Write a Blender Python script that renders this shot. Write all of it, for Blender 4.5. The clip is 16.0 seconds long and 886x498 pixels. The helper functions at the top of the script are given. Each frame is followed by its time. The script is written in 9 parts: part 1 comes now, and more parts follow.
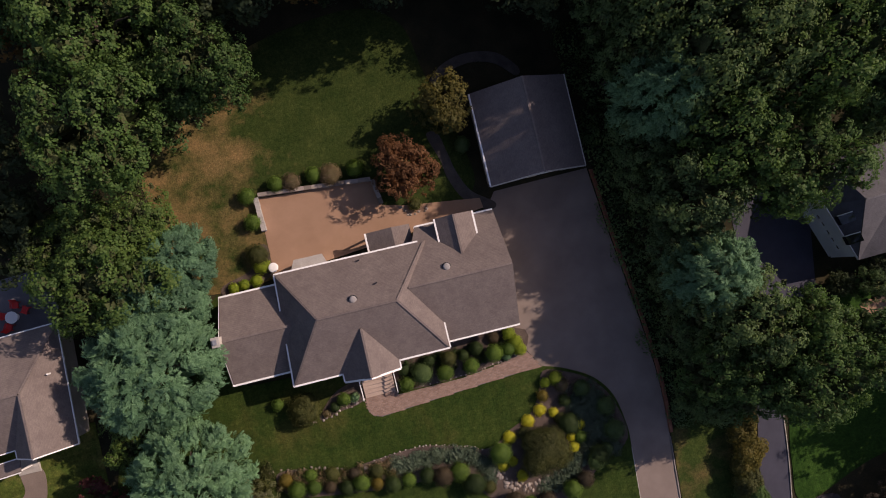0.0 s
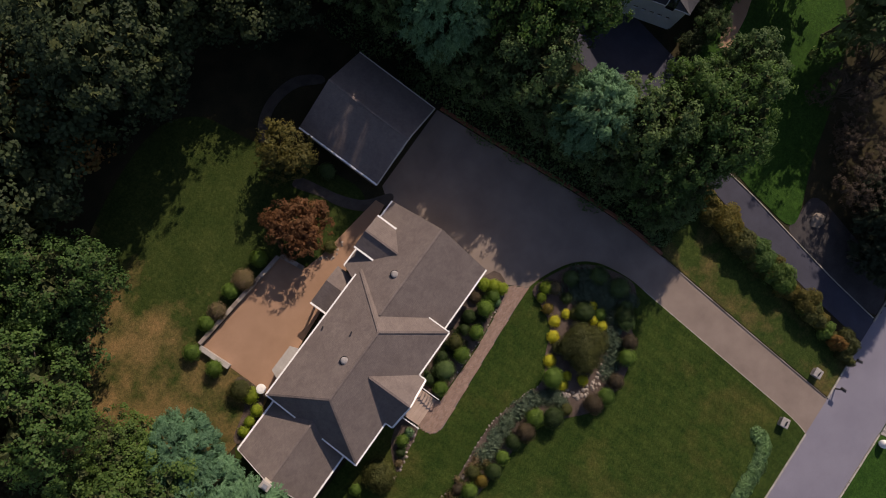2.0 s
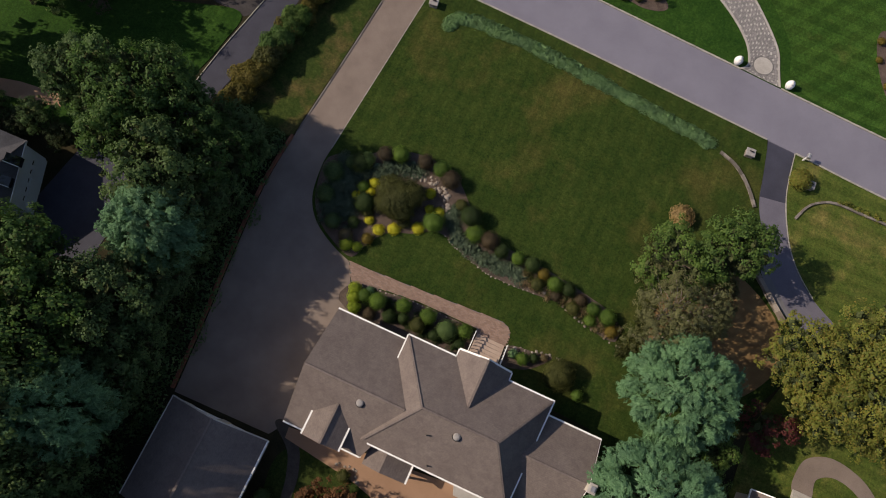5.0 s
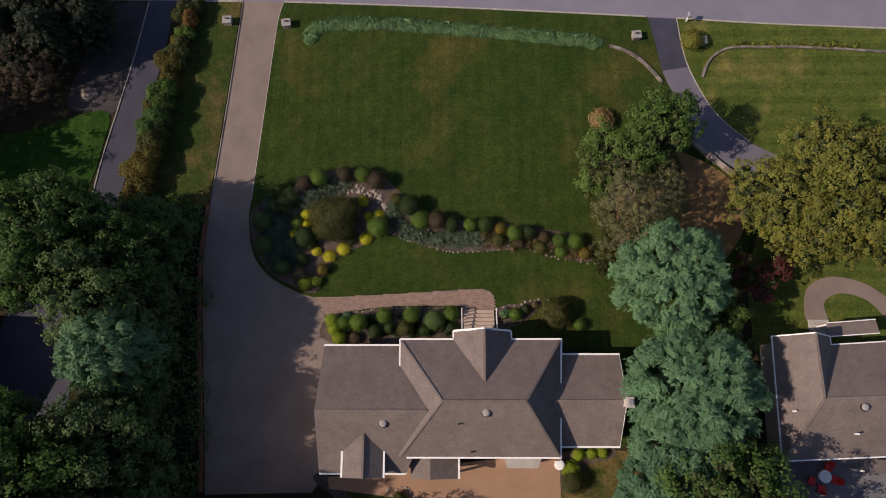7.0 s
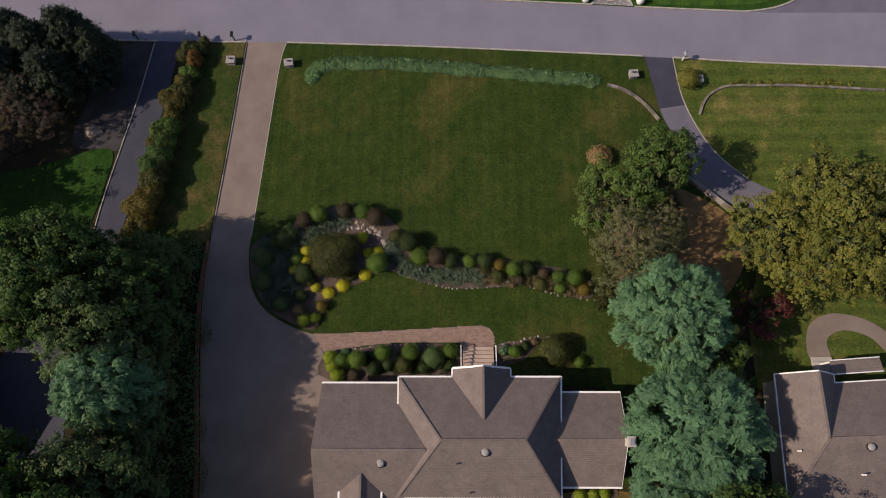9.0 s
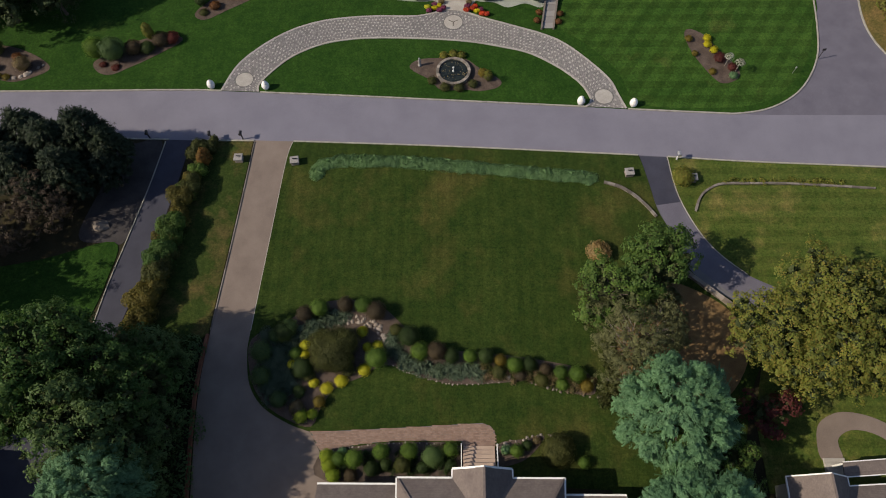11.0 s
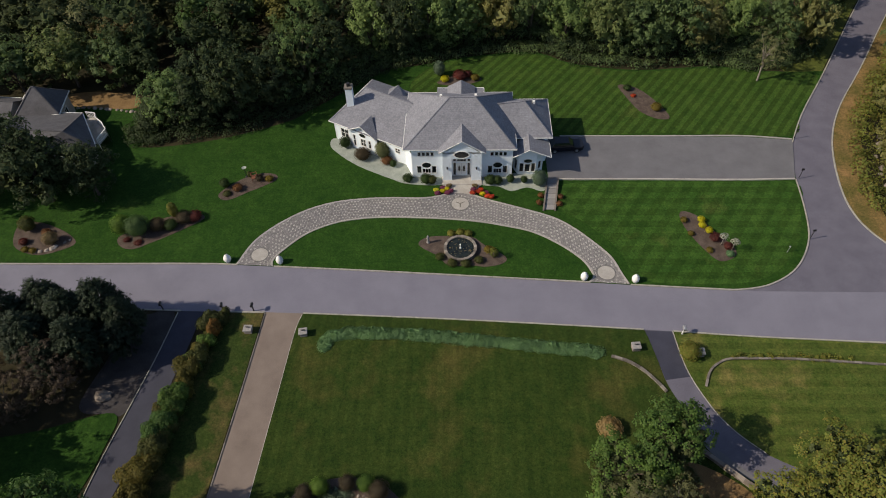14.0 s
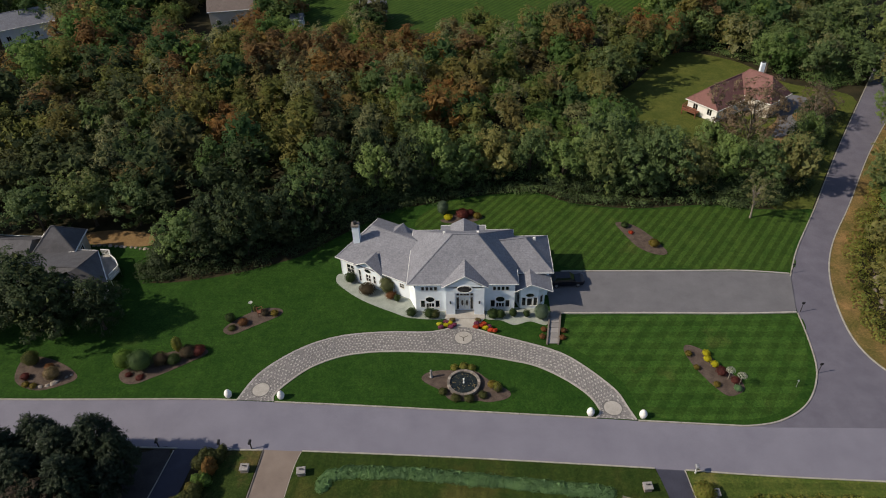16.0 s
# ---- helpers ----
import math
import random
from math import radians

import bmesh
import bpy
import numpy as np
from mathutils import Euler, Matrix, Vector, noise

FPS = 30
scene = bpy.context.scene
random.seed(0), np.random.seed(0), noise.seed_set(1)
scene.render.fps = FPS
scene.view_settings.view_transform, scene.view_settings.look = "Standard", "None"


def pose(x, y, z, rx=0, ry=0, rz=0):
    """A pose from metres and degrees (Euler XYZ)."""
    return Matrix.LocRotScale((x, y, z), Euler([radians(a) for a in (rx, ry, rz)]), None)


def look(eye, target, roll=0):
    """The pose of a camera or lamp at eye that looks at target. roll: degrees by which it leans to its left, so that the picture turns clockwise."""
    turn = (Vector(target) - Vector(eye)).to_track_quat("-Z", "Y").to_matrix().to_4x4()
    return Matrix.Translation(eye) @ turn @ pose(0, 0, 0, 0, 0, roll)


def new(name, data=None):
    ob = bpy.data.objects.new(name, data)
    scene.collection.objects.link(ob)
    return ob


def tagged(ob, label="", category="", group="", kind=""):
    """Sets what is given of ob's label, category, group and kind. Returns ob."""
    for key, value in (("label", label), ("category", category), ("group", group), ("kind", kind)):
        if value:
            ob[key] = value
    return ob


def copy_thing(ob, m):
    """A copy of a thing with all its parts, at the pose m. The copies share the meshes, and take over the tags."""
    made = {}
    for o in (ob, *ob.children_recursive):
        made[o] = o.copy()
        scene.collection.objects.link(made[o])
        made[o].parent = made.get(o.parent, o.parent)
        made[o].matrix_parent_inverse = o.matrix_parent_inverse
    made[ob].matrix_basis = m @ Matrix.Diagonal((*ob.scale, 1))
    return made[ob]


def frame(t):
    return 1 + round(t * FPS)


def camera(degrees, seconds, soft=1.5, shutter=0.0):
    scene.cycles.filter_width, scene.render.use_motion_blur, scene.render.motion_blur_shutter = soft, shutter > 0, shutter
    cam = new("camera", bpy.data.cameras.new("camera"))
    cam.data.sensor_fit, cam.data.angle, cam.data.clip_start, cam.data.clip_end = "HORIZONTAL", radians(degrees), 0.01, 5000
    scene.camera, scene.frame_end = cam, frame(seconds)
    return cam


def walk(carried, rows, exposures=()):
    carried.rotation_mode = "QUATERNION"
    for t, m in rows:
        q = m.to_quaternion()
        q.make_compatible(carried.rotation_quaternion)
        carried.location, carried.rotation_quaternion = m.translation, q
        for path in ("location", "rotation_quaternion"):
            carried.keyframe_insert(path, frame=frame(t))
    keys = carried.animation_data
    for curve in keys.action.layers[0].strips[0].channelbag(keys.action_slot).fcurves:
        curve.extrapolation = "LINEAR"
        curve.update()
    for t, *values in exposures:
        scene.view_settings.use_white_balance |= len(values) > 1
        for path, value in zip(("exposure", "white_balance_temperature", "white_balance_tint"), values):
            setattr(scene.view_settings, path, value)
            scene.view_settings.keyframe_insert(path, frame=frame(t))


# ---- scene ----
EXPOSURE = 0.0
cam = camera(67.7, 16.0, 1.0)
PATH = [
    (0, (16.35, -38.261, 58.21), (16.142, -38.3, 56.221), 66.1),
    (0.5, (16.32, -38.395, 58.346), (16.064, -38.407, 56.362), 63.5),
    (1, (16.206, -38.48, 58.469), (15.921, -38.467, 56.49), 59.8),
    (1.5, (16.083, -38.556, 58.618), (15.768, -38.505, 56.643), 56.3),
    (2, (15.899, -38.489, 58.733), (15.565, -38.393, 56.764), 52.2),
    (2.5, (15.576, -38.116, 58.725), (15.228, -37.963, 56.761), 45.3),
    (3, (15.233, -37.824, 58.714), (14.888, -37.601, 56.757), 39.0),
    (3.5, (14.913, -37.567, 58.653), (14.601, -37.237, 56.705), 30.7),
    (4, (14.814, -37.275, 58.503), (14.569, -36.86, 56.562), 21.4),
    (4.5, (14.916, -36.968, 58.301), (14.726, -36.521, 56.361), 16.0),
    (5, (15.101, -36.811, 58.137), (14.973, -36.338, 56.198), 9.6),
    (5.2, (15.196, -36.799, 58.095), (15.094, -36.319, 56.157), 7.1),
    (7.3, (16.219, -37.391, 57.246), (16.191, -36.901, 55.308), -3.4),
    (7.5, (16.279, -37.421, 57.236), (16.249, -36.922, 55.3), -3.5),
    (8, (16.343, -37.396, 57.275), (16.313, -36.881, 55.343), -3.4),
    (8.5, (16.421, -37.296, 57.279), (16.388, -36.751, 55.355), -3.5),
    (10.8, (16.621, -36.933, 57.525), (16.58, -36.111, 55.702), -2.7),
    (11, (16.614, -36.927, 57.526), (16.573, -36.079, 55.715), -2.6),
    (11.5, (16.53, -37.038, 57.543), (16.488, -36.117, 55.767), -2.4),
    (12, (16.42, -37.231, 57.565), (16.376, -36.23, 55.834), -2.2),
    (12.5, (16.394, -37.354, 57.588), (16.348, -36.275, 55.904), -2.0),
    (13, (16.364, -37.485, 57.632), (16.316, -36.333, 55.998), -1.9),
    (13.5, (16.353, -37.535, 57.661), (16.301, -36.31, 56.081), -1.9),
    (14, (16.431, -37.536, 57.719), (16.375, -36.242, 56.195), -1.9),
    (14.5, (16.562, -37.59, 57.784), (16.505, -36.223, 56.325), -1.9),
    (15, (16.682, -37.73, 57.854), (16.62, -36.292, 56.465), -1.9),
    (15.5, (16.76, -37.976, 57.916), (16.693, -36.473, 56.598), -2.0),
    (16, (16.773, -38.271, 57.953), (16.701, -36.692, 56.727), -2.1),
]
walk(cam, [(t, look(eye, target, roll)) for t, eye, target, roll in PATH],
     [(0.0, EXPOSURE, 7020, 31), (1.5, EXPOSURE, 7030, 28), (3.2, EXPOSURE, 7050, 14), (5.0, EXPOSURE, 7000, 17), (8.0, EXPOSURE, 6950, 26), (11.0, EXPOSURE, 6850, 13), (16.0, EXPOSURE, 6800, 12)])

# ---- world, sun, exposure ----
SUN_AZ = (-0.97, -0.23)          # where the sun stands, on the plan
SUN_EL = 38.0
world = bpy.data.worlds.new("sky")
scene.world = world
world.use_nodes = True
wn = world.node_tree.nodes
sky = wn.new("ShaderNodeTexSky")
sky.sky_type = "NISHITA"
sky.sun_disc = False
sky.sun_elevation = radians(SUN_EL)
sky.dust_density = 0.8
sky.air_density = 0.9
sky.sun_rotation = math.atan2(SUN_AZ[0], SUN_AZ[1])
world.node_tree.links.new(sky.outputs[0], wn["Background"].inputs[0])
wn["Background"].inputs[1].default_value = 0.116

sun = new("sun", bpy.data.lights.new("sun", "SUN"))
sun.data.energy = 4.6
sun.data.angle = radians(0.55)
sun.data.color = (1.0, 0.905, 0.74)
ce, se = math.cos(radians(SUN_EL)), math.sin(radians(SUN_EL))
na = math.hypot(*SUN_AZ)
sun.matrix_world = look((SUN_AZ[0] / na * ce * 200, SUN_AZ[1] / na * ce * 200, se * 200), (0, 0, 0))


# ---- materials ----
def material(name, rough=0.8, metal=0.0, spec=0.3):
    m = bpy.data.materials.new(name)
    m.use_nodes = True
    nt = m.node_tree
    b = nt.nodes["Principled BSDF"]
    b.inputs["Roughness"].default_value = rough
    b.inputs["Metallic"].default_value = metal
    b.inputs["Specular IOR Level"].default_value = spec
    return m, nt, b


def world_xy(nt, angle=0.0, scale=(1, 1, 1)):
    """Position in metres, turned about z and scaled."""
    g = nt.nodes.new("ShaderNodeNewGeometry")
    mp = nt.nodes.new("ShaderNodeMapping")
    mp.inputs["Rotation"].default_value = (0, 0, radians(angle))
    mp.inputs["Scale"].default_value = scale
    nt.links.new(g.outputs["Position"], mp.inputs["Vector"])
    return mp.outputs["Vector"]


def noise_of(nt, vec, scale, detail=4.0, rough=0.6):
    n = nt.nodes.new("ShaderNodeTexNoise")
    n.inputs["Scale"].default_value = scale
    n.inputs["Detail"].default_value = detail
    n.inputs["Roughness"].default_value = rough
    nt.links.new(vec, n.inputs["Vector"])
    return n.outputs["Fac"]


def ramp(nt, fac, stops):
    r = nt.nodes.new("ShaderNodeValToRGB")
    while len(r.color_ramp.elements) < len(stops):
        r.color_ramp.elements.new(0.5)
    for e, (p, c) in zip(r.color_ramp.elements, stops):
        e.position = p
        e.color = (*c, 1) if len(c) == 3 else c
    nt.links.new(fac, r.inputs["Fac"])
    return r.outputs["Color"]


def blend(nt, fac, a, b, mode="MIX"):
    n = nt.nodes.new("ShaderNodeMix")
    n.data_type, n.blend_type = "RGBA", mode
    for value, socket in ((fac, n.inputs[0]), (a, n.inputs[6]), (b, n.inputs[7])):
        if hasattr(value, "is_output"):
            nt.links.new(value, socket)
        elif isinstance(value, tuple):
            socket.default_value = (*value, 1)
        else:
            socket.default_value = value
    return n.outputs[2]


def bump(nt, b, height, strength=0.4, distance=0.02):
    n = nt.nodes.new("ShaderNodeBump")
    n.inputs["Strength"].default_value = strength
    n.inputs["Distance"].default_value = distance
    nt.links.new(height, n.inputs["Height"])
    nt.links.new(n.outputs["Normal"], b.inputs["Normal"])


def speckled(name, dark, light, scale=3.0, fine=40.0, rough=0.85, strength=0.4, metal=0.0, stain=0.35, spec=0.3):
    """A surface mottled at two scales, with a fine relief."""
    m, nt, b = material(name, rough, metal, spec)
    v = world_xy(nt)
    big = noise_of(nt, v, scale, 5)
    small = noise_of(nt, v, fine, 3)
    base = ramp(nt, big, [(0.3, dark), (0.7, light)])
    grain = ramp(nt, small, [(0.25, (1 - stain,) * 3), (0.75, (1 + stain * 0.4,) * 3)])
    nt.links.new(blend(nt, 1.0, base, grain, "MULTIPLY"), b.inputs["Base Color"])
    bump(nt, b, small, strength)
    return m


def lawn(name, dark, mid, dry, dryness=0.5, stripe=0.0, width=1.1, angle=0.0, cross=None, patch=0.09, slope=None):
    """Mown grass: tufts, worn dry patches and, where stripe is set, mowing stripes."""
    m, nt, b = material(name, 0.95, 0.0, 0.1)
    v = world_xy(nt)
    big = noise_of(nt, v, patch, 5, 0.65)
    med = noise_of(nt, v, 0.9, 6, 0.7)
    small = noise_of(nt, v, 8.0, 4, 0.75)
    col = ramp(nt, med, [(0.3, dark), (0.72, mid)])
    if slope:
        # the ground dries out towards one side of the plot
        sep = nt.nodes.new("ShaderNodeSeparateXYZ")
        nt.links.new(v, sep.inputs[0])
        fall = nt.nodes.new("ShaderNodeMapRange")
        fall.inputs[1].default_value, fall.inputs[2].default_value = slope
        fall.inputs[3].default_value, fall.inputs[4].default_value = -0.12, 0.16
        nt.links.new(sep.outputs["X"], fall.inputs[0])
        add = nt.nodes.new("ShaderNodeMath")
        add.operation = "ADD"
        nt.links.new(big, add.inputs[0])
        nt.links.new(fall.outputs[0], add.inputs[1])
        big = add.outputs[0]
    dry_mask = ramp(nt, big, [(dryness, (0, 0, 0)), (min(dryness + 0.22, 1.0), (1, 1, 1))])
    col = blend(nt, dry_mask, col, dry)
    for a in ([angle] if cross is None else [angle, cross]):
        if stripe <= 0:
            break
        w = nt.nodes.new("ShaderNodeTexWave")
        w.inputs["Scale"].default_value = 0.314 / width
        w.inputs["Distortion"].default_value = 0.25
        w.inputs["Detail Scale"].default_value = 0.4
        nt.links.new(world_xy(nt, a), w.inputs["Vector"])
        s = ramp(nt, w.outputs["Fac"], [(0.42, (1 - stripe,) * 3), (0.58, (1 + stripe,) * 3)])
        col = blend(nt, 1.0, col, s, "MULTIPLY")
    for sc in ((0.22, 2.6, 1), (2.9, 0.25, 1)):
        # mower streaks along and across
        streak = noise_of(nt, world_xy(nt, angle, sc), 1.0, 4, 0.7)
        col = blend(nt, 1.0, col, ramp(nt, streak, [(0.3, (0.91, 0.93, 0.92)), (0.7, (1.10, 1.07, 1.06))]), "MULTIPLY")
    tuft = noise_of(nt, v, 3.6, 4, 0.7)
    col = blend(nt, 1.0, col, ramp(nt, tuft, [(0.3, (0.78, 0.82, 0.80)), (0.7, (1.24, 1.17, 1.18))]), "MULTIPLY")
    zone = noise_of(nt, v, 0.28, 3, 0.55)
    col = blend(nt, 1.0, col, ramp(nt, zone, [(0.32, (0.80, 0.86, 0.82)), (0.68, (1.20, 1.12, 1.14))]), "MULTIPLY")
    grain = ramp(nt, small, [(0.3, (0.58, 0.6, 0.58)), (0.7, (1.38, 1.36, 1.32))])
    col = blend(nt, 1.0, col, grain, "MULTIPLY")
    nt.links.new(col, b.inputs["Base Color"])
    bump(nt, b, small, 0.9, 0.06)
    return m


def shingle(name, dark, light, course=0.075, tab=0.07):
    """Asphalt shingles: courses follow the contour lines of the slope, tabs differ."""
    m, nt, b = material(name, 0.9, 0.0, 0.2)
    g = nt.nodes.new("ShaderNodeNewGeometry")
    sep = nt.nodes.new("ShaderNodeSeparateXYZ")
    nt.links.new(g.outputs["Position"], sep.inputs[0])
    z = nt.nodes.new("ShaderNodeMath")
    z.operation = "DIVIDE"
    z.inputs[1].default_value = course
    nt.links.new(sep.outputs["Z"], z.inputs[0])
    fl = nt.nodes.new("ShaderNodeMath")
    fl.operation = "FLOOR"
    nt.links.new(z.outputs[0], fl.inputs[0])
    fr = nt.nodes.new("ShaderNodeMath")
    fr.operation = "FRACT"
    nt.links.new(z.outputs[0], fr.inputs[0])
    comb = nt.nodes.new("ShaderNodeCombineXYZ")
    mul = nt.nodes.new("ShaderNodeMath")
    mul.operation = "MULTIPLY"
    mul.inputs[1].default_value = 7.31
    nt.links.new(fl.outputs[0], mul.inputs[0])
    nt.links.new(sep.outputs["X"], comb.inputs[0])
    nt.links.new(sep.outputs["Y"], comb.inputs[1])
    nt.links.new(mul.outputs[0], comb.inputs[2])
    tabs = noise_of(nt, comb.outputs[0], 5.0, 1, 0.5)
    v = world_xy(nt)
    big = noise_of(nt, v, 0.45, 5, 0.65)
    fine = noise_of(nt, v, 30, 2)
    col = ramp(nt, big, [(0.3, dark), (0.72, light)])
    col = blend(nt, 1.0, col, ramp(nt, tabs, [(0.3, (1 - tab,) * 3), (0.7, (1 + tab,) * 3)]), "MULTIPLY")
    col = blend(nt, 1.0, col, ramp(nt, fr.outputs[0], [(0.0, (0.84,) * 3), (0.22, (1.0,) * 3)]), "MULTIPLY")
    col = blend(nt, 1.0, col, ramp(nt, fine, [(0.3, (0.85,) * 3), (0.7, (1.1,) * 3)]), "MULTIPLY")
    # dark weather stains
    stain = noise_of(nt, v, 1.5, 6, 0.75)
    col = blend(nt, 1.0, col, ramp(nt, stain, [(0.34, (0.84, 0.83, 0.84)), (0.58, (1.03, 1.02, 1.02))]), "MULTIPLY")
    nt.links.new(col, b.inputs["Base Color"])
    bump(nt, b, fr.outputs[0], 0.5, 0.012)
    return m


def foliage(name, colours, through_light=0.42, rough=0.65, patch=0.5):
    """Leaves: each its own tint, whole boughs lighter or darker, some light passing through."""
    m, nt, b = material(name, rough, 0.0, 0.25)
    g = nt.nodes.new("ShaderNodeNewGeometry")
    n = len(colours)
    mean = [sum(c[k] for c in colours) / n for k in range(3)]
    colours = [tuple(mean[k] + 0.68 * (c[k] - mean[k]) for k in range(3)) for c in colours]
    col = ramp(nt, g.outputs["Random Per Island"], [(i / max(n - 1, 1), c) for i, c in enumerate(colours)])
    oi = nt.nodes.new("ShaderNodeObjectInfo")
    big = noise_of(nt, world_xy(nt), patch, 3, 0.6)
    col = blend(nt, 1.0, col, ramp(nt, big, [(0.3, (0.68, 0.7, 0.7)), (0.7, (1.25, 1.2, 1.1))]), "MULTIPLY")
    col = blend(nt, 1.0, col, ramp(nt, oi.outputs["Random"], [(0, (0.85, 0.88, 0.9)), (1, (1.15, 1.1, 1.0))]), "MULTIPLY")
    nt.links.new(col, b.inputs["Base Color"])
    tr = nt.nodes.new("ShaderNodeBsdfTranslucent")
    nt.links.new(col, tr.inputs["Color"])
    mx = nt.nodes.new("ShaderNodeMixShader")
    mx.inputs[0].default_value = through_light
    nt.links.new(b.outputs[0], mx.inputs[1])
    nt.links.new(tr.outputs[0], mx.inputs[2])
    nt.links.new(mx.outputs[0], nt.nodes["Material Output"].inputs["Surface"])
    return m


def woodland(name, stops):
    """Leaves of a joined wood: every tree its own shade, its boughs lighter or darker."""
    m, nt, b = material(name, 0.75, 0.0, 0.15)
    hue = nt.nodes.new("ShaderNodeAttribute")
    hue.attribute_name = "tree_tint"
    g = nt.nodes.new("ShaderNodeNewGeometry")
    v = world_xy(nt)
    col = ramp(nt, hue.outputs["Fac"], stops)
    col = blend(nt, 1.0, col, ramp(nt, g.outputs["Random Per Island"], [(0, (0.93, 0.94, 0.93)), (1, (1.07, 1.06, 1.05))]), "MULTIPLY")
    col = blend(nt, 1.0, col, ramp(nt, noise_of(nt, v, 0.4, 3, 0.6), [(0.3, (0.82, 0.84, 0.84)), (0.7, (1.18, 1.15, 1.1))]), "MULTIPLY")
    nt.links.new(col, b.inputs["Base Color"])
    tr = nt.nodes.new("ShaderNodeBsdfTranslucent")
    nt.links.new(col, tr.inputs["Color"])
    mx = nt.nodes.new("ShaderNodeMixShader")
    mx.inputs[0].default_value = 0.6
    nt.links.new(b.outputs[0], mx.inputs[1])
    nt.links.new(tr.outputs[0], mx.inputs[2])
    nt.links.new(mx.outputs[0], nt.nodes["Material Output"].inputs["Surface"])
    return m


def pieces(name, stops, rough=0.85, fine=25.0):
    """Separate stones or bricks, each its own shade."""
    m, nt, b = material(name, rough, 0.0, 0.25)
    g = nt.nodes.new("ShaderNodeNewGeometry")
    oi = nt.nodes.new("ShaderNodeObjectInfo")
    add = nt.nodes.new("ShaderNodeMath")
    add.operation = "ADD"
    nt.links.new(g.outputs["Random Per Island"], add.inputs[0])
    nt.links.new(oi.outputs["Random"], add.inputs[1])
    fr = nt.nodes.new("ShaderNodeMath")
    fr.operation = "FRACT"
    nt.links.new(add.outputs[0], fr.inputs[0])
    col = ramp(nt, fr.outputs[0], stops)
    v = world_xy(nt)
    small = noise_of(nt, v, fine, 3)
    col = blend(nt, 1.0, col, ramp(nt, small, [(0.25, (0.75,) * 3), (0.75, (1.15,) * 3)]), "MULTIPLY")
    nt.links.new(col, b.inputs["Base Color"])
    bump(nt, b, small, 0.5)
    return m


M_GROUND = speckled("forest_floor", (0.020, 0.021, 0.012), (0.050, 0.042, 0.022), 0.35, 9.0, 0.95, 0.9, stain=0.5, spec=0.1)
M_DIRT = speckled("leaf_litter_soil", (0.170, 0.106, 0.050), (0.265, 0.172, 0.082), 0.8, 12.0, 0.95, 0.9, stain=0.5, spec=0.1)
M_MULCH = speckled("bark_mulch", (0.072, 0.054, 0.045), (0.130, 0.100, 0.084), 1.2, 18.0, 0.95, 0.9, stain=0.5, spec=0.1)
M_LAWN = lawn("front_lawn", (0.0170, 0.0370, 0.0075), (0.0335, 0.0535, 0.0112), (0.076, 0.070, 0.021), 0.54, 0.05, 1.25, 0.0)
M_LAWN_DRY = lawn("dry_lawn", (0.040, 0.074, 0.014), (0.084, 0.102, 0.024), (0.165, 0.138, 0.052), 0.52, 0.09, 1.4, 90.0, patch=0.14)
M_VERGE_DRY = lawn("parched_verge", (0.085, 0.080, 0.024), (0.130, 0.108, 0.038), (0.215, 0.140, 0.062), 0.40, patch=0.2)
M_LAWN_FAR = lawn("olive_lawn", (0.060, 0.078, 0.018), (0.085, 0.102, 0.024), (0.12, 0.11, 0.04), 0.6)
M_LAWN_REAR = lawn("rear_lawn", (0.022, 0.040, 0.010), (0.038, 0.055, 0.014), (0.17, 0.118, 0.052), 0.54, slope=(19.5, 26.0), patch=0.22)
M_LAWN_LUSH = lawn("lush_lawn", (0.0130, 0.043, 0.0070), (0.0250, 0.067, 0.0105), (0.050, 0.074, 0.018), 0.62)
M_LAWN_STRIPE = lawn("striped_lawn", (0.024, 0.054, 0.010), (0.040, 0.080, 0.014), (0.075, 0.085, 0.024), 0.60, 0.19, 1.3, 36.0)
M_LAWN_CHECK = lawn("chequered_lawn", (0.021, 0.056, 0.010), (0.036, 0.084, 0.014), (0.085, 0.088, 0.026), 0.57, 0.11, 1.9, 34.0, 90.0)
M_ROAD = speckled("worn_asphalt", (0.158, 0.154, 0.196), (0.192, 0.188, 0.234), 0.25, 30.0, 0.88, 0.4, stain=0.2)
M_ROAD_DARK = speckled("dark_asphalt", (0.108, 0.103, 0.134), (0.145, 0.139, 0.175), 0.4, 30.0, 0.85, 0.4, stain=0.25)
M_SEALED = speckled("sealed_asphalt", (0.034, 0.036, 0.054), (0.050, 0.052, 0.076), 0.5, 30.0, 0.8, 0.3, stain=0.25)
M_DRIVE = speckled("tan_chip_seal_drive", (0.166, 0.132, 0.113), (0.226, 0.183, 0.158), 0.35, 24.0, 0.9, 0.5, stain=0.25)
M_PAD = speckled("grey_asphalt_pad", (0.120, 0.119, 0.130), (0.155, 0.153, 0.166), 0.4, 26.0, 0.9, 0.4, stain=0.2)
M_KERB = speckled("granite_kerb", (0.26, 0.25, 0.22), (0.40, 0.38, 0.33), 1.5, 20.0, 0.85, 0.4, stain=0.3)
M_PATIO = speckled("tan_patio_paving", (0.27, 0.165, 0.105), (0.33, 0.205, 0.135), 0.5, 20.0, 0.85, 0.4, stain=0.2)
M_BRICK = pieces("walk_brick", [(0, (0.215, 0.142, 0.112)), (0.5, (0.255, 0.172, 0.136)), (1, (0.295, 0.205, 0.165))])
# gravel darkened further to carry the pines' shade in its colour
M_VERGE = speckled("shade_toned_gravel", (0.036, 0.033, 0.035), (0.060, 0.055, 0.057), 0.8, 14.0, 0.95, 0.7, stain=0.4)
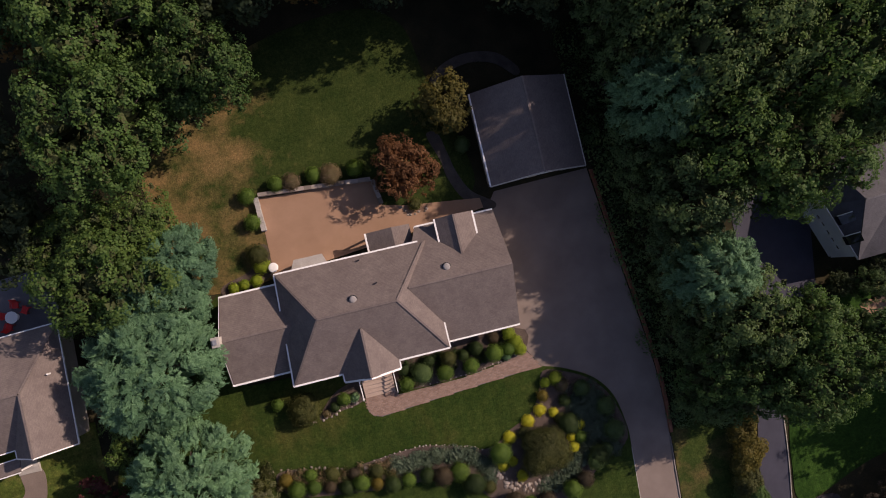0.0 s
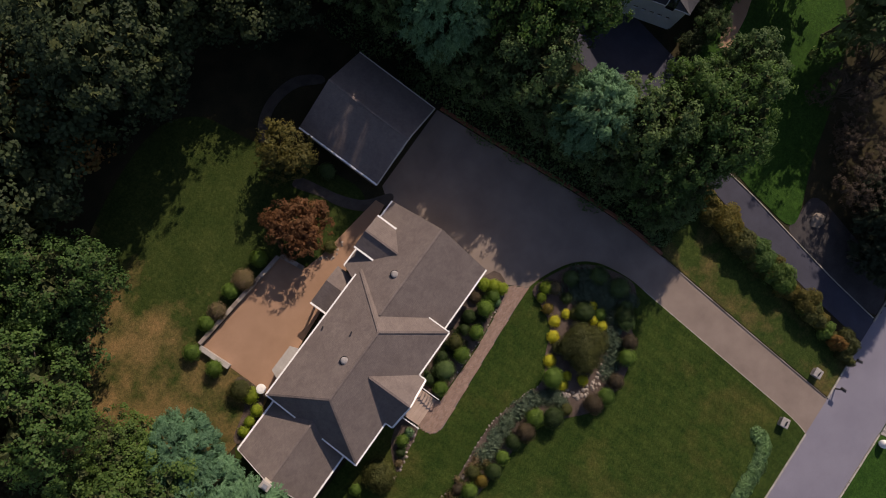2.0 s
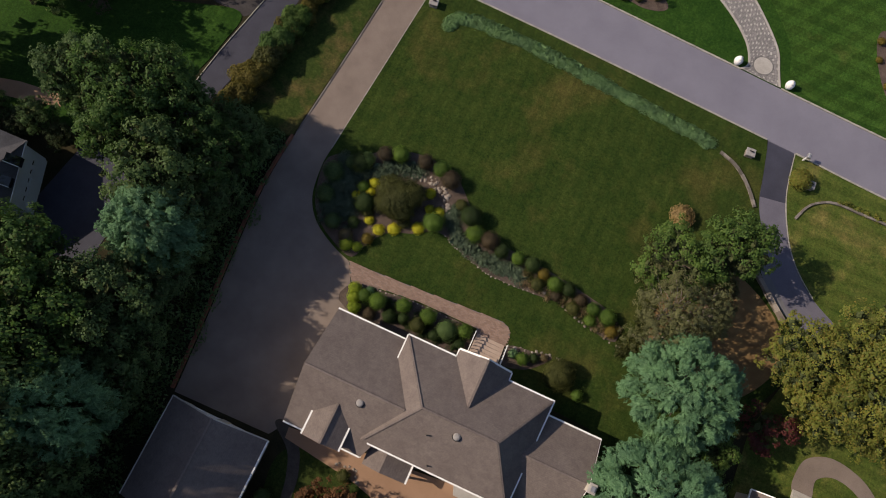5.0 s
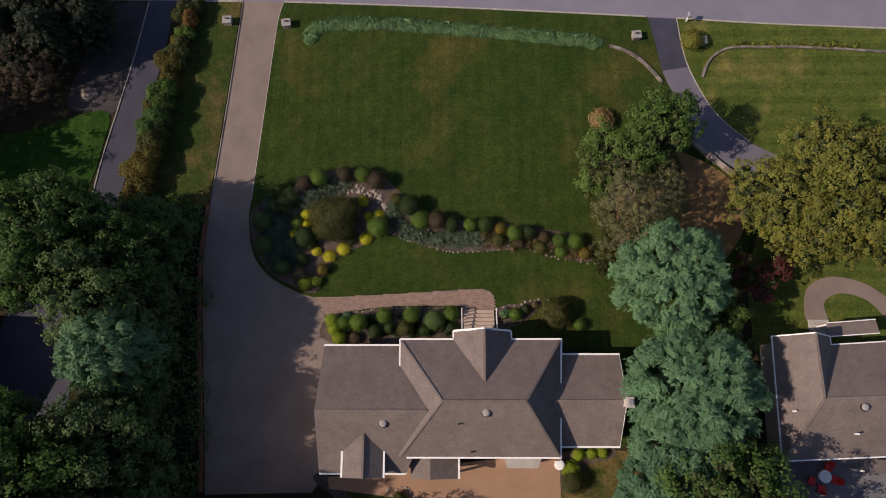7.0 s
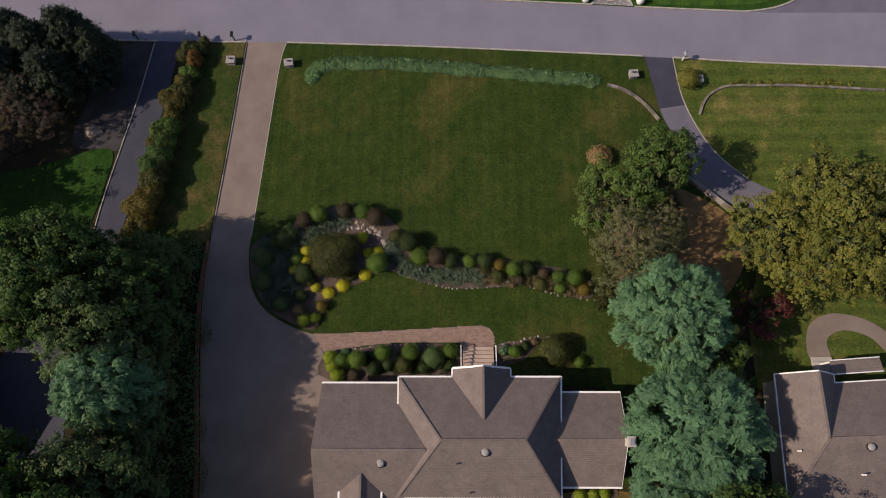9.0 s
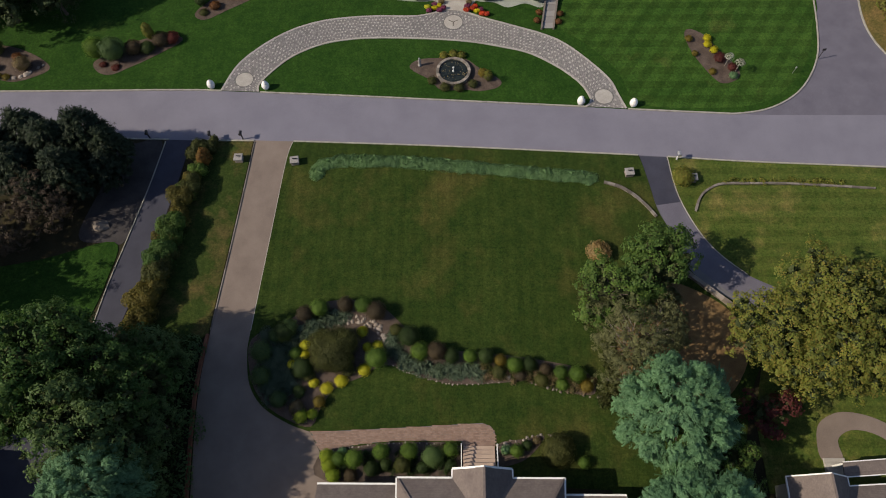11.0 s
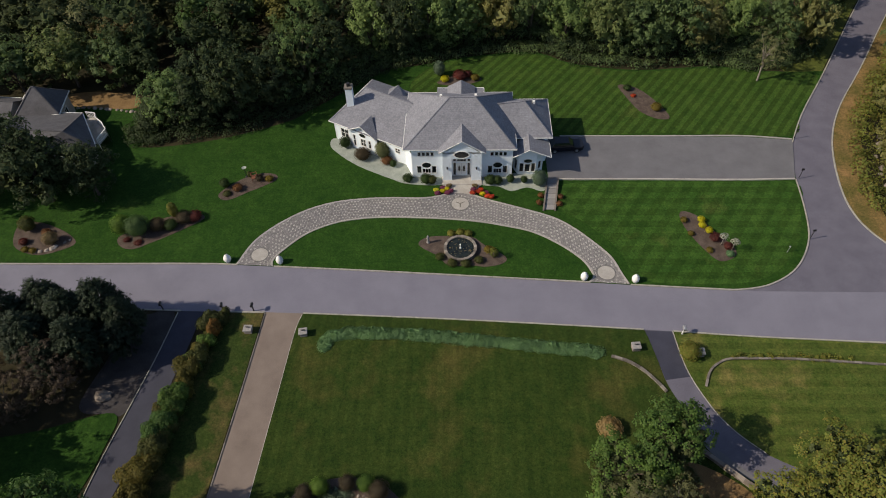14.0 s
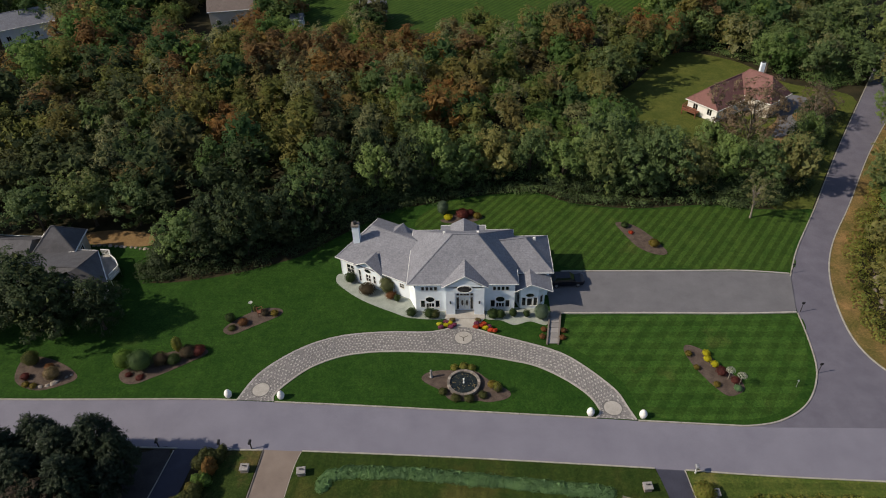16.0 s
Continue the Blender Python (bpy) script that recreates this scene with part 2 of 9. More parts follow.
M_LAWN_STRIP = lawn("patchy_lawn", (0.022, 0.042, 0.010), (0.036, 0.056, 0.013), (0.120, 0.086, 0.038), 0.47, patch=0.2)
M_STEP = speckled("tan_step_stone", (0.34, 0.255, 0.205), (0.42, 0.325, 0.265), 1.0, 22.0, 0.85, 0.4, stain=0.2)
M_COBBLE = pieces("grey_cobble", [(0, (0.185, 0.178, 0.178)), (1, (0.265, 0.255, 0.252))])
M_COBBLE_PALE = pieces("pale_cobble", [(0, (0.34, 0.32, 0.31)), (1, (0.46, 0.44, 0.42))])
M_JOINT = speckled("joint_sand", (0.150, 0.142, 0.142), (0.190, 0.180, 0.178), 2.0, 30.0, 0.95, 0.5)
M_WORN = speckled("worn_stone_path", (0.050, 0.043, 0.038), (0.088, 0.076, 0.066), 1.2, 12.0, 0.95, 0.7, stain=0.4)
M_GRAVEL = speckled("green_grey_gravel", (0.24, 0.27, 0.24), (0.34, 0.37, 0.33), 1.2, 22.0, 0.9, 0.6, stain=0.3)
M_STONE_DARK = pieces("weathered_stone", [(0, (0.10, 0.088, 0.075)), (0.5, (0.16, 0.142, 0.125)), (1, (0.24, 0.215, 0.19))])
M_VENT = speckled("chalky_grey_paint", (0.22, 0.21, 0.205), (0.32, 0.305, 0.30), 4.0, 30.0, 0.75, 0.1, stain=0.15)
M_STONE = pieces("field_stone", [(0, (0.16, 0.132, 0.11)), (0.5, (0.25, 0.215, 0.185)), (1, (0.36, 0.315, 0.275))])
M_CONC = speckled("pale_concrete", (0.32, 0.30, 0.275), (0.42, 0.40, 0.37), 1.0, 25.0, 0.9, 0.4, stain=0.25)
M_SHINGLE = shingle("brown_grey_shingle", (0.144, 0.119, 0.110), (0.178, 0.150, 0.137))
M_SHINGLE_GREY = shingle("grey_shingle", (0.184, 0.190, 0.216), (0.218, 0.226, 0.256), 0.15, 0.15)
M_SHINGLE_SLATE = shingle("slate_shingle", (0.084, 0.084, 0.092), (0.120, 0.120, 0.130))
M_SHINGLE_RED = shingle("red_brown_shingle", (0.160, 0.082, 0.076), (0.212, 0.110, 0.100))
M_WHITE = speckled("white_paint", (0.70, 0.70, 0.68), (0.80, 0.80, 0.78), 1.5, 25.0, 0.5, 0.1, stain=0.08)
M_STUCCO = speckled("white_stucco", (0.69, 0.75, 0.80), (0.79, 0.85, 0.90), 0.6, 35.0, 0.85, 0.3, stain=0.1)
M_BEIGE = speckled("beige_siding", (0.42, 0.38, 0.32), (0.50, 0.46, 0.40), 0.7, 20.0, 0.8, 0.2, stain=0.12)
M_BLUE = speckled("blue_siding", (0.045, 0.07, 0.16), (0.06, 0.09, 0.20), 0.7, 20.0, 0.7, 0.2, stain=0.12)
M_BARK = speckled("bark", (0.07, 0.055, 0.042), (0.16, 0.13, 0.105), 2.5, 18.0, 0.95, 0.9, stain=0.45, spec=0.1)
# one dull tone for inner leaves, crown shade put into the colour
M_INNER = speckled("inner_shade_leaves", (0.046, 0.064, 0.027), (0.084, 0.098, 0.042), 1.5, 9.0, 0.95, 0.9, stain=0.5, spec=0.05)
M_BARK_PALE = speckled("pale_bark", (0.20, 0.17, 0.14), (0.34, 0.30, 0.26), 2.5, 18.0, 0.95, 0.7, stain=0.35, spec=0.1)
M_METAL = speckled("galvanised_metal", (0.36, 0.36, 0.37), (0.48, 0.48, 0.49), 3, 30, 0.45, 0.1, 0.7, 0.15)
M_DARK = speckled("dark_iron", (0.02, 0.02, 0.022), (0.04, 0.04, 0.042), 3, 30, 0.5, 0.2, 0.3, 0.2)
M_WATER = speckled("dark_water", (0.010, 0.014, 0.013), (0.022, 0.028, 0.024), 2.0, 10.0, 0.12, 0.25, stain=0.3, spec=0.5)
M_RED = speckled("red_plastic", (0.55, 0.025, 0.02), (0.65, 0.035, 0.03), 4, 30, 0.4, 0.1, stain=0.1)
M_CAR = speckled("dark_car_paint", (0.012, 0.014, 0.020), (0.02, 0.022, 0.03), 2, 30, 0.2, 0.02, 0.3, 0.1, spec=0.6)
M_TIMBER = speckled("red_brown_timber", (0.16, 0.06, 0.035), (0.24, 0.10, 0.06), 2, 20, 0.8, 0.4, stain=0.3)

mg, ntg, bg = material("window_glass", 0.06, 0.0, 0.6)
bg.inputs["Base Color"].default_value = (0.012, 0.015, 0.018, 1)
M_GLASS = mg

F_OAK = foliage("oak_leaves", [(0.034, 0.088, 0.022), (0.056, 0.126, 0.031), (0.082, 0.160, 0.043), (0.108, 0.178, 0.054)])
F_DEEP = foliage("deep_green_leaves", [(0.054, 0.106, 0.042), (0.086, 0.154, 0.056), (0.126, 0.194, 0.070)])
F_PINE = foliage("blue_green_needles", [(0.060, 0.150, 0.079), (0.099, 0.218, 0.120), (0.150, 0.288, 0.165)], 0.36)
F_OLIVE = foliage("olive_maple_leaves", [(0.118, 0.166, 0.033), (0.160, 0.206, 0.042), (0.196, 0.216, 0.046), (0.258, 0.190, 0.052)])
F_MAPLE = foliage("green_maple_leaves", [(0.044, 0.102, 0.022), (0.078, 0.152, 0.034), (0.128, 0.198, 0.050)])
F_RUSSET = foliage("russet_leaves", [(0.115, 0.050, 0.022), (0.180, 0.082, 0.036), (0.240, 0.120, 0.054)])
F_GOLD = foliage("golden_green_leaves", [(0.102, 0.098, 0.019), (0.168, 0.138, 0.026), (0.228, 0.168, 0.036)])
F_DULLGOLD = foliage("dull_gold_leaves", [(0.078, 0.086, 0.021), (0.122, 0.114, 0.028), (0.172, 0.138, 0.035)])
F_ORANGE = foliage("orange_autumn_leaves", [(0.175, 0.085, 0.026), (0.250, 0.115, 0.032), (0.200, 0.140, 0.040), (0.13, 0.11, 0.035)])
# far leaves are paler and greyer, distance haze put into the colour
F_WOODOLIVE = foliage("dull_olive_leaves", [(0.150, 0.172, 0.062), (0.180, 0.196, 0.072), (0.210, 0.212, 0.080), (0.235, 0.200, 0.082)])
F_FARDEEP = foliage("hazed_deep_leaves", [(0.094, 0.148, 0.058), (0.118, 0.178, 0.069), (0.146, 0.206, 0.082)])
F_FAROAK = foliage("hazed_oak_leaves", [(0.104, 0.154, 0.056), (0.130, 0.184, 0.067), (0.158, 0.208, 0.079), (0.190, 0.216, 0.090)])
F_FARMAPLE = foliage("hazed_maple_leaves", [(0.120, 0.196, 0.066), (0.152, 0.232, 0.079), (0.188, 0.262, 0.094)])
# darkened leaf tone: shade on the woods is put into this colour
F_SHADEWOOD = foliage("shade_toned_wood_leaves", [(0.026, 0.047, 0.022), (0.043, 0.070, 0.031), (0.064, 0.094, 0.040)])
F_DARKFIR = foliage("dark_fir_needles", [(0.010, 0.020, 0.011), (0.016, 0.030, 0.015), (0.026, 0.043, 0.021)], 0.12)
F_GREY = foliage("thin_grey_leaves", [(0.135, 0.152, 0.074), (0.198, 0.206, 0.114), (0.102, 0.132, 0.050)])
F_WINE = foliage("wine_leaves", [(0.075, 0.020, 0.021), (0.125, 0.032, 0.030), (0.170, 0.052, 0.044)])
F_BOX = foliage("clipped_green_leaves", [(0.052, 0.118, 0.018), (0.094, 0.178, 0.030), (0.145, 0.232, 0.045)])
F_DKBOX = foliage("clipped_dark_leaves", [(0.021, 0.046, 0.014), (0.037, 0.069, 0.021), (0.055, 0.090, 0.028)])
F_BROWNBOX = foliage("bronzed_leaves", [(0.046, 0.039, 0.025), (0.075, 0.060, 0.039), (0.103, 0.081, 0.052)])
F_BIGBUSH = foliage("olive_bush_leaves", [(0.042, 0.058, 0.017), (0.076, 0.090, 0.028), (0.112, 0.118, 0.040)])
F_LIME = foliage("lime_leaves", [(0.150, 0.235, 0.022), (0.235, 0.335, 0.032), (0.320, 0.400, 0.045)])
F_YELLOW = foliage("yellow_blossom", [(0.50, 0.45, 0.016), (0.66, 0.58, 0.026), (0.44, 0.45, 0.026)])
F_MUM = foliage("lemon_blossom", [(0.40, 0.43, 0.030), (0.54, 0.54, 0.042), (0.62, 0.59, 0.050)], 0.3)
F_THIN = foliage("thin_olive_leaves", [(0.100, 0.116, 0.048), (0.142, 0.154, 0.070), (0.185, 0.188, 0.098)])
F_JUNIPER = foliage("blue_juniper", [(0.052, 0.086, 0.062), (0.078, 0.122, 0.088), (0.108, 0.156, 0.114)], 0.2)
F_EDGE = foliage("pale_border_leaves", [(0.090, 0.186, 0.080), (0.132, 0.250, 0.118), (0.178, 0.310, 0.160)], 0.35)
F_BLOOM = foliage("dried_blossom", [(0.115, 0.103, 0.034), (0.345, 0.253, 0.184), (0.230, 0.149, 0.092), (0.092, 0.115, 0.034)])
F_STRAW = foliage("straw_grass", [(0.322, 0.230, 0.115), (0.414, 0.310, 0.172), (0.276, 0.218, 0.092)])
F_TAN = foliage("tan_autumn_leaves", [(0.130, 0.098, 0.070), (0.180, 0.138, 0.098), (0.225, 0.175, 0.125)])
F_BROWN = foliage("brown_autumn_leaves", [(0.060, 0.045, 0.036), (0.092, 0.068, 0.052), (0.130, 0.098, 0.072)])
F_FLOWERS = foliage("red_orange_blossom", [(0.50, 0.028, 0.020), (0.58, 0.060, 0.025), (0.44, 0.020, 0.050), (0.60, 0.20, 0.03)])

W_RUST = woodland("rust_woods", [(0, (0.185, 0.126, 0.062)), (0.35, (0.220, 0.130, 0.056)), (0.6, (0.265, 0.148, 0.054)), (0.8, (0.260, 0.190, 0.070)), (1, (0.165, 0.138, 0.072))])
W_OLIVE = woodland("olive_woods", [(0, (0.126, 0.150, 0.050)), (0.4, (0.180, 0.192, 0.060)), (0.7, (0.228, 0.210, 0.070)), (1, (0.180, 0.150, 0.072))])
W_DEEP = woodland("deep_woods", [(0, (0.065, 0.120, 0.047)), (0.5, (0.099, 0.164, 0.060)), (1, (0.137, 0.189, 0.073))])
# darker copy of the deep woods, with shade put into the leaf colour
W_SHADE = woodland("shade_toned_woods", [(0, (0.055, 0.083, 0.042)), (0.5, (0.081, 0.112, 0.052)), (1, (0.120, 0.122, 0.060))])
W_MAPLE = woodland("maple_woods", [(0, (0.102, 0.180, 0.055)), (0.5, (0.138, 0.222, 0.065)), (1, (0.186, 0.258, 0.079))])


# ---- building blocks ----
class Shape:
    """Collects faces for one mesh."""

    def __init__(self):
        self.v, self.f = [], []

    def add(self, verts, faces):
        k = len(self.v)
        self.v += [tuple(p) for p in verts]
        self.f += [tuple(k + i for i in f) for f in faces]
        return self

    def box(self, x0, y0, z0, x1, y1, z1):
        c = [(x, y, z) for z in (z0, z1) for x, y in ((x0, y0), (x1, y0), (x1, y1), (x0, y1))]
        return self.add(c, [(3, 2, 1, 0), (4, 5, 6, 7), (0, 1, 5, 4), (1, 2, 6, 5), (2, 3, 7, 6), (3, 0, 4, 7)])

    def soft_box(self, x0, y0, z0, x1, y1, z1, r=0.02):
        """A box with chamfered upper edges."""
        a = [(x0, y0), (x1, y0), (x1, y1), (x0, y1)]
        b = [(x0 + r, y0 + r), (x1 - r, y0 + r), (x1 - r, y1 - r), (x0 + r, y1 - r)]
        c = [(*p, z0) for p in a] + [(*p, z1 - r) for p in a] + [(*p, z1) for p in b]
        fs = [(3, 2, 1, 0), (8, 9, 10, 11)]
        for k in (0, 4):
            fs += [(k + i, k + (i + 1) % 4, k + 4 + (i + 1) % 4, k + 4 + i) for i in range(4)]
        return self.add(c, fs)

    def prism(self, pts, z0, z1):
        n = len(pts)
        area = sum(pts[i][0] * pts[(i + 1) % n][1] - pts[(i + 1) % n][0] * pts[i][1] for i in range(n))
        if area < 0:
            pts = pts[::-1]
        c = [(x, y, z0) for x, y in pts] + [(x, y, z1) for x, y in pts]
        return self.add(c, [tuple(range(n - 1, -1, -1)), tuple(range(n, 2 * n))] + [(i, (i + 1) % n, n + (i + 1) % n, n + i) for i in range(n)])

    def slab(self, pts, t):
        """A flat plate from its upper outline, t thick downwards."""
        n = len(pts)
        c = list(pts) + [(x, y, z - t) for x, y, z in pts]
        return self.add(c, [tuple(range(n)), tuple(range(2 * n - 1, n - 1, -1))] + [(i, n + i, n + (i + 1) % n, (i + 1) % n) for i in range(n)])

    def bar(self, p, q, w, h):
        """A beam from p to q, w wide and h high, p and q on its upper middle line."""
        p, q = Vector(p), Vector(q)
        d = (q - p).normalized()
        s = Vector((-d.y, d.x, 0))
        s = s.normalized() * w / 2 if s.length > 1e-6 else Vector((w / 2, 0, 0))
        u = d.cross(s).normalized() * h if abs(d.z) > 0.98 else Vector((0, 0, -h))
        c = [a + b for a in (p, q) for b in (s, -s, -s + u, s + u)]
        return self.add(c, [(0, 1, 2, 3), (7, 6, 5, 4), (0, 4, 5, 1), (1, 5, 6, 2), (2, 6, 7, 3), (3, 7, 4, 0)])

    def tube(self, pts, radii, n=7, cap=True):
        rings = []
        for i, p in enumerate(pts):
            a = Vector(pts[max(i - 1, 0)])
            b = Vector(pts[min(i + 1, len(pts) - 1)])
            d = (b - a).normalized()
            s = d.cross(Vector((0.31, 0.95, 0.12))).normalized()
            u = d.cross(s)
            rings.append([Vector(p) + (s * math.cos(k * math.tau / n) + u * math.sin(k * math.tau / n)) * radii[i] for k in range(n)])
        c = [v for r in rings for v in r]
        fs = [(j * n + k, j * n + (k + 1) % n, (j + 1) * n + (k + 1) % n, (j + 1) * n + k) for j in range(len(pts) - 1) for k in range(n)]
        if cap:
            fs += [tuple(range(n - 1, -1, -1)), tuple((len(pts) - 1) * n + k for k in range(n))]
        return self.add(c, fs)

    def lathe(self, x, y, profile, n=20):
        """Turned about an upright axis: profile of (radius, z)."""
        c = [(x + r * math.cos(k * math.tau / n), y + r * math.sin(k * math.tau / n), z) for r, z in profile for k in range(n)]
        fs = [(j * n + k, j * n + (k + 1) % n, (j + 1) * n + (k + 1) % n, (j + 1) * n + k) for j in range(len(profile) - 1) for k in range(n)]
        fs += [tuple(range(n - 1, -1, -1)), tuple((len(profile) - 1) * n + k for k in range(n))]
        return self.add(c, fs)

    def strip(self, pts, w, z0, z1, closed=False):
        """A kerb or low wall of width w along a line on the plan."""
        n = len(pts)
        a, b = [], []
        for i, (x, y) in enumerate(pts):
            p = pts[(i - 1) % n] if closed or i else pts[i]
            q = pts[(i + 1) % n] if closed or i < n - 1 else pts[i]
            dx, dy = q[0] - p[0], q[1] - p[1]
            l = math.hypot(dx, dy) or 1
            a.append((x - dy / l * w / 2, y + dx / l * w / 2))
            b.append((x + dy / l * w / 2, y - dx / l * w / 2))
        c = [(*p, z) for p, z in [(p, z0) for p in a] + [(p, z1) for p in a] + [(p, z1) for p in b] + [(p, z0) for p in b]]
        fs = []
        for i in range(n if closed else n - 1):
            j = (i + 1) % n
            fs += [(j, i, n + i, n + j), (n + j, n + i, 2 * n + i, 2 * n + j), (2 * n + j, 2 * n + i, 3 * n + i, 3 * n + j)]
        if not closed:
            fs += [(0, 3 * n, 2 * n, n), (n - 1, 2 * n - 1, 3 * n - 1, 4 * n - 1)]
        return self.add(c, fs)

    def mesh(self, name, mat, smooth=False):
        me = bpy.data.meshes.new(name)
        me.from_pydata(self.v, [], self.f)
        me.materials.append(mat)
        me.validate()
        if smooth:
            me.shade_smooth()
        me.update()
        return me


def part(name, shape, mat, parent, label="", smooth=False):
    ob = new(name, shape.mesh(name, mat, smooth) if isinstance(shape, Shape) else shape)
    ob.parent = parent
    return tagged(ob, label)


def thing(name, label, category, at=(0, 0, 0), turn=0.0, group="", kind=""):
    ob = new(name)
    ob.matrix_world = pose(*at, 0, 0, turn)
    return tagged(ob, label, category, group, kind)


def solid(name, shape, mat, label, category, group="", kind="", at=None, turn=0.0, smooth=False):
    """A thing of one mesh."""
    ob = new(name, shape.mesh(name, mat, smooth) if isinstance(shape, Shape) else shape)
    if at:
        ob.matrix_world = pose(*at, 0, 0, turn)
    return tagged(ob, label, category, group, kind)


def curve(pts, closed=False, step=6):
    """A smooth line through points on the plan."""
    n, out = len(pts), []
    for i in range(n if closed else n - 1):
        p0, p1, p2, p3 = (pts[(i + k) % n] if closed else pts[min(max(i + k, 0), n - 1)] for k in (-1, 0, 1, 2))
        for s in range(step):
            t = s / step
            out.append(tuple(0.5 * (2 * b + (c - a) * t + (2 * a - 5 * b + 4 * c - d) * t * t + (3 * b - a - 3 * c + d) * t ** 3) for a, b, c, d in zip(p0, p1, p2, p3)))
    return out if closed else out + [tuple(pts[-1])]


def sheet(name, pts, z, mat, label, category="ground", closed_curve=False, step=5, kind="structure"):
    if closed_curve:
        pts = curve(pts, True, step)
    return solid(name, Shape().prism(pts, -0.05, z), mat, label, category, kind=kind)


# ---- foliage ----
FILL = 10          # large inner leaves that close a bough


def leaf_mesh(name, mat, centre, normal, size, long=1.0, rng=None, axis=None, cores=None, wide=0.62, tint=None, inner=True):
    """One small bent leaf for every row of centre, facing normal."""
    n = len(centre)
    normal = normal / np.maximum(np.linalg.norm(normal, axis=1, keepdims=True), 1e-6)
    r = rng.normal(size=(n, 3)) if axis is None else axis
    u = r - (r * normal).sum(1, keepdims=True) * normal
    u /= np.maximum(np.linalg.norm(u, axis=1, keepdims=True), 1e-6)
    w = np.cross(normal, u)
    s = size[:, None] * 0.5
    lift = normal * s * 0.35
    v = np.stack([centre - u * s * long, centre - w * s * wide + lift, centre + u * s * long, centre + w * s * wide + lift], 1).reshape(-1, 3)
    loops = np.arange(4 * n)
    starts = np.arange(0, 4 * n, 4)
    fill = 0
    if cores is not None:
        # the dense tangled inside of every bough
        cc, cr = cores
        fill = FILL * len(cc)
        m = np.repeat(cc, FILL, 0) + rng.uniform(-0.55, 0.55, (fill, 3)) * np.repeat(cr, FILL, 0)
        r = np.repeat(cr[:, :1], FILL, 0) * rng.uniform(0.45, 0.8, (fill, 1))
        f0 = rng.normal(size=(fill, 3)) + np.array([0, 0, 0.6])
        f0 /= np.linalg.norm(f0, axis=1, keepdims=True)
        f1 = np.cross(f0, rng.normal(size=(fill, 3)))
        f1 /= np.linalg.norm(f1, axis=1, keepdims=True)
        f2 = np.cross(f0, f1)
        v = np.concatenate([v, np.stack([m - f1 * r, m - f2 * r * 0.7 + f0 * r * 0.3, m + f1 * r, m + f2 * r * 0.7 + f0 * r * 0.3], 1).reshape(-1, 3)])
        loops = np.arange(4 * (n + fill))
        starts = np.arange(0, 4 * (n + fill), 4)
    me = bpy.data.meshes.new(name)
    me.vertices.add(len(v))
    me.vertices.foreach_set("co", v.astype(np.float32).ravel())
    me.loops.add(len(loops))
    me.loops.foreach_set("vertex_index", loops.astype(np.int32))
    me.polygons.add(len(starts))
    me.polygons.foreach_set("loop_start", starts.astype(np.int32))
    me.materials.append(mat)
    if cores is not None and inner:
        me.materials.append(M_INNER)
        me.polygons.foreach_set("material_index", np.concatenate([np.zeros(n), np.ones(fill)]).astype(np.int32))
    me.update(calc_edges=True)
    if tint is not None:
        # one shade for every tree of a joined wood
        hue = me.attributes.new("tree_tint", "FLOAT", "FACE")
        hue.data.foreach_set("value", np.concatenate([tint[0], np.repeat(tint[1], FILL)]).astype(np.float32))
    return me


def sphere_dirs(rng, n, up=0.0):
    d = rng.normal(size=(n, 3))
    d[:, 2] += up
    return d / np.linalg.norm(d, axis=1, keepdims=True)


def crown_sprays(rng, radius, height, base, n, boughs, leaf, up=0.35, lobe=0.16, plume=(1, 1, 0.78), clump=(0.16, 0.34), k=24):
    """Boughs, on every bough many leafy sprays, on every spray its leaves."""
    d = sphere_dirs(rng, boughs, 0.25)
    half = (height - base) / 2
    lobes = 1 + lobe * np.sin(3 * np.arctan2(d[:, 1], d[:, 0]) + rng.uniform(0, 6))[:, None]
    c = d * rng.uniform(0.4, 0.86, boughs)[:, None] * lobes * np.array([radius, radius, half])
    out = d * np.array([1, 1, 0.8])
    c[:, 2] += base + half
    cr = rng.uniform(*clump, boughs) * radius
    m = max(n // k, boughs)
    b = rng.choice(boughs, m, p=cr ** 2 / (cr ** 2).sum())
    e = sphere_dirs(rng, m, up) + 0.75 * out[b]
    e /= np.linalg.norm(e, axis=1, keepdims=True)
    tip = c[b] + e * (cr[b] * rng.uniform(0.75, 1.2, m))[:, None] * np.array(plume)
    size = leaf * rng.uniform(1.6, 2.9, m)
    ee = np.repeat(e, k, 0)
    f = sphere_dirs(rng, m * k) + ee * 0.9
    f /= np.linalg.norm(f, axis=1, keepdims=True)
    p = np.repeat(tip, k, 0) + f * (np.repeat(size, k) * rng.uniform(0.35, 1.0, m * k))[:, None] * np.array([1, 1, 0.72])
    return p, f * 0.8 + ee * 0.5, c, cr


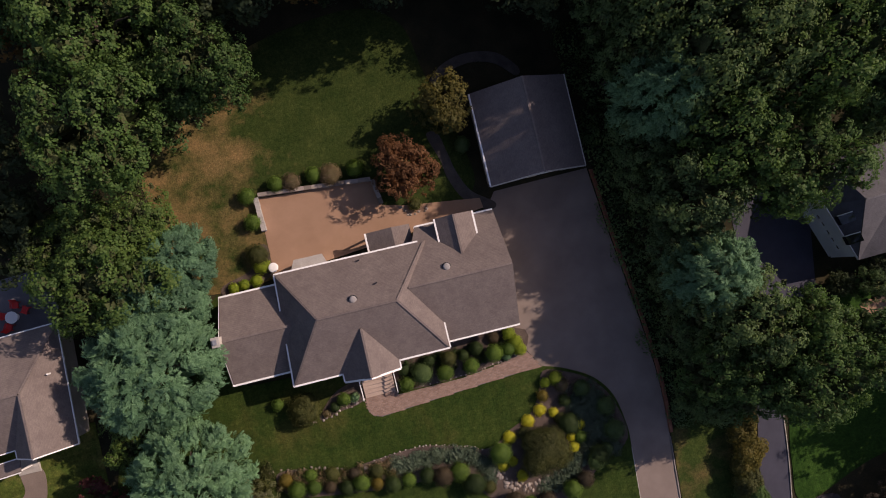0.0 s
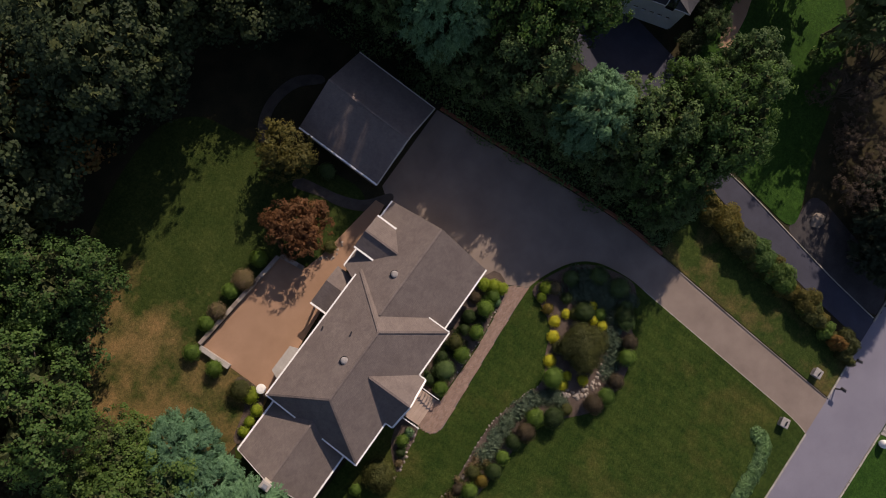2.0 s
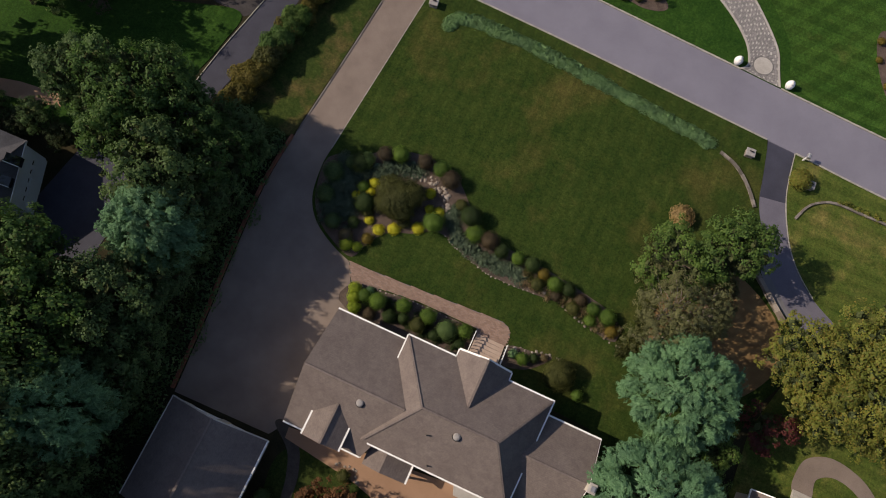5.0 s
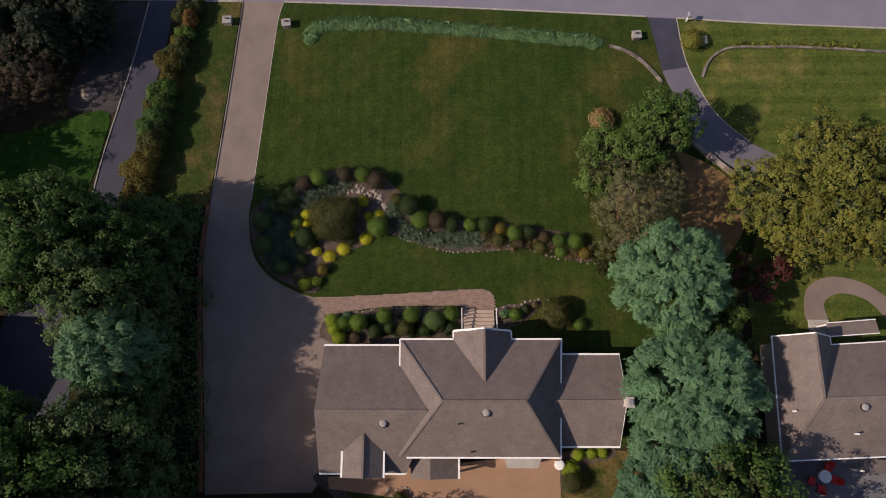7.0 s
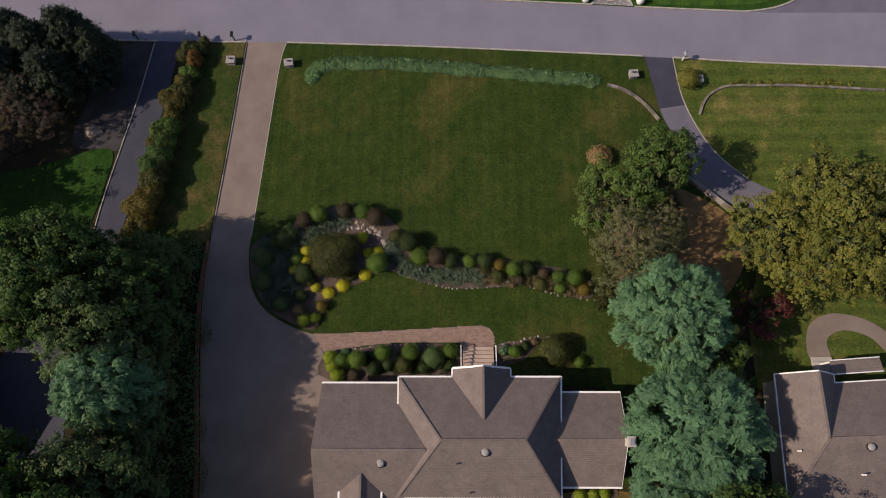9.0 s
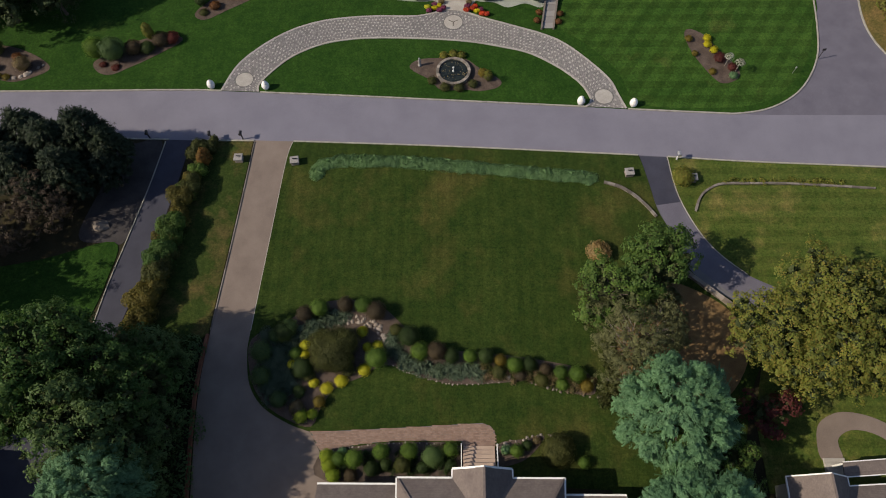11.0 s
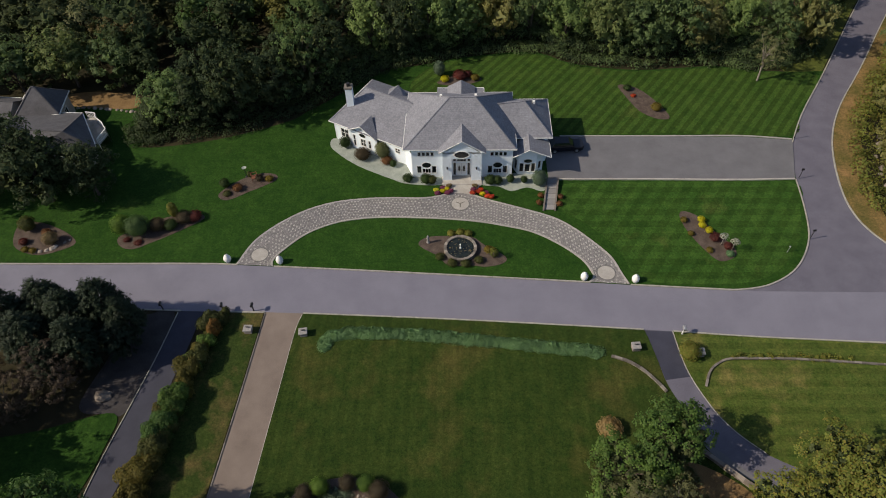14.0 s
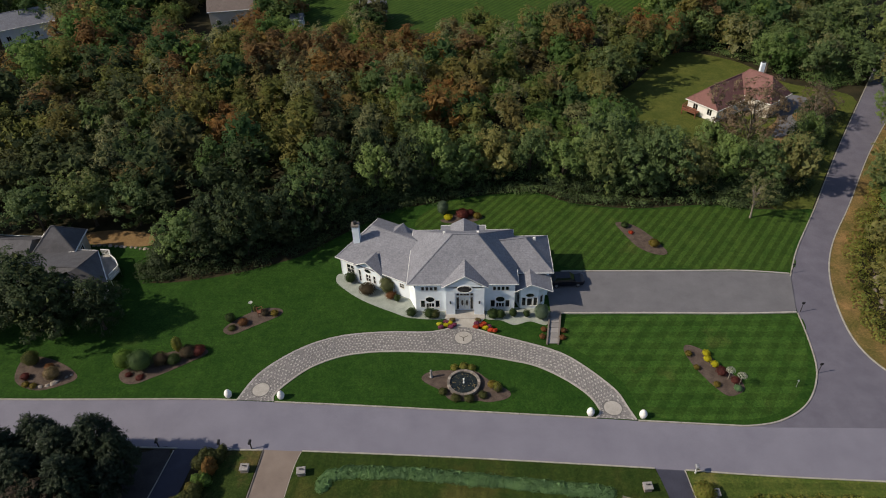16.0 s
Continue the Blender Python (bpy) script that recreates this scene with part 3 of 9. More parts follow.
def trunk_shape(rng, c, base, height, r0, limbs=7, lean=0.0):
    s = Shape()
    top = height * 0.72
    ang = rng.uniform(0, math.tau)
    spine = [(lean * math.cos(ang) * t * t, lean * math.sin(ang) * t * t, top * t) for t in (0, 0.06, 0.3, 0.55, 0.8, 1.0)]
    s.tube(spine, [r0 * 1.5, r0 * 1.1, r0 * 0.9, r0 * 0.7, r0 * 0.45, r0 * 0.15], 9)
    order = np.argsort(-np.linalg.norm(c[:, :2], axis=1))
    for i in order[::max(1, len(order) // limbs)][:limbs]:
        e = Vector(c[i])
        t = min(max((e.z - 0.28 * height) / top, 0.25), 0.85)
        a = Vector((lean * math.cos(ang) * t * t, lean * math.sin(ang) * t * t, top * t * 0.8))
        m = a.lerp(e, 0.5) + Vector((0, 0, 0.08 * height))
        s.tube([a, m, e], [r0 * 0.42, r0 * 0.28, r0 * 0.08], 6)
    return s


def tree_meshes(seed, radius, height, base, n, leaf, clumps, mat, bark=None, r0=0.22, limbs=7, up=0.35, lean=0.0, lobe=0.16, core=0.6, plume=(1, 1, 0.78), clump=(0.16, 0.34), sky=0.65, inner=True):
    rng = np.random.default_rng(seed)
    p, e, c, cr = crown_sprays(rng, radius, height, base, n, clumps, leaf, up, lobe, plume, clump)
    n = len(p)
    nrm = e + rng.normal(size=e.shape) * 0.35
    nrm[:, 2] += sky
    cores = None
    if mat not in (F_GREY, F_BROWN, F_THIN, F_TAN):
        # inner boughs close the crown; M_INNER puts shade into their colour
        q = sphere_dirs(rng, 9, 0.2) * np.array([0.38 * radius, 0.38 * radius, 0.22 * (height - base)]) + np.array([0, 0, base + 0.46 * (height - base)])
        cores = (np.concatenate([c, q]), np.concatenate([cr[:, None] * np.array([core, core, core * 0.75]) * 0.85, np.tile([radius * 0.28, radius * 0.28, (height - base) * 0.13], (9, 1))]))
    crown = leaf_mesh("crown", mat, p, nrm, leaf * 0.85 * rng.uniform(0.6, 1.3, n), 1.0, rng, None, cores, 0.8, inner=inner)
    return trunk_shape(rng, c, base, height, r0, limbs, lean).mesh("trunk", bark or M_BARK, True), crown


def pine_meshes(seed, radius, height, base, sprays, mat, taper=0.0):
    """Feathery boughs: needles set along both sides of long drooping sprays."""
    rng = np.random.default_rng(seed)
    boughs = 84
    # boughs spread evenly over the dome
    lift = np.linspace(-0.55, 0.99, boughs)
    turn = np.arange(boughs) * 2.39996 + rng.uniform(-0.25, 0.25, boughs)
    d = np.stack([np.cos(turn) * np.sqrt(1 - lift ** 2), np.sin(turn) * np.sqrt(1 - lift ** 2), lift], 1)
    half = (height - base) / 2
    c = d * rng.uniform(0.68, 0.84, boughs)[:, None] * np.array([radius, radius, half])
    c[:, 2] += base + half
    cr = rng.uniform(0.14, 0.22, boughs) * radius
    slim = 1 - taper * np.clip((c[:, 2] - base) / (height - base), 0, 1)
    c[:, :2] *= slim[:, None]
    cr *= 0.4 + 0.6 * slim
    b = rng.choice(boughs, sprays, p=cr ** 2 / (cr ** 2).sum())
    e = sphere_dirs(rng, sprays, 0.55) + 0.6 * d[b]
    e /= np.linalg.norm(e, axis=1, keepdims=True)
    root = c[b] + e * (cr[b] * rng.uniform(0.6, 1.05, sprays))[:, None]
    flow = d[b] * np.array([1, 1, 0.25]) + rng.normal(size=e.shape) * 0.38
    flow -= 0.35 * e * (flow * e).sum(1, keepdims=True)
    flow /= np.linalg.norm(flow, axis=1, keepdims=True)
    side = np.cross(flow, e)
    side /= np.maximum(np.linalg.norm(side, axis=1, keepdims=True), 1e-6)
    k = 14
    t = np.tile(np.repeat(np.linspace(0.0, 1.0, k // 2), 2), sprays)
    sign = np.tile([1.0, -1.0], sprays * k // 2)
    F, S, E = (np.repeat(v, k, 0) for v in (flow, side, e))
    L = np.repeat(rng.uniform(0.45, 0.8, sprays), k)
    out = F * (0.75 + 0.5 * t)[:, None] + S * (sign * (1 - 0.45 * t))[:, None] + rng.normal(size=F.shape) * 0.16
    out /= np.linalg.norm(out, axis=1, keepdims=True)
    q = np.repeat(root, k, 0) + F * (t * L)[:, None] - E * (0.12 * t * t)[:, None] + out * 0.13
    nrm = E + rng.normal(size=E.shape) * 0.3 + np.array([0, 0, 0.5])
    inner = sphere_dirs(rng, 8, 0.2) * np.array([0.4 * radius, 0.4 * radius, 0.5 * half]) + np.array([0, 0, base + half])
    cores = (np.concatenate([c, inner]), np.concatenate([cr[:, None] * np.array([0.62, 0.62, 0.5]), np.tile([radius * 0.24, radius * 0.24, half * 0.24], (8, 1))]))
    crown = leaf_mesh("crown", mat, q, nrm, rng.uniform(0.22, 0.34, len(q)), 1.0, rng, out, cores, 0.27, inner=False)
    return trunk_shape(rng, c, base, height, 0.24, 9).mesh("trunk", M_BARK, True), crown


def plant_tree(name, label, category, meshes, at, turn=0.0, scale=1.0, group=""):
    ob = thing(name, label, category, at, turn, group)
    ob.scale = (scale, scale, scale) if isinstance(scale, (int, float)) else scale
    for n, me in zip(("trunk", "crown"), meshes):
        part(n, me, None, ob)
    return ob


def blob_mesh(name, blobs, mat, leaf, density, seed=0, up=0.2, filled=False):
    """Leaves all over a set of rounded masses (x, y, z, rx, ry, rz)."""
    rng = np.random.default_rng(seed)
    ps, es = [], []
    for x, y, z, rx, ry, rz in blobs:
        n = max(20, int(density * 4 * (rx * ry + rx * rz + ry * rz)))
        e = sphere_dirs(rng, n, up)
        e[:, 2] = np.where(e[:, 2] < -0.35, -e[:, 2], e[:, 2])
        k = rng.uniform(0.84, 1.08, n)[:, None] * (1 + 0.07 * np.sin(e[:, :1] * 7 + x * 3) * np.cos(e[:, 1:2] * 6 + y))
        ps.append(np.array([x, y, z]) + e * k * np.array([rx, ry, rz]))
        es.append(e)
    p, e = np.concatenate(ps), np.concatenate(es)
    p[:, 2] = np.maximum(p[:, 2], 0.03)
    nrm = e + rng.normal(size=e.shape) * 0.32
    b = np.array(blobs)
    return leaf_mesh(name, mat, p, nrm, leaf * rng.uniform(0.6, 1.3, len(p)), 1.0, rng, None, (b[:, :3], b[:, 3:] * 0.85) if filled else None, inner=False)


def core_shape(rx, ry, rz, z, seed=0):
    """The dense twiggy inside of a shrub."""
    bm = bmesh.new()
    bmesh.ops.create_icosphere(bm, subdivisions=2, radius=1)
    s = Shape()
    s.add([(v.co.x * rx, v.co.y * ry, max(v.co.z * rz + z, 0.0)) for v in bm.verts], [[v.index for v in f.verts] for f in bm.faces])
    bm.free()
    return s


def shrub(name, label, mat, at, r, h, leaf=0.11, density=150, seed=0, core=None, group="", category="shrub", blobs=None):
    """A shrub standing at a place on the plan: leafy mass over a twiggy core."""
    if len(label.split()) < 5:
        label += " in the planting bed"
    ob = thing(name, label, category, (at[0], at[1], 0.05), 0.0, group)
    lo = blobs or [(0, 0, h * 0.5, r, r, h * 0.52)]
    part("foliage", blob_mesh("foliage", lo, mat, leaf, density, seed), None, ob)
    c = Shape()
    for x, y, z, rx, ry, rz in lo:
        k = core_shape(rx * 0.84, ry * 0.84, rz * 0.86, z)
        c.add([(a + x, b + y, d) for a, b, d in k.v], k.f)
    part("twig_core", c, core or mat, ob, smooth=True)
    return ob


# ---- ground, roads, lawns ----
ground = solid("ground", Shape().add([(-2500, -2500, 0), (2500, -2500, 0), (2500, 2500, 0), (-2500, 2500, 0)], [(0, 1, 2, 3)]), M_GROUND,
               "dark woodland floor with fallen leaves reaching the horizon", "ground", kind="structure")

NEAR_KERB = [(-120, 5.2), (-60, 4.2), (-13.6, 2.75), (-0.4, 2.45), (16.2, 1.7), (35.2, 0.55), (46.5, -0.3), (59.8, -1.0), (90, -2.6), (150, -5.5)]
FAR_KERB = [(-120, 9.6), (-60, 9.5), (-33.4, 9.2), (-14.7, 9.25), (-4.7, 8.85), (8.8, 8.07), (27.1, 6.88), (34.8, 6.33), (44.0, 5.75)]
SIDE_W = [(46.5, 5.7), (49.6, 6.3), (52.6, 8.0), (54.8, 10.5), (56.4, 13.8), (57.3, 18.3), (57.8, 22.7), (59.6, 29.7), (62.9, 35.8), (69.2, 45.4), (79.9, 62.3), (94.3, 84.1), (125, 130), (175, 200)]
SIDE_E = [(181, 196), (131, 125), (98.8, 80.0), (85.6, 62.5), (74.9, 46.5), (68.3, 37.0), (64.8, 29.9), (62.9, 22.3), (62.7, 16.6), (64.6, 12.2), (68.5, 8.2), (74, 6.0), (90, 4.5), (150, 1.0)]
main_road = curve(NEAR_KERB) + curve([(150, 1.0), (90, 4.4), (74, 5.6), (46.5, 5.7)] + FAR_KERB[::-1])
sheet("road", main_road, 0.02, M_ROAD, "pale worn grey asphalt road with granite kerbs", "road")
side_road = curve(SIDE_W) + curve(SIDE_E)[:-1] + [(120, 2.0), (60, 4.8)]
sheet("side_road", curve(SIDE_W) + curve(SIDE_E[:-2]) + [(74, 5.3), (60, 5.4), (48, 5.5)], 0.026, M_ROAD_DARK, "darker grey asphalt side road curving uphill", "road")

WALK_TOP = [(4.1, -27.2), (6.3, -27.15), (11.3, -26.9), (16.2, -26.6), (18.8, -26.45)]
DRIVE_L = [(-4.5, 2.6), (-5.1, -7.4), (-5.6, -14.3), (-5.9, -18.2), (-6.1, -23.6), (-5.6, -30.1), (-4.8, -37.3), (-4.2, -43.6)]
DRIVE_R = [(-0.4, 2.45), (-0.95, -0.1), (-1.5, -8.0), (-1.9, -13.8), (-2.2, -18.2), (-2.25, -20.2), (-1.7, -23.1), (-0.3, -25.1), (2.0, -26.5), (4.1, -27.25)]
lot = curve(DRIVE_L) + [(4.6, -43.4), (5.6, -42.0), (6.0, -41.6), (6.0, -31.2), (5.55, -31.1), (5.05, -28.9)] + curve(DRIVE_R)[::-1]
sheet("driveway", lot, 0.04, M_DRIVE, "tan driveway widening to a parking court beside the house", "driveway")
sheet("driveway_dark", [(-13.9, 2.7), (-14.6, -3.1), (-15.5, -8.5), (-16.4, -13.7), (-17.2, -19.5), (-23, -28), (-24, -34), (-23, -38.5), (-16.6, -37), (-16.4, -31), (-16.8, -25), (-14.5, -18.2), (-13.5, -13.7), (-12.6, -8.5), (-11.8, -3.1), (-11.2, 2.65)], 0.04, M_SEALED,
      "blue-black sealed asphalt driveway of the neighbour", "driveway")
sheet("gravel_verge", curve([(-19.5, 1.9), (-17.0, 2.3), (-14.2, 2.2), (-15.5, -8.4), (-17.5, -9.2), (-20.5, -8.5), (-19.4, -2.4)], True), 0.03, M_VERGE, "dark gravel verge beside the sealed driveway, pine shade put into its colour", "gravel")
DW3_L = [(35.3, 0.55), (35.9, -2.9), (36.4, -5.9), (37.6, -8.9), (38.3, -11.6), (39.4, -13.2), (42.2, -15.4), (46.0, -17.0)]
DW3_R = [(38.1, 0.35), (38.6, -4.2), (40.1, -8.3), (41.7, -10.7), (43.8, -12.7), (47.0, -14.4)]
sheet("driveway_right", curve(DW3_L) + curve(DW3_R)[::-1], 0.045, M_ROAD_DARK, "grey asphalt driveway bending behind the maple", "driveway")
sheet("driveway_apron", [(35.3, 0.45), (35.9, -2.9), (36.3, -5.3), (38.85, -4.9), (38.5, -3.9), (38.1, 0.3)], 0.055, M_SEALED, "freshly sealed dark apron of the driveway", "driveway")

front = curve(NEAR_KERB[3:6], False, 8)
sheet("lawn_front", front + curve(DW3_L)[2:] + [(44, -20), (42, -24), (40, -31), (30, -40), (29.3, -31.8), (24.5, -31.6), (5.8, -31.2), (5.1, -28.9)] + curve(DRIVE_R)[::-1], 0.07, M_LAWN,
      "mown green front lawn with faint worn patches", "lawn")
sheet("lawn_strip", [(-9.3, 2.5), (-4.65, 2.45), (-5.25, -7.4), (-5.75, -14.3), (-6.05, -18.4), (-8.5, -21), (-12.4, -19), (-11.6, -14.0), (-10.6, -5.0)], 0.07, M_LAWN_STRIP, "patchy grass strip between hedge and driveway", "lawn")
sheet("lawn_right", [(38.3, 0.25), (59.8, -1.15), (90, -2.8), (90, -34), (42, -32), (42, -26), (44.5, -18), (46.5, -15.0)] + curve(DW3_R)[::-1][2:], 0.07, M_LAWN_DRY, "sunny dry lawn of the neighbouring plot", "lawn")
sheet("lawn_rear", curve([(33, -41), (33, -46), (34, -51), (30, -55), (24, -60), (14, -62), (9.5, -60), (8.3, -55), (6.6, -49), (6.4, -44), (12, -42.5), (20, -41.5), (27, -40)], True), 0.06, M_LAWN_REAR,
      "rear lawn, shaded green turning dry and yellow at one side", "lawn")
sheet("lawn_left", curve([(-16.8, -9.2), (-23.3, -11.0), (-30, -12.5), (-38, -15.5), (-42, -21), (-38, -27.5), (-28, -27), (-20.5, -25), (-17.6, -17.6), (-16.6, -13.0)], True), 0.06, M_LAWN_LUSH, "deep green lawn in shade beside the neighbour's driveway", "lawn")
sheet("drive_apron", [(38.2, -10.9), (39.0, -11.4), (39.6, -12.4), (42.3, -15.0), (42.9, -16.2), (42.0, -16.4), (39.6, -14.4), (38.3, -12.9)], 0.062, M_PAD, "grey paved apron between retaining wall and driveway", "driveway")
sheet("bare_soil", curve([(35.5, -13.8), (38.6, -14.2), (41.9, -16.8), (42.5, -20.5), (39.5, -24.5), (36.0, -23.5), (33.0, -19), (31.5, -24), (31.0, -18)], True), 0.085, M_DIRT, "reddish bare soil with fallen leaves under the trees", "soil")

far_edge = curve([(44.0, 5.7)] + FAR_KERB[::-1][:0] + SIDE_W[:10])
north = far_edge + curve([(65.6, 45.2), (59.9, 45.6), (53.5, 46.8), (42.2, 46.0), (33.0, 47.8), (27.1, 50.9), (17.2, 49.7), (10.1, 47.6), (5.0, 46.2), (-0.5, 41.0), (-4.9, 36.9), (-7.7, 34.4), (-16.4, 30.8), (-25.2, 29.2), (-31, 30), (-38, 27), (-50, 22), (-70, 18), (-110, 12)]) + curve(FAR_KERB)[2:]
sheet("lawn_north", north, 0.07, M_LAWN_LUSH, "lush green lawn round the white house", "lawn")
sheet("lawn_north_chequered", curve([(29.3, 22.0), (40, 22.3), (56.8, 22.4), (56.6, 17.5), (55.5, 13.9), (53.8, 10.9), (51.6, 8.6), (48.6, 6.9), (44, 6.4), (36.2, 7.0), (34.2, 11.5), (31.0, 15.4), (28.2, 18.0)], True, 4), 0.085, M_LAWN_CHECK, "lawn mown in a chequered pattern", "lawn")
sheet("lawn_north_striped", curve([(24.5, 36.5), (30.5, 31.9), (45, 31.6), (59.6, 31.0), (62.4, 35.9), (67.8, 44.2), (59.9, 45.2), (53.5, 46.4), (42.2, 45.6), (33.0, 47.4), (27.1, 50.4), (17.2, 49.2), (12, 47.2), (9, 42), (14, 37.5)], True, 4), 0.085, M_LAWN_STRIPE, "lawn mown in long diagonal stripes", "lawn")
sheet("lawn_far", curve([(44.4, 81), (51.4, 91.5), (64.0, 107.5), (75.5, 102.5), (81.9, 91), (92.4, 83.6), (84, 71), (76, 62), (66, 58), (55, 58), (45, 62)], True), 0.06, M_LAWN_FAR, "olive lawn round the red-roofed house", "lawn")
sheet("lawn_distant", curve([(-26, 118), (10, 124), (36, 116), (66, 128), (90, 170), (60, 230), (-10, 230), (-60, 170)], True), 0.06, M_LAWN_STRIPE, "distant green meadow between the woods", "lawn")
sheet("verge_east", curve(SIDE_E[2:10], False, 4) + [(66, 14), (66.5, 22), (68.5, 30), (72.5, 37.5), (79, 47), (89.5, 63), (102, 80)], 0.06, M_VERGE_DRY, "strip of dry brownish grass along the side road", "verge")
sheet("verge_west", [(66.0, 41.0), (68.9, 45.4), (79.6, 62.3), (92.4, 81.8), (88, 80), (77, 64), (70, 54.5), (63, 46.5)], 0.05, M_LAWN_FAR, "rough grass verge along the side road", "verge")
sheet("yard_grass", curve([(-32, 27.5), (-27, 29.4), (-23.6, 31.6), (-24.5, 35.6), (-29.5, 37.6), (-41, 38.2), (-44, 35), (-36, 33)], True), 0.06, M_LAWN_LUSH, "shaded yard grass behind the grey-roofed house", "lawn")
PAD = [(27.3, 22.95), (50.5, 22.75), (57.75, 22.95), (58.9, 27.0), (59.75, 30.1), (53.5, 30.8), (27.3, 31.0), (27.3, 25.5)]
sheet("parking_pad", PAD, 0.10, M_PAD, "broad grey asphalt parking pad of the white house", "driveway")


def kerb(name, pts, label, w=0.16, h=0.13, mat=None):
    """A line of separate kerb stones, butted with narrow joints."""
    line = curve(pts, False, 8)
    s, run = Shape(), [line[0]]
    acc = 0.0
    for a, b in zip(line, line[1:]):
        d = math.hypot(b[0] - a[0], b[1] - a[1])
        n = max(1, int(d / 0.9))
        for i in range(n):
            p = (a[0] + (b[0] - a[0]) * (i + 0.01) / n, a[1] + (b[1] - a[1]) * (i + 0.01) / n)
            q = (a[0] + (b[0] - a[0]) * (i + 0.985) / n, a[1] + (b[1] - a[1]) * (i + 0.985) / n)
            s.bar((*p, h + random.uniform(-0.01, 0.01)), (*q, h + random.uniform(-0.01, 0.01)), w, h + 0.05)
    return solid(name, s, mat or M_KERB, label, "kerb", kind="structure")


GR = "pale granite kerb stones along the road"
kerb("kerb_near_west", NEAR_KERB[1:3], GR)
kerb("kerb_strip", [(-11.1, 2.65), (-7, 2.58), (-4.55, 2.55)], GR)
kerb("kerb_near", NEAR_KERB[3:6], GR)
kerb("kerb_near_east", [(38.2, 0.35)] + NEAR_KERB[6:], GR)
kerb("kerb_far_west", FAR_KERB[1:4] + [(-9.0, 9.1)], GR)
kerb("kerb_far_middle", [(-4.75, 8.86)] + FAR_KERB[5:7] + [(30.5, 6.66)], GR)
kerb("kerb_far_east", FAR_KERB[7:] + SIDE_W[:7], GR)
kerb("kerb_side_west", SIDE_W[7:13], GR)
kerb("kerb_side_east", SIDE_E[2:12], "pale granite kerb stones along the side road")
kerb("kerb_drive_left", [(-4.5, 2.4), (-5.1, -7.4), (-5.6, -14.3), (-5.9, -18.2)], "dark stone edging of the tan driveway", 0.10, 0.12, M_STONE_DARK)
kerb("kerb_drive_right", [(-0.5, 2.3), (-0.95, -0.1), (-1.5, -8.0), (-1.9, -13.8), (-2.2, -18.2)], "stone edging of the tan driveway", 0.07, 0.08)
kerb("kerb_dark_drive", [(-13.9, 2.5), (-14.6, -3.1), (-15.5, -8.5), (-16.4, -13.7), (-17.0, -18.5)], "pale edging along the sealed driveway", 0.09, 0.12)
kerb("kerb_dw_right", DW3_R[:5], "thin stone edging of the grey driveway", 0.08, 0.1)
kerb("kerb_pad_front", [(28.6, 22.8), (40, 22.75), (50.5, 22.6), (57.7, 22.75)], "white edging in front of the parking pad", 0.22, 0.22, M_CONC)
kerb("kerb_pad_back", [(29.5, 31.1), (45, 31.0), (53.5, 30.95), (59.7, 30.25)], "white edging behind the parking pad", 0.18, 0.18, M_CONC)

# retaining wall of dark stone between driveway and woods
rng = random.Random(3)
wall = thing("retaining_wall", "low dark timber and stone retaining wall at the woods' edge", "wall", (-5.6, -30, 0))


def wpart(name, shape, mat, parent, label="", smooth=False):
    """A part given in world places."""
    ob = part(name, shape, mat, parent, label, smooth)
    if parent.parent is None:
        ob.matrix_parent_inverse = parent.matrix_basis.inverted()
    return ob


line = curve([(-6.05, -18.6), (-6.3, -23.6), (-5.85, -30.1), (-5.05, -37.3), (-4.5, -43.4)], False, 10)
for a, b in zip(line, line[1:]):
    wpart("stone", Shape().bar((*a, 0.34 + rng.uniform(-0.03, 0.03)), (a[0] + (b[0] - a[0]) * 0.98, a[1] + (b[1] - a[1]) * 0.98, 0.34 + rng.uniform(-0.03, 0.03)), 0.26, 0.4), M_TIMBER, wall)

# ---- cobbled crescent of the white house ----
OUT = curve([(-9.0, 9.1), (-7.63, 12.6), (-5.25, 15.35), (-2.26, 17.56), (1.0, 18.88), (4.42, 19.44), (7.9, 19.62), (12.2, 19.6), (16.3, 20.5), (19.9, 19.15), (23.07, 18.0), (26.65, 16.59), (28.81, 15.23), (31.08, 12.96), (33.16, 10.33), (33.97, 8.14), (34.6, 6.4)], False, 6)
INN = curve([(-4.93, 8.9), (-4.95, 9.97), (-3.5, 12.0), (-1.5, 13.95), (1.5, 15.51), (4.79, 16.22), (8.16, 16.39), (11.54, 16.29), (14.91, 16.09), (18.26, 15.71), (21.55, 14.99), (24.75, 14.01), (27.76, 12.05), (29.98, 9.85), (30.91, 7.99), (30.9, 7.2), (30.45, 6.7)], False, 6)
sheet("crescent_bed", OUT + INN[::-1], 0.09, M_JOINT, "sandy joints between the cobbles of the crescent", "driveway")
kerb("crescent_edge_outer", OUT[::6], "pale stone edging of the crescent", 0.2, 0.15, M_CONC)
kerb("crescent_edge_inner", INN[::6], "pale stone edging of the crescent", 0.2, 0.15, M_CONC)
CIRCLES = [(-6.66, 10.54, 0.95), (16.28, 18.6, 1.05), (32.4, 7.95, 0.95)]
rng = random.Random(5)
cob, pale_cob = Shape(), Shape()
course = 0
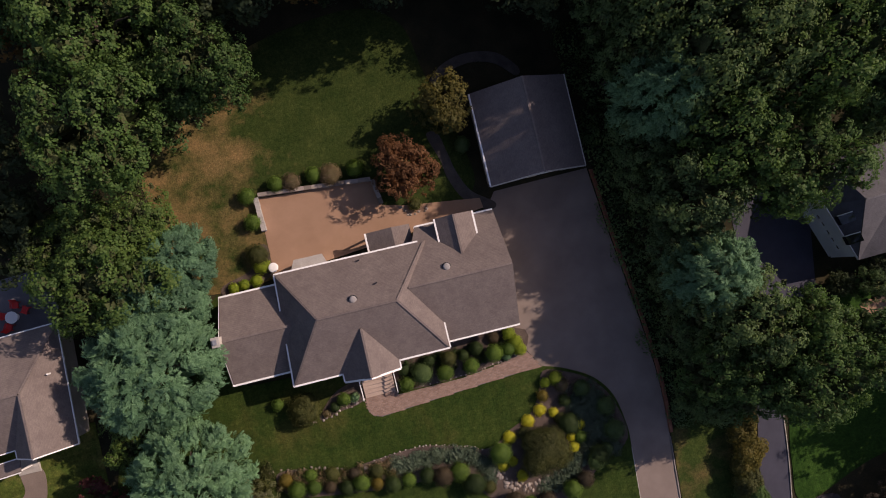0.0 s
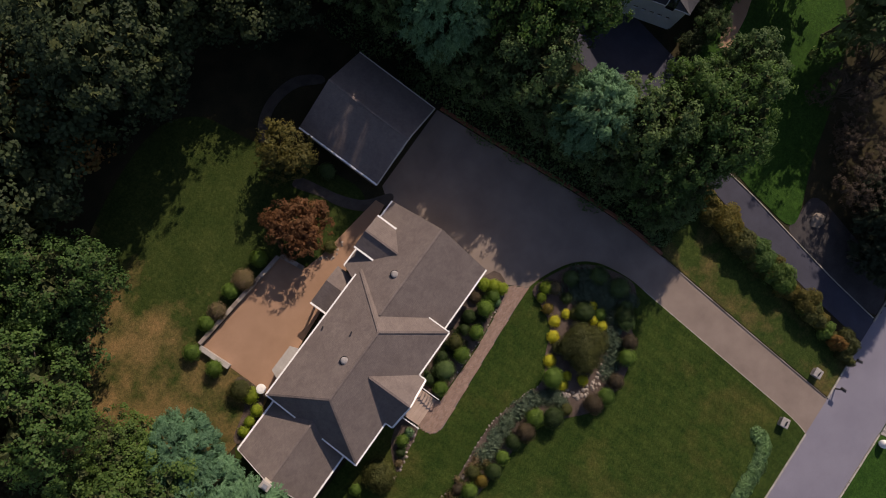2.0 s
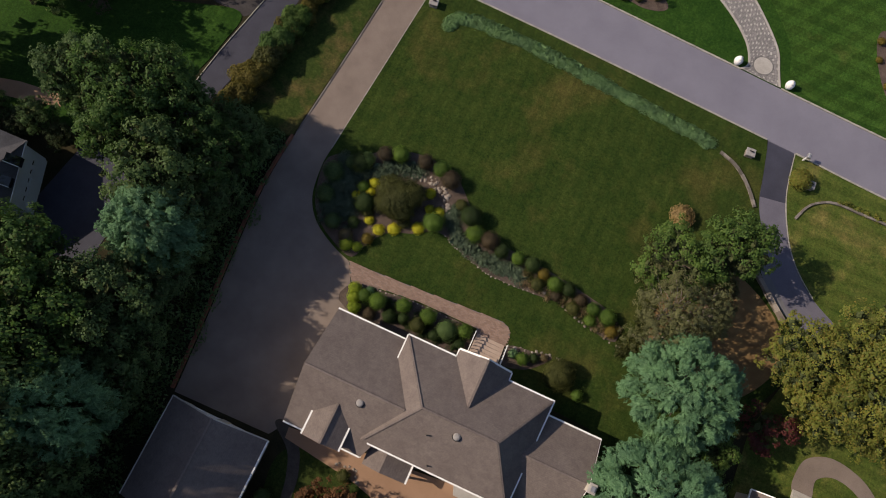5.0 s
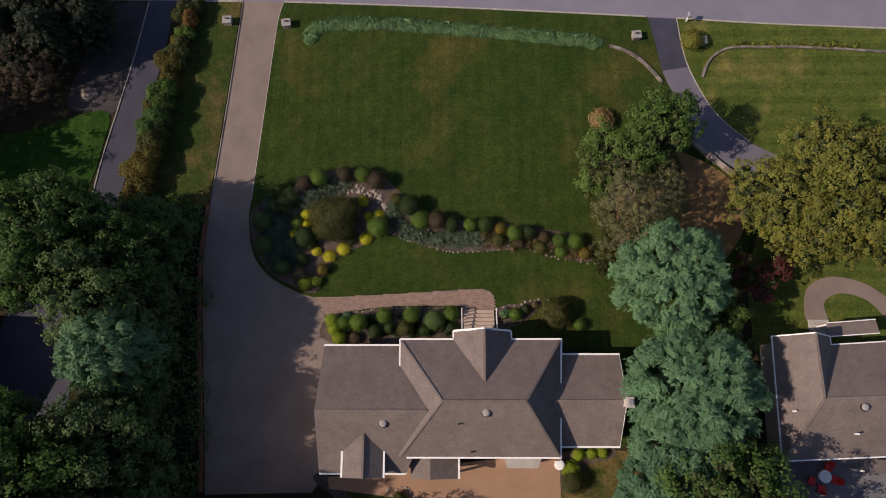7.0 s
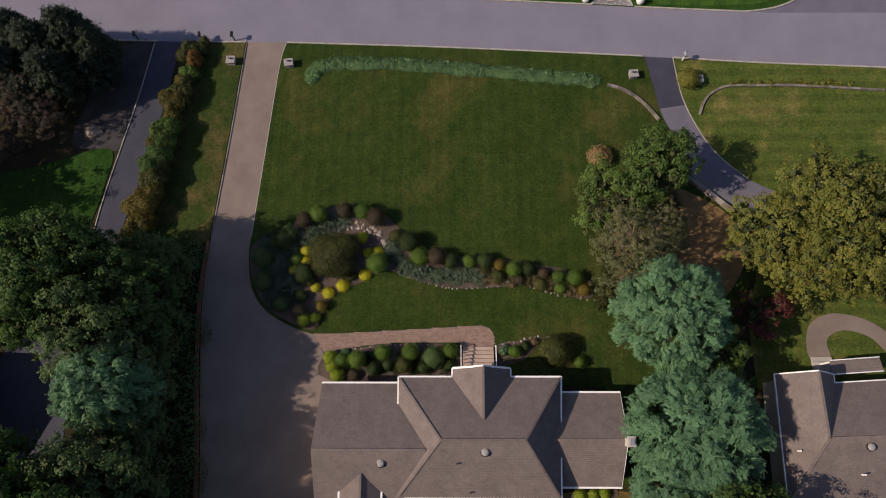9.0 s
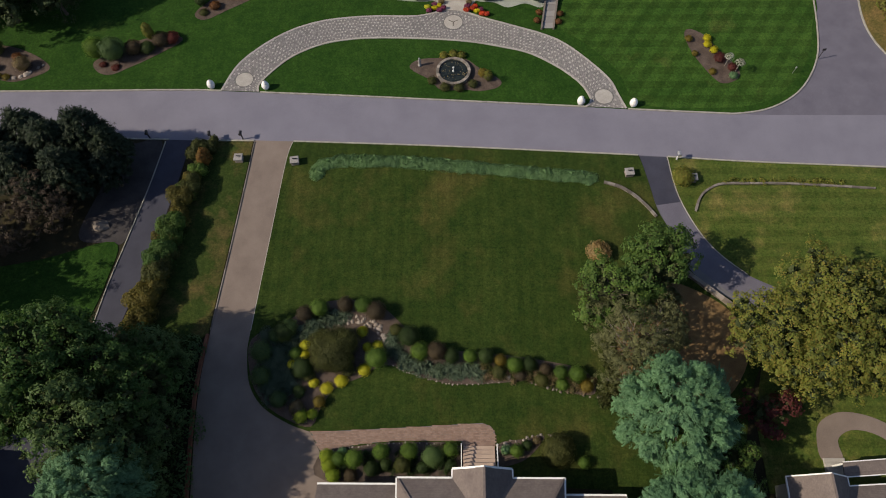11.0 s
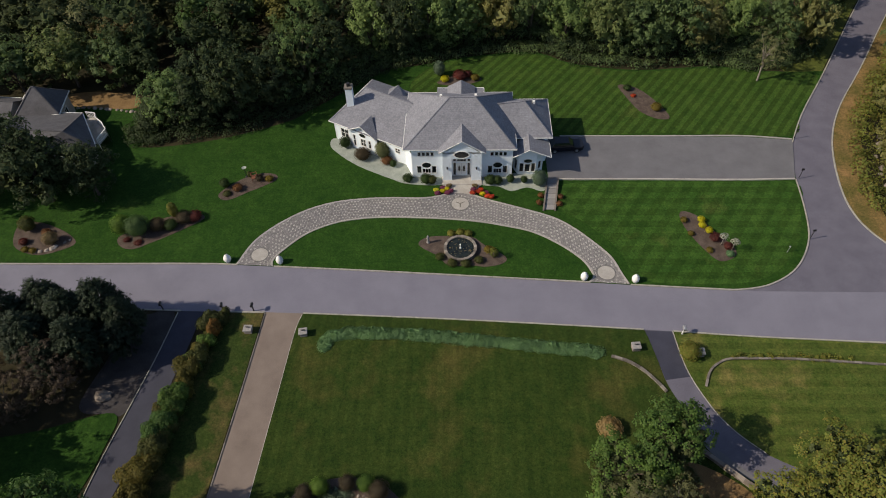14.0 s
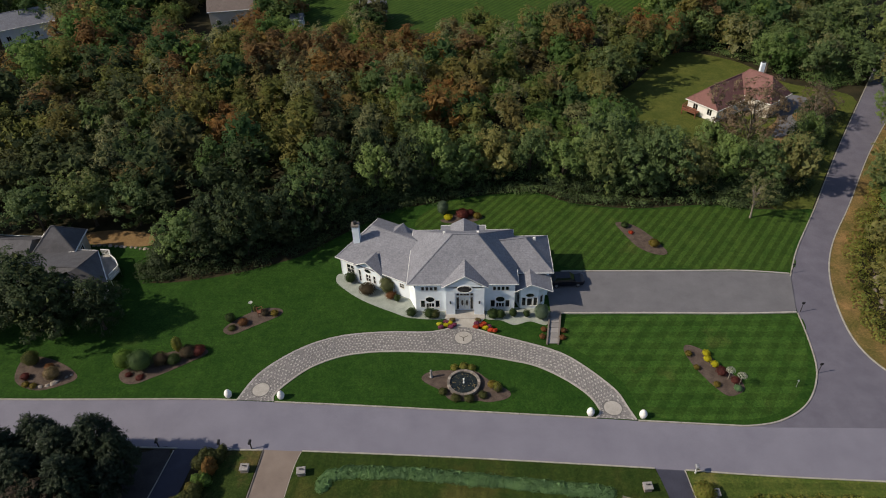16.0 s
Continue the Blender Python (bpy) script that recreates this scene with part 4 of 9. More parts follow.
for i in range(len(OUT) - 1):
    o0, o1, n0, n1 = OUT[i], OUT[i + 1], INN[i], INN[i + 1]
    wide = math.hypot(o0[0] - n0[0], o0[1] - n0[1])
    long = math.hypot((o1[0] + n1[0] - o0[0] - n0[0]) / 2, (o1[1] + n1[1] - o0[1] - n0[1]) / 2)
    nu, nv = max(1, round(long / 0.22)), max(2, round(wide / 0.22))
    for a in range(nu):
        course += 1
        for b in range(nv):
            q = []
            g = 0.05
            for u, v in ((a + g, b + g), (a + 1 - g, b + g), (a + 1 - g, b + 1 - g), (a + g, b + 1 - g)):
                u, v = u / nu + rng.uniform(-0.03, 0.03) / nu, (v + rng.uniform(-0.08, 0.08)) / nv
                v = min(max(v, 0.03), 0.97)
                p = [(1 - u) * ((1 - v) * n0[k] + v * o0[k]) + u * ((1 - v) * n1[k] + v * o1[k]) for k in (0, 1)]
                q.append(p)
            cx, cy = sum(p[0] for p in q) / 4, sum(p[1] for p in q) / 4
            if any(math.hypot(cx - x, cy - y) < r + 0.12 for x, y, r in CIRCLES):
                continue
            pale = (b + 2 * course + course // 7) % 4 == 0 and rng.uniform(0, 1) < 0.9
            h = 0.115 + rng.uniform(0, 0.015)
            top = [(cx + (x - cx) * 0.88, cy + (y - cy) * 0.88, h) for x, y in q]
            (pale_cob if pale else cob).add([(x, y, 0.08) for x, y in q] + top, [(4, 5, 6, 7)] + [(k, (k + 1) % 4, 4 + (k + 1) % 4, 4 + k) for k in range(4)])
solid("cobbles", cob, M_COBBLE, "grey cobbles of the crescent drive", "paving", kind="stuff")
solid("pale_cobbles", pale_cob, M_COBBLE_PALE, "pale cobbles scattered through the crescent drive", "paving", kind="stuff")
for i, (x, y, r) in enumerate(CIRCLES):
    disc = thing("stone_medallion", "round pale stone medallion set into the cobbles", "paving", (x, y, 0), group="medallions in the crescent")
    part("disc", Shape().lathe(0, 0, [(r, 0.05), (r, 0.125), (r - 0.03, 0.135), (0.01, 0.135)], 32), M_CONC, disc)
    part("rim", Shape().strip([(r * 1.05 * math.cos(k * math.tau / 32), r * 1.05 * math.sin(k * math.tau / 32)) for k in range(32)], 0.1, 0.05, 0.13, True), M_JOINT, disc)
    if i == 1:
        for a in (270, 30, 150):
            part("spoke", Shape().bar((0, 0, 0.142), (0.62 * math.cos(radians(a)), 0.62 * math.sin(radians(a)), 0.142), 0.12, 0.05), M_STONE_DARK, disc, "dark inlaid stone spoke")
# ---- brick walk to the front door ----
walk_out = curve(WALK_TOP, False, 6) + [(19.5, -26.7), (19.85, -27.3), (19.85, -28.3), (17.1, -28.3), (17.0, -27.95), (11.3, -27.95), (8.3, -28.25), (5.1, -28.85)]
sheet("front_walk", walk_out, 0.085, M_JOINT, "sandy bed of the brick front walk", "path")


def inside(p, poly):
    x, y = p
    c = False
    for (x0, y0), (x1, y1) in zip(poly, poly[1:] + poly[:1]):
        if (y0 > y) != (y1 > y) and x < (x1 - x0) * (y - y0) / (y1 - y0) + x0:
            c = not c
    return c


def brick_field(poly, lx, ly, z, seed, gap=0.012, rows=True):
    """Bricks in running bond over an outline, whole ones only."""
    rng = random.Random(seed)
    s = Shape()
    xs, ys = [p[0] for p in poly], [p[1] for p in poly]
    j, y = 0, min(ys)
    while y < max(ys):
        x = min(xs) - (lx / 2 if j % 2 else 0)
        while x < max(xs):
            if inside((x + lx / 2, y + ly / 2), poly):
                h = z + rng.uniform(-0.004, 0.006)
                s.soft_box(x + gap / 2, y + gap / 2, z - 0.04, x + lx - gap / 2, y + ly - gap / 2, h, 0.008)
            x += lx
        y += ly
        j += 1
    return s


solid("walk_bricks", brick_field(walk_out, 0.26, 0.13, 0.105, 8), M_BRICK, "weathered rose-brown bricks of the front walk", "paving", kind="stuff")
PATIO = [(25.0, -41.2), (24.95, -47.3), (14.9, -46.7), (14.6, -44.4), (12.5, -43.9), (6.0, -43.1), (5.9, -42.2), (12.0, -41.5), (24.9, -40.3)]
sheet("patio", PATIO, 0.10, M_PATIO, "large tan paved patio behind the house", "patio")


# ---- houses ----
def at_wall(p, q, s, d, z):
    """A place s metres along the wall from p to q, d metres out of its face."""
    l = math.hypot(q[0] - p[0], q[1] - p[1])
    ux, uy = (q[0] - p[0]) / l, (q[1] - p[1]) / l
    return (p[0] + ux * s + uy * d, p[1] + uy * s - ux * d, z)


def block(shape, p, q, s0, s1, z0, z1, d0, d1):
    """A box on a wall's face, from s0 to s1 along it, d0 to d1 out of it."""
    c = [at_wall(p, q, s, d, z) for z in (z0, z1) for s, d in ((s0, d1), (s1, d1), (s1, d0), (s0, d0))]
    shape.add(c, [(3, 2, 1, 0), (4, 5, 6, 7), (0, 1, 5, 4), (1, 2, 6, 5), (2, 3, 7, 6), (3, 0, 4, 7)])


def wall_run(house, p, q, z0, z1, mat, openings=(), t=0.22, label="", name="wall"):
    """A wall with real openings (s0, s1, z0, z1)."""
    l = math.hypot(q[0] - p[0], q[1] - p[1])
    s = Shape()
    xs = sorted({0, l, *[o[0] for o in openings], *[o[1] for o in openings]})
    for a, b in zip(xs, xs[1:]):
        cuts = sorted((o[2], o[3]) for o in openings if o[0] <= (a + b) / 2 <= o[1])
        z = z0
        for lo, hi in cuts:
            if lo > z:
                block(s, p, q, a, b, z, lo, -t, 0)
            z = hi
        if z1 > z:
            block(s, p, q, a, b, z, z1, -t, 0)
    return wpart(name, s, mat, house, label)


def window(house, p, q, s0, s1, z0, z1, cols=2, rows=1, arch=False, frame_mat=None, pane_mat=None):
    """A window set into its opening: frame, bars, pane."""
    fm = frame_mat or M_WHITE
    f = Shape()
    w = 0.07
    for a, b, c, d in ((s0 - 0.05, s1 + 0.05, z0 - 0.06, z0 + 0.03), (s0 - 0.05, s1 + 0.05, z1 - 0.03, z1 + 0.06), (s0 - 0.05, s0 + 0.03, z0, z1), (s1 - 0.03, s1 + 0.05, z0, z1)):
        block(f, p, q, a, b, c, d, -0.1, 0.035)
    ob = wpart("window", f, fm, house)
    g = Shape()
    for i in range(1, cols):
        x = s0 + (s1 - s0) * i / cols
        block(g, p, q, x - 0.025, x + 0.025, z0 + 0.03, z1 - 0.03, -0.08, 0.0)
    for i in range(1, rows):
        z = z0 + (z1 - z0) * i / rows
        block(g, p, q, s0 + 0.03, s1 - 0.03, z - 0.02, z + 0.02, -0.075, -0.005)
    if cols > 1 or rows > 1:
        wpart("glazing_bar", g, fm, ob)
    g = Shape()
    block(g, p, q, s0 + 0.03, s1 - 0.03, z0 + 0.03, z1 - 0.03, -0.07, -0.05)
    wpart("pane", g, pane_mat or M_GLASS, ob, "dark reflecting glass pane")
    return ob


def oval_window(house, p, q, s, z, rx, rz, name="oval_window"):
    """A round-topped or oval light with a raised white rim."""
    n = 24
    rim = Shape()
    ring = []
    for k in range(n):
        a = k * math.tau / n
        for kx, d in ((1.0, 0.05), (1.18, 0.05), (1.18, 0.0), (1.0, 0.0)):
            ring.append(at_wall(p, q, s + rx * kx * math.cos(a), d, z + rz * kx * math.sin(a)))
    rim.add(ring, [(4 * k + i, 4 * k + (i + 1) % 4, 4 * ((k + 1) % n) + (i + 1) % 4, 4 * ((k + 1) % n) + i) for k in range(n) for i in range(4)])
    ob = wpart(name, rim, M_WHITE, house)
    g = Shape()
    c = [at_wall(p, q, s + rx * 1.02 * math.cos(k * math.tau / n), 0.02, z + rz * 1.02 * math.sin(k * math.tau / n)) for k in range(n)]
    b = [at_wall(p, q, s + rx * 1.02 * math.cos(k * math.tau / n), 0.005, z + rz * 1.02 * math.sin(k * math.tau / n)) for k in range(n)]
    g.add(c + b, [tuple(range(n)), tuple(range(2 * n - 1, n - 1, -1))] + [(k, n + k, n + (k + 1) % n, (k + 1) % n) for k in range(n)])
    wpart("pane", g, M_GLASS, ob, "dark reflecting glass pane")
    return ob


def roof(house, polys, mat, t=0.12, label="", name="roof_slope"):
    for p in polys:
        a, b, c = Vector(p[0]), Vector(p[1]), Vector(p[2])
        wpart(name, Shape().slab(p if (b - a).cross(c - a).z > 0 else p[::-1], t), mat, house, label)


def fascia(house, edges, w=0.16, h=0.2, mat=None):
    for p, q in edges:
        p, q = Vector(p), Vector(q)
        wpart("fascia", Shape().bar(p + Vector((0, 0, 0.035)), q + Vector((0, 0, 0.035)), w, h), mat or M_WHITE, house, "white painted fascia and gutter")


def caps(house, edges, mat, w=0.17):
    for p, q in edges:
        wpart("ridge_cap", Shape().bar(Vector(p) + Vector((0, 0, 0.05)), Vector(q) + Vector((0, 0, 0.05)), w, 0.06), mat, house)


def roof_vent(house, x, y, z, r=0.3):
    v = wpart("roof_vent", Shape().lathe(x, y, [(r * 0.6, z - 0.3), (r * 0.6, z + 0.12), (r, z + 0.13), (r * 1.02, z + 0.19), (r * 0.8, z + 0.27), (r * 0.4, z + 0.30), (0.02, z + 0.31)], 18), M_VENT, house, "round galvanised roof ventilator", True)
    wpart("flange", Shape().lathe(x, y, [(r * 1.22, z + 0.02), (r * 1.22, z + 0.10), (r * 0.6, z + 0.12)], 18), M_DARK, v, "dark lead flashing")
    return v


# main house: tan-grey shingle roof, seen mostly from above
home = thing("house", "long low house with brown-grey shingle roof and white gutters", "house", (17.5, -36, 0))
F, R, ZE = -31.3, -40.42, 3.85
ridge_l, ridge_r, ZR = (15.38, -36.21), (21.66, -36.21), 6.7
# main hipped block
roof(home, [
    [(11.95, F, ZE), (24.9, F, ZE), (*ridge_r, ZR), (*ridge_l, ZR)],
    [(24.5, R, ZE), (12.0, R, ZE), (*ridge_l, ZR), (*ridge_r, ZR)],
    [(24.9, F, ZE), (24.5, R, ZE), (*ridge_r, ZR)],
    [(12.0, R, ZE), (11.95, F, ZE), (*ridge_l, ZR)],
], M_SHINGLE)
caps(home, [((12.05, F - 0.15, ZE + 0.1), (*ridge_l, ZR)), ((*ridge_l, ZR), (*ridge_r, ZR)), ((24.8, F - 0.1, ZE + 0.1), (*ridge_r, ZR)), ((24.4, R + 0.1, ZE + 0.1), (*ridge_r, ZR)), ((12.2, R + 0.2, ZE + 0.15), (*ridge_l, ZR))], M_SHINGLE)
# garage wing
GE, GR_Z, GY = 2.9, 5.85, -36.92
roof(home, [[(5.7, -31.68, GE), (12.3, -31.68, GE), (14.6, GY, GR_Z), (5.7, GY, GR_Z)],
            [(12.5, -41.7, GE), (5.74, -41.7, GE), (5.7, GY, GR_Z), (14.6, GY, GR_Z)]], M_SHINGLE)
caps(home, [((5.7, GY, GR_Z), (14.25, GY, GR_Z))], M_SHINGLE)
# right wing
roof(home, [[(24.2, -32.4, 2.75), (29.75, -32.4, 2.75), (29.7, -36.16, 4.55), (23.7, -36.16, 4.55)],
            [(29.35, -39.66, 2.75), (24.2, -39.66, 2.75), (23.7, -36.16, 4.55), (29.7, -36.16, 4.55)]], M_SHINGLE)
caps(home, [((24.1, -36.16, 4.55), (29.7, -36.16, 4.55))], M_SHINGLE)
# entry gable
GP = 5.87
roof(home, [[(16.25, -30.65, ZE), (18.65, -30.72, GP), (18.62, -34.8, GP), (16.25, -31.5, ZE + 0.02)],
            [(18.65, -30.72, GP), (20.9, -30.65, ZE), (20.9, -31.5, ZE + 0.02), (18.62, -34.8, GP)]], M_SHINGLE)
caps(home, [((18.65, -30.72, GP), (18.62, -34.7, GP))], M_SHINGLE)
wpart("gable_wall", Shape().add([(16.5, -30.9, 3.3), (20.7, -30.9, 3.3), (18.65, -30.9, 5.45), (16.5, -31.1, 3.3), (20.7, -31.1, 3.3), (18.65, -31.1, 5.45)], [(2, 1, 0), (3, 4, 5), (0, 1, 4, 3), (1, 2, 5, 4), (2, 0, 3, 5)]), M_BEIGE, home)
# rear dormer over the garage wing, and its cheeks
DZ = 3.95
roof(home, [[(7.6, -41.9, DZ), (7.6, -39.95, DZ), (9.32, -38.5, 4.82), (9.32, -41.9, 4.82)],
            [(10.85, -39.95, DZ), (10.85, -41.9, DZ), (9.32, -41.9, 4.82), (9.32, -38.5, 4.82)]], M_SHINGLE)
caps(home, [((9.32, -38.6, 4.82), (9.32, -41.9, 4.82))], M_SHINGLE)
wpart("dormer_wall", Shape().box(7.8, -41.65, 2.8, 10.65, -40.0, DZ - 0.13), M_BEIGE, home)
wpart("dormer_gable", Shape().add([(7.8, -41.65, 3.8), (10.65, -41.65, 3.8), (9.32, -41.65, 4.6), (7.8, -41.45, 3.8), (10.65, -41.45, 3.8), (9.32, -41.45, 4.6)], [(0, 1, 2), (5, 4, 3), (0, 3, 4, 1), (1, 4, 5, 2), (2, 5, 3, 0)]), M_BEIGE, home)
# low porch gable behind the main block
roof(home, [[(12.85, -42.1, 2.45), (12.85, -40.3, 2.45), (14.42, -40.3, 3.25), (14.42, -42.1, 3.25)],
            [(16.66, -40.3, 2.45), (16.66, -42.1, 2.45), (14.42, -42.1, 3.25), (14.42, -40.3, 3.25)]], M_SHINGLE)
fascia(home, [((11.95, F, ZE), (16.25, F, ZE)), ((20.9, F, ZE), (24.95, F, ZE)), ((16.25, -30.65, ZE), (16.25, F, ZE)), ((20.9, F, ZE), (20.9, -30.65, ZE)),
              ((11.95, F, ZE), (11.97, -33.5, ZE)), ((24.92, F, ZE), (24.72, -35.2, ZE)), ((24.64, -37.2, ZE), (24.5, R, ZE)), ((12.6, R, ZE), (24.55, R, ZE)),
              ((5.65, -31.68, GE), (11.85, -31.68, GE)), ((5.7, -41.7, GE), (7.6, -41.7, GE)), ((10.85, -41.7, GE), (12.5, -41.7, GE)), ((12.5, -41.7, GE), (12.5, R - 0.1, GE)),
              ((24.95, -32.4, 2.75), (29.8, -32.4, 2.75)), ((24.7, -39.66, 2.75), (29.4, -39.66, 2.75)),
              ((7.6, -39.95, DZ), (7.6, -41.9, DZ)), ((10.85, -39.95, DZ), (10.85, -41.9, DZ)), ((16.66, -40.5, 2.45), (16.66, -42.1, 2.45)), ((16.25, -30.62, ZE), (18.65, -30.68, GP - 0.05)), ((18.65, -30.68, GP - 0.05), (20.9, -30.62, ZE))])
for edge in (((5.67, -31.75, GE - 0.03), (5.67, GY, GR_Z - 0.03)), ((5.67, GY, GR_Z - 0.03), (5.7, -41.65, GE - 0.03))):
    wpart("rake_board", Shape().bar(*edge, 0.05, 0.16), M_SHINGLE, home)
fascia(home, [((29.77, -32.45, 2.72), (29.72, -36.16, 4.52)), ((29.72, -36.16, 4.52), (29.38, -39.6, 2.72))], 0.06, 0.16)
# walls
for p, q, z in (((6.0, -41.4), (6.0, -31.9), 2.95), ((12.1, -31.9), (6.0, -31.9), 2.95), ((6.0, -41.4), (12.3, -41.4), 2.95), ((24.6, -31.6), (12.1, -31.6), 3.75), ((12.3, -40.1), (24.4, -40.1), 3.75), ((12.1, -31.6), (12.1, -33.4), 3.75),
                ((24.6, -40.1), (24.6, -31.6), 3.75), ((29.2, -39.3), (29.2, -32.8), 2.65), ((29.2, -32.8), (24.6, -32.8), 2.65), ((24.6, -39.3), (29.2, -39.3), 2.65)):
    wall_run(home, q if p == (6.0, -41.4) and q == (6.0, -31.9) else p, p if p == (6.0, -41.4) and q == (6.0, -31.9) else q, 0, z, M_BEIGE)
wpart("gable_wall", Shape().add([(6.0, -31.9, 2.9), (6.0, -41.4, 2.9), (6.0, GY, 5.55), (6.2, -31.9, 2.9), (6.2, -41.4, 2.9), (6.2, GY, 5.55)], [(0, 2, 1), (3, 4, 5), (0, 1, 4, 3), (1, 2, 5, 4), (2, 0, 3, 5)]), M_BEIGE, home)
wpart("gable_wall", Shape().add([(29.2, -32.8, 2.6), (29.2, -39.3, 2.6), (29.2, -36.15, 4.35), (29.0, -32.8, 2.6), (29.0, -39.3, 2.6), (29.0, -36.15, 4.35)], [(0, 1, 2), (5, 4, 3), (0, 3, 4, 1), (1, 4, 5, 2), (2, 5, 3, 0)]), M_BEIGE, home)
for x in (13.0, 16.3):
    wpart("porch_post", Shape().box(x - 0.08, -41.9, 0.08, x + 0.08, -41.74, 2.45), M_WHITE, home)
bay = wpart("bay_window", Shape().prism([(20.3, -40.1), (20.6, -41.15), (22.8, -41.15), (23.2, -40.1)], 0.1, 2.3), M_WHITE, home, "white bay window with flat top")
wpart("bay_roof", Shape().prism([(20.2, -40.4), (20.5, -41.3), (22.9, -41.3), (23.3, -40.4)], 2.3, 2.42), M_CONC, bay)
for k in range(3):
    wpart("pane", Shape().box(20.75 + k * 0.68, -41.19, 0.9, 21.3 + k * 0.68, -41.13, 2.1), M_GLASS, bay)
roof_vent(home, 18.7, -37.05, 6.05)
roof_vent(home, 10.88, -37.85, 5.2)
for x, y, z in ((16.6, -37.9, 5.45), (17.62, -40.0, 4.0)):
    wpart("vent_pipe", Shape().tube([(x, y, z), (x, y, z + 0.45)], [0.06, 0.06], 10), M_DARK, home)
chim = wpart("chimney", Shape().box(29.45, -36.6, 0, 29.95, -35.95, 5.5), M_BEIGE, home, "pale chimney against the gable end")
wpart("chimney_cap", Shape().soft_box(29.38, -36.68, 5.5, 30.02, -35.87, 5.64, 0.03), M_CONC, chim)
wpart("flue", Shape().box(29.55, -36.5, 5.64, 29.86, -36.1, 5.8), M_METAL, chim, "bright metal flue cover")
# front steps with rail
steps = thing("front_steps", "tan masonry front steps with white railing", "steps", (18.5, -29.2, 0))
for k in range(5):
    y0 = -28.35 - 0.36 * k
    wpart("step", Shape().soft_box(17.15, -30.9, 0.08 + 0.17 * k, 19.8, y0, 0.25 + 0.17 * k, 0.02), M_STEP, steps)
for x in (16.98, 19.95):
    rail = wpart("railing", Shape().bar((x, -28.3, 1.05), (x, -30.6, 1.9), 0.07, 0.07), M_WHITE, steps, "white handrail with balusters")
    for k in range(8):
        y = -28.35 - 0.31 * k
        wpart("baluster", Shape().box(x - 0.03, y - 0.03, 0.08, x + 0.03, y + 0.03, 1.0 + 0.115 * k), M_WHITE, rail)

# detached garage
shed = thing("garage", "detached garage with dark shingle roof, half in shade", "garage", (1.1, -47.7, 0))
GX0, GX1, GYF, GYR = -3.3, 5.3, -43.6, -51.8
roof(shed, [[(GX0, GYR, 2.6), (1.05, GYR, 5.0), (1.05, GYF, 5.0), (GX0, GYF, 2.6)], [(1.05, GYR, 5.0), (GX1, GYR, 2.6), (GX1, GYF, 2.6), (1.05, GYF, 5.0)]], M_SHINGLE)
caps(shed, [((1.05, GYR, 5.0), (1.05, GYF, 5.0))], M_SHINGLE)
fascia(shed, [((GX1, GYF, 2.6), (GX1, GYR, 2.6)),  ], 0.14)
fascia(shed, [((GX0, GYF, 2.6), (GX0, GYR, 2.6)), ((GX1, GYF, 2.58), (1.05, GYF, 4.98)), ((1.05, GYF, 4.98), (GX0, GYF, 2.58))], 0.1, 0.16, M_BEIGE)
p, q = (5.0, -43.9), (-3.0, -43.9)
wall_run(shed, p, q, 0, 2.6, M_BEIGE, [(0.9, 3.6, 0.0, 2.2), (4.4, 7.1, 0.0, 2.2)])
for s0 in (0.9, 4.4):
    d = Shape()
    block(d, p, q, s0, s0 + 2.7, 0.02, 2.2, -0.15, -0.08)
    door = wpart("garage_door", d, M_WHITE, shed, "white panelled overhead door")
    for r in range(4):
        for c in range(4):
            g = Shape()
            block(g, p, q, s0 + 0.1 + c * 0.65, s0 + 0.65 + c * 0.65, 0.1 + r * 0.54, 0.55 + r * 0.54, -0.08, -0.06)
            wpart("panel", g, M_WHITE, door)
wpart("gable_wall", Shape().add([(5.0, -43.9, 2.55), (-3.0, -43.9, 2.55), (1.05, -43.9, 4.85), (5.0, -44.1, 2.55), (-3.0, -44.1, 2.55), (1.05, -44.1, 4.85)], [(0, 1, 2), (5, 4, 3), (0, 3, 4, 1), (1, 4, 5, 2), (2, 5, 3, 0)]), M_BEIGE, shed)
for p, q in (((-3.0, -43.9), (-3.0, -51.5)), ((-3.0, -51.5), (5.0, -51.5)), ((5.0, -51.5), (5.0, -43.9))):
    wall_run(shed, p, q, 0, 2.6, M_BEIGE)
wpart("gable_wall", Shape().add([(-3.0, -51.5, 2.55), (5.0, -51.5, 2.55), (1.05, -51.5, 4.85), (-3.0, -51.3, 2.55), (5.0, -51.3, 2.55), (1.05, -51.3, 4.85)], [(0, 1, 2), (5, 4, 3), (0, 3, 4, 1), (1, 4, 5, 2), (2, 5, 3, 0)]), M_BEIGE, shed)

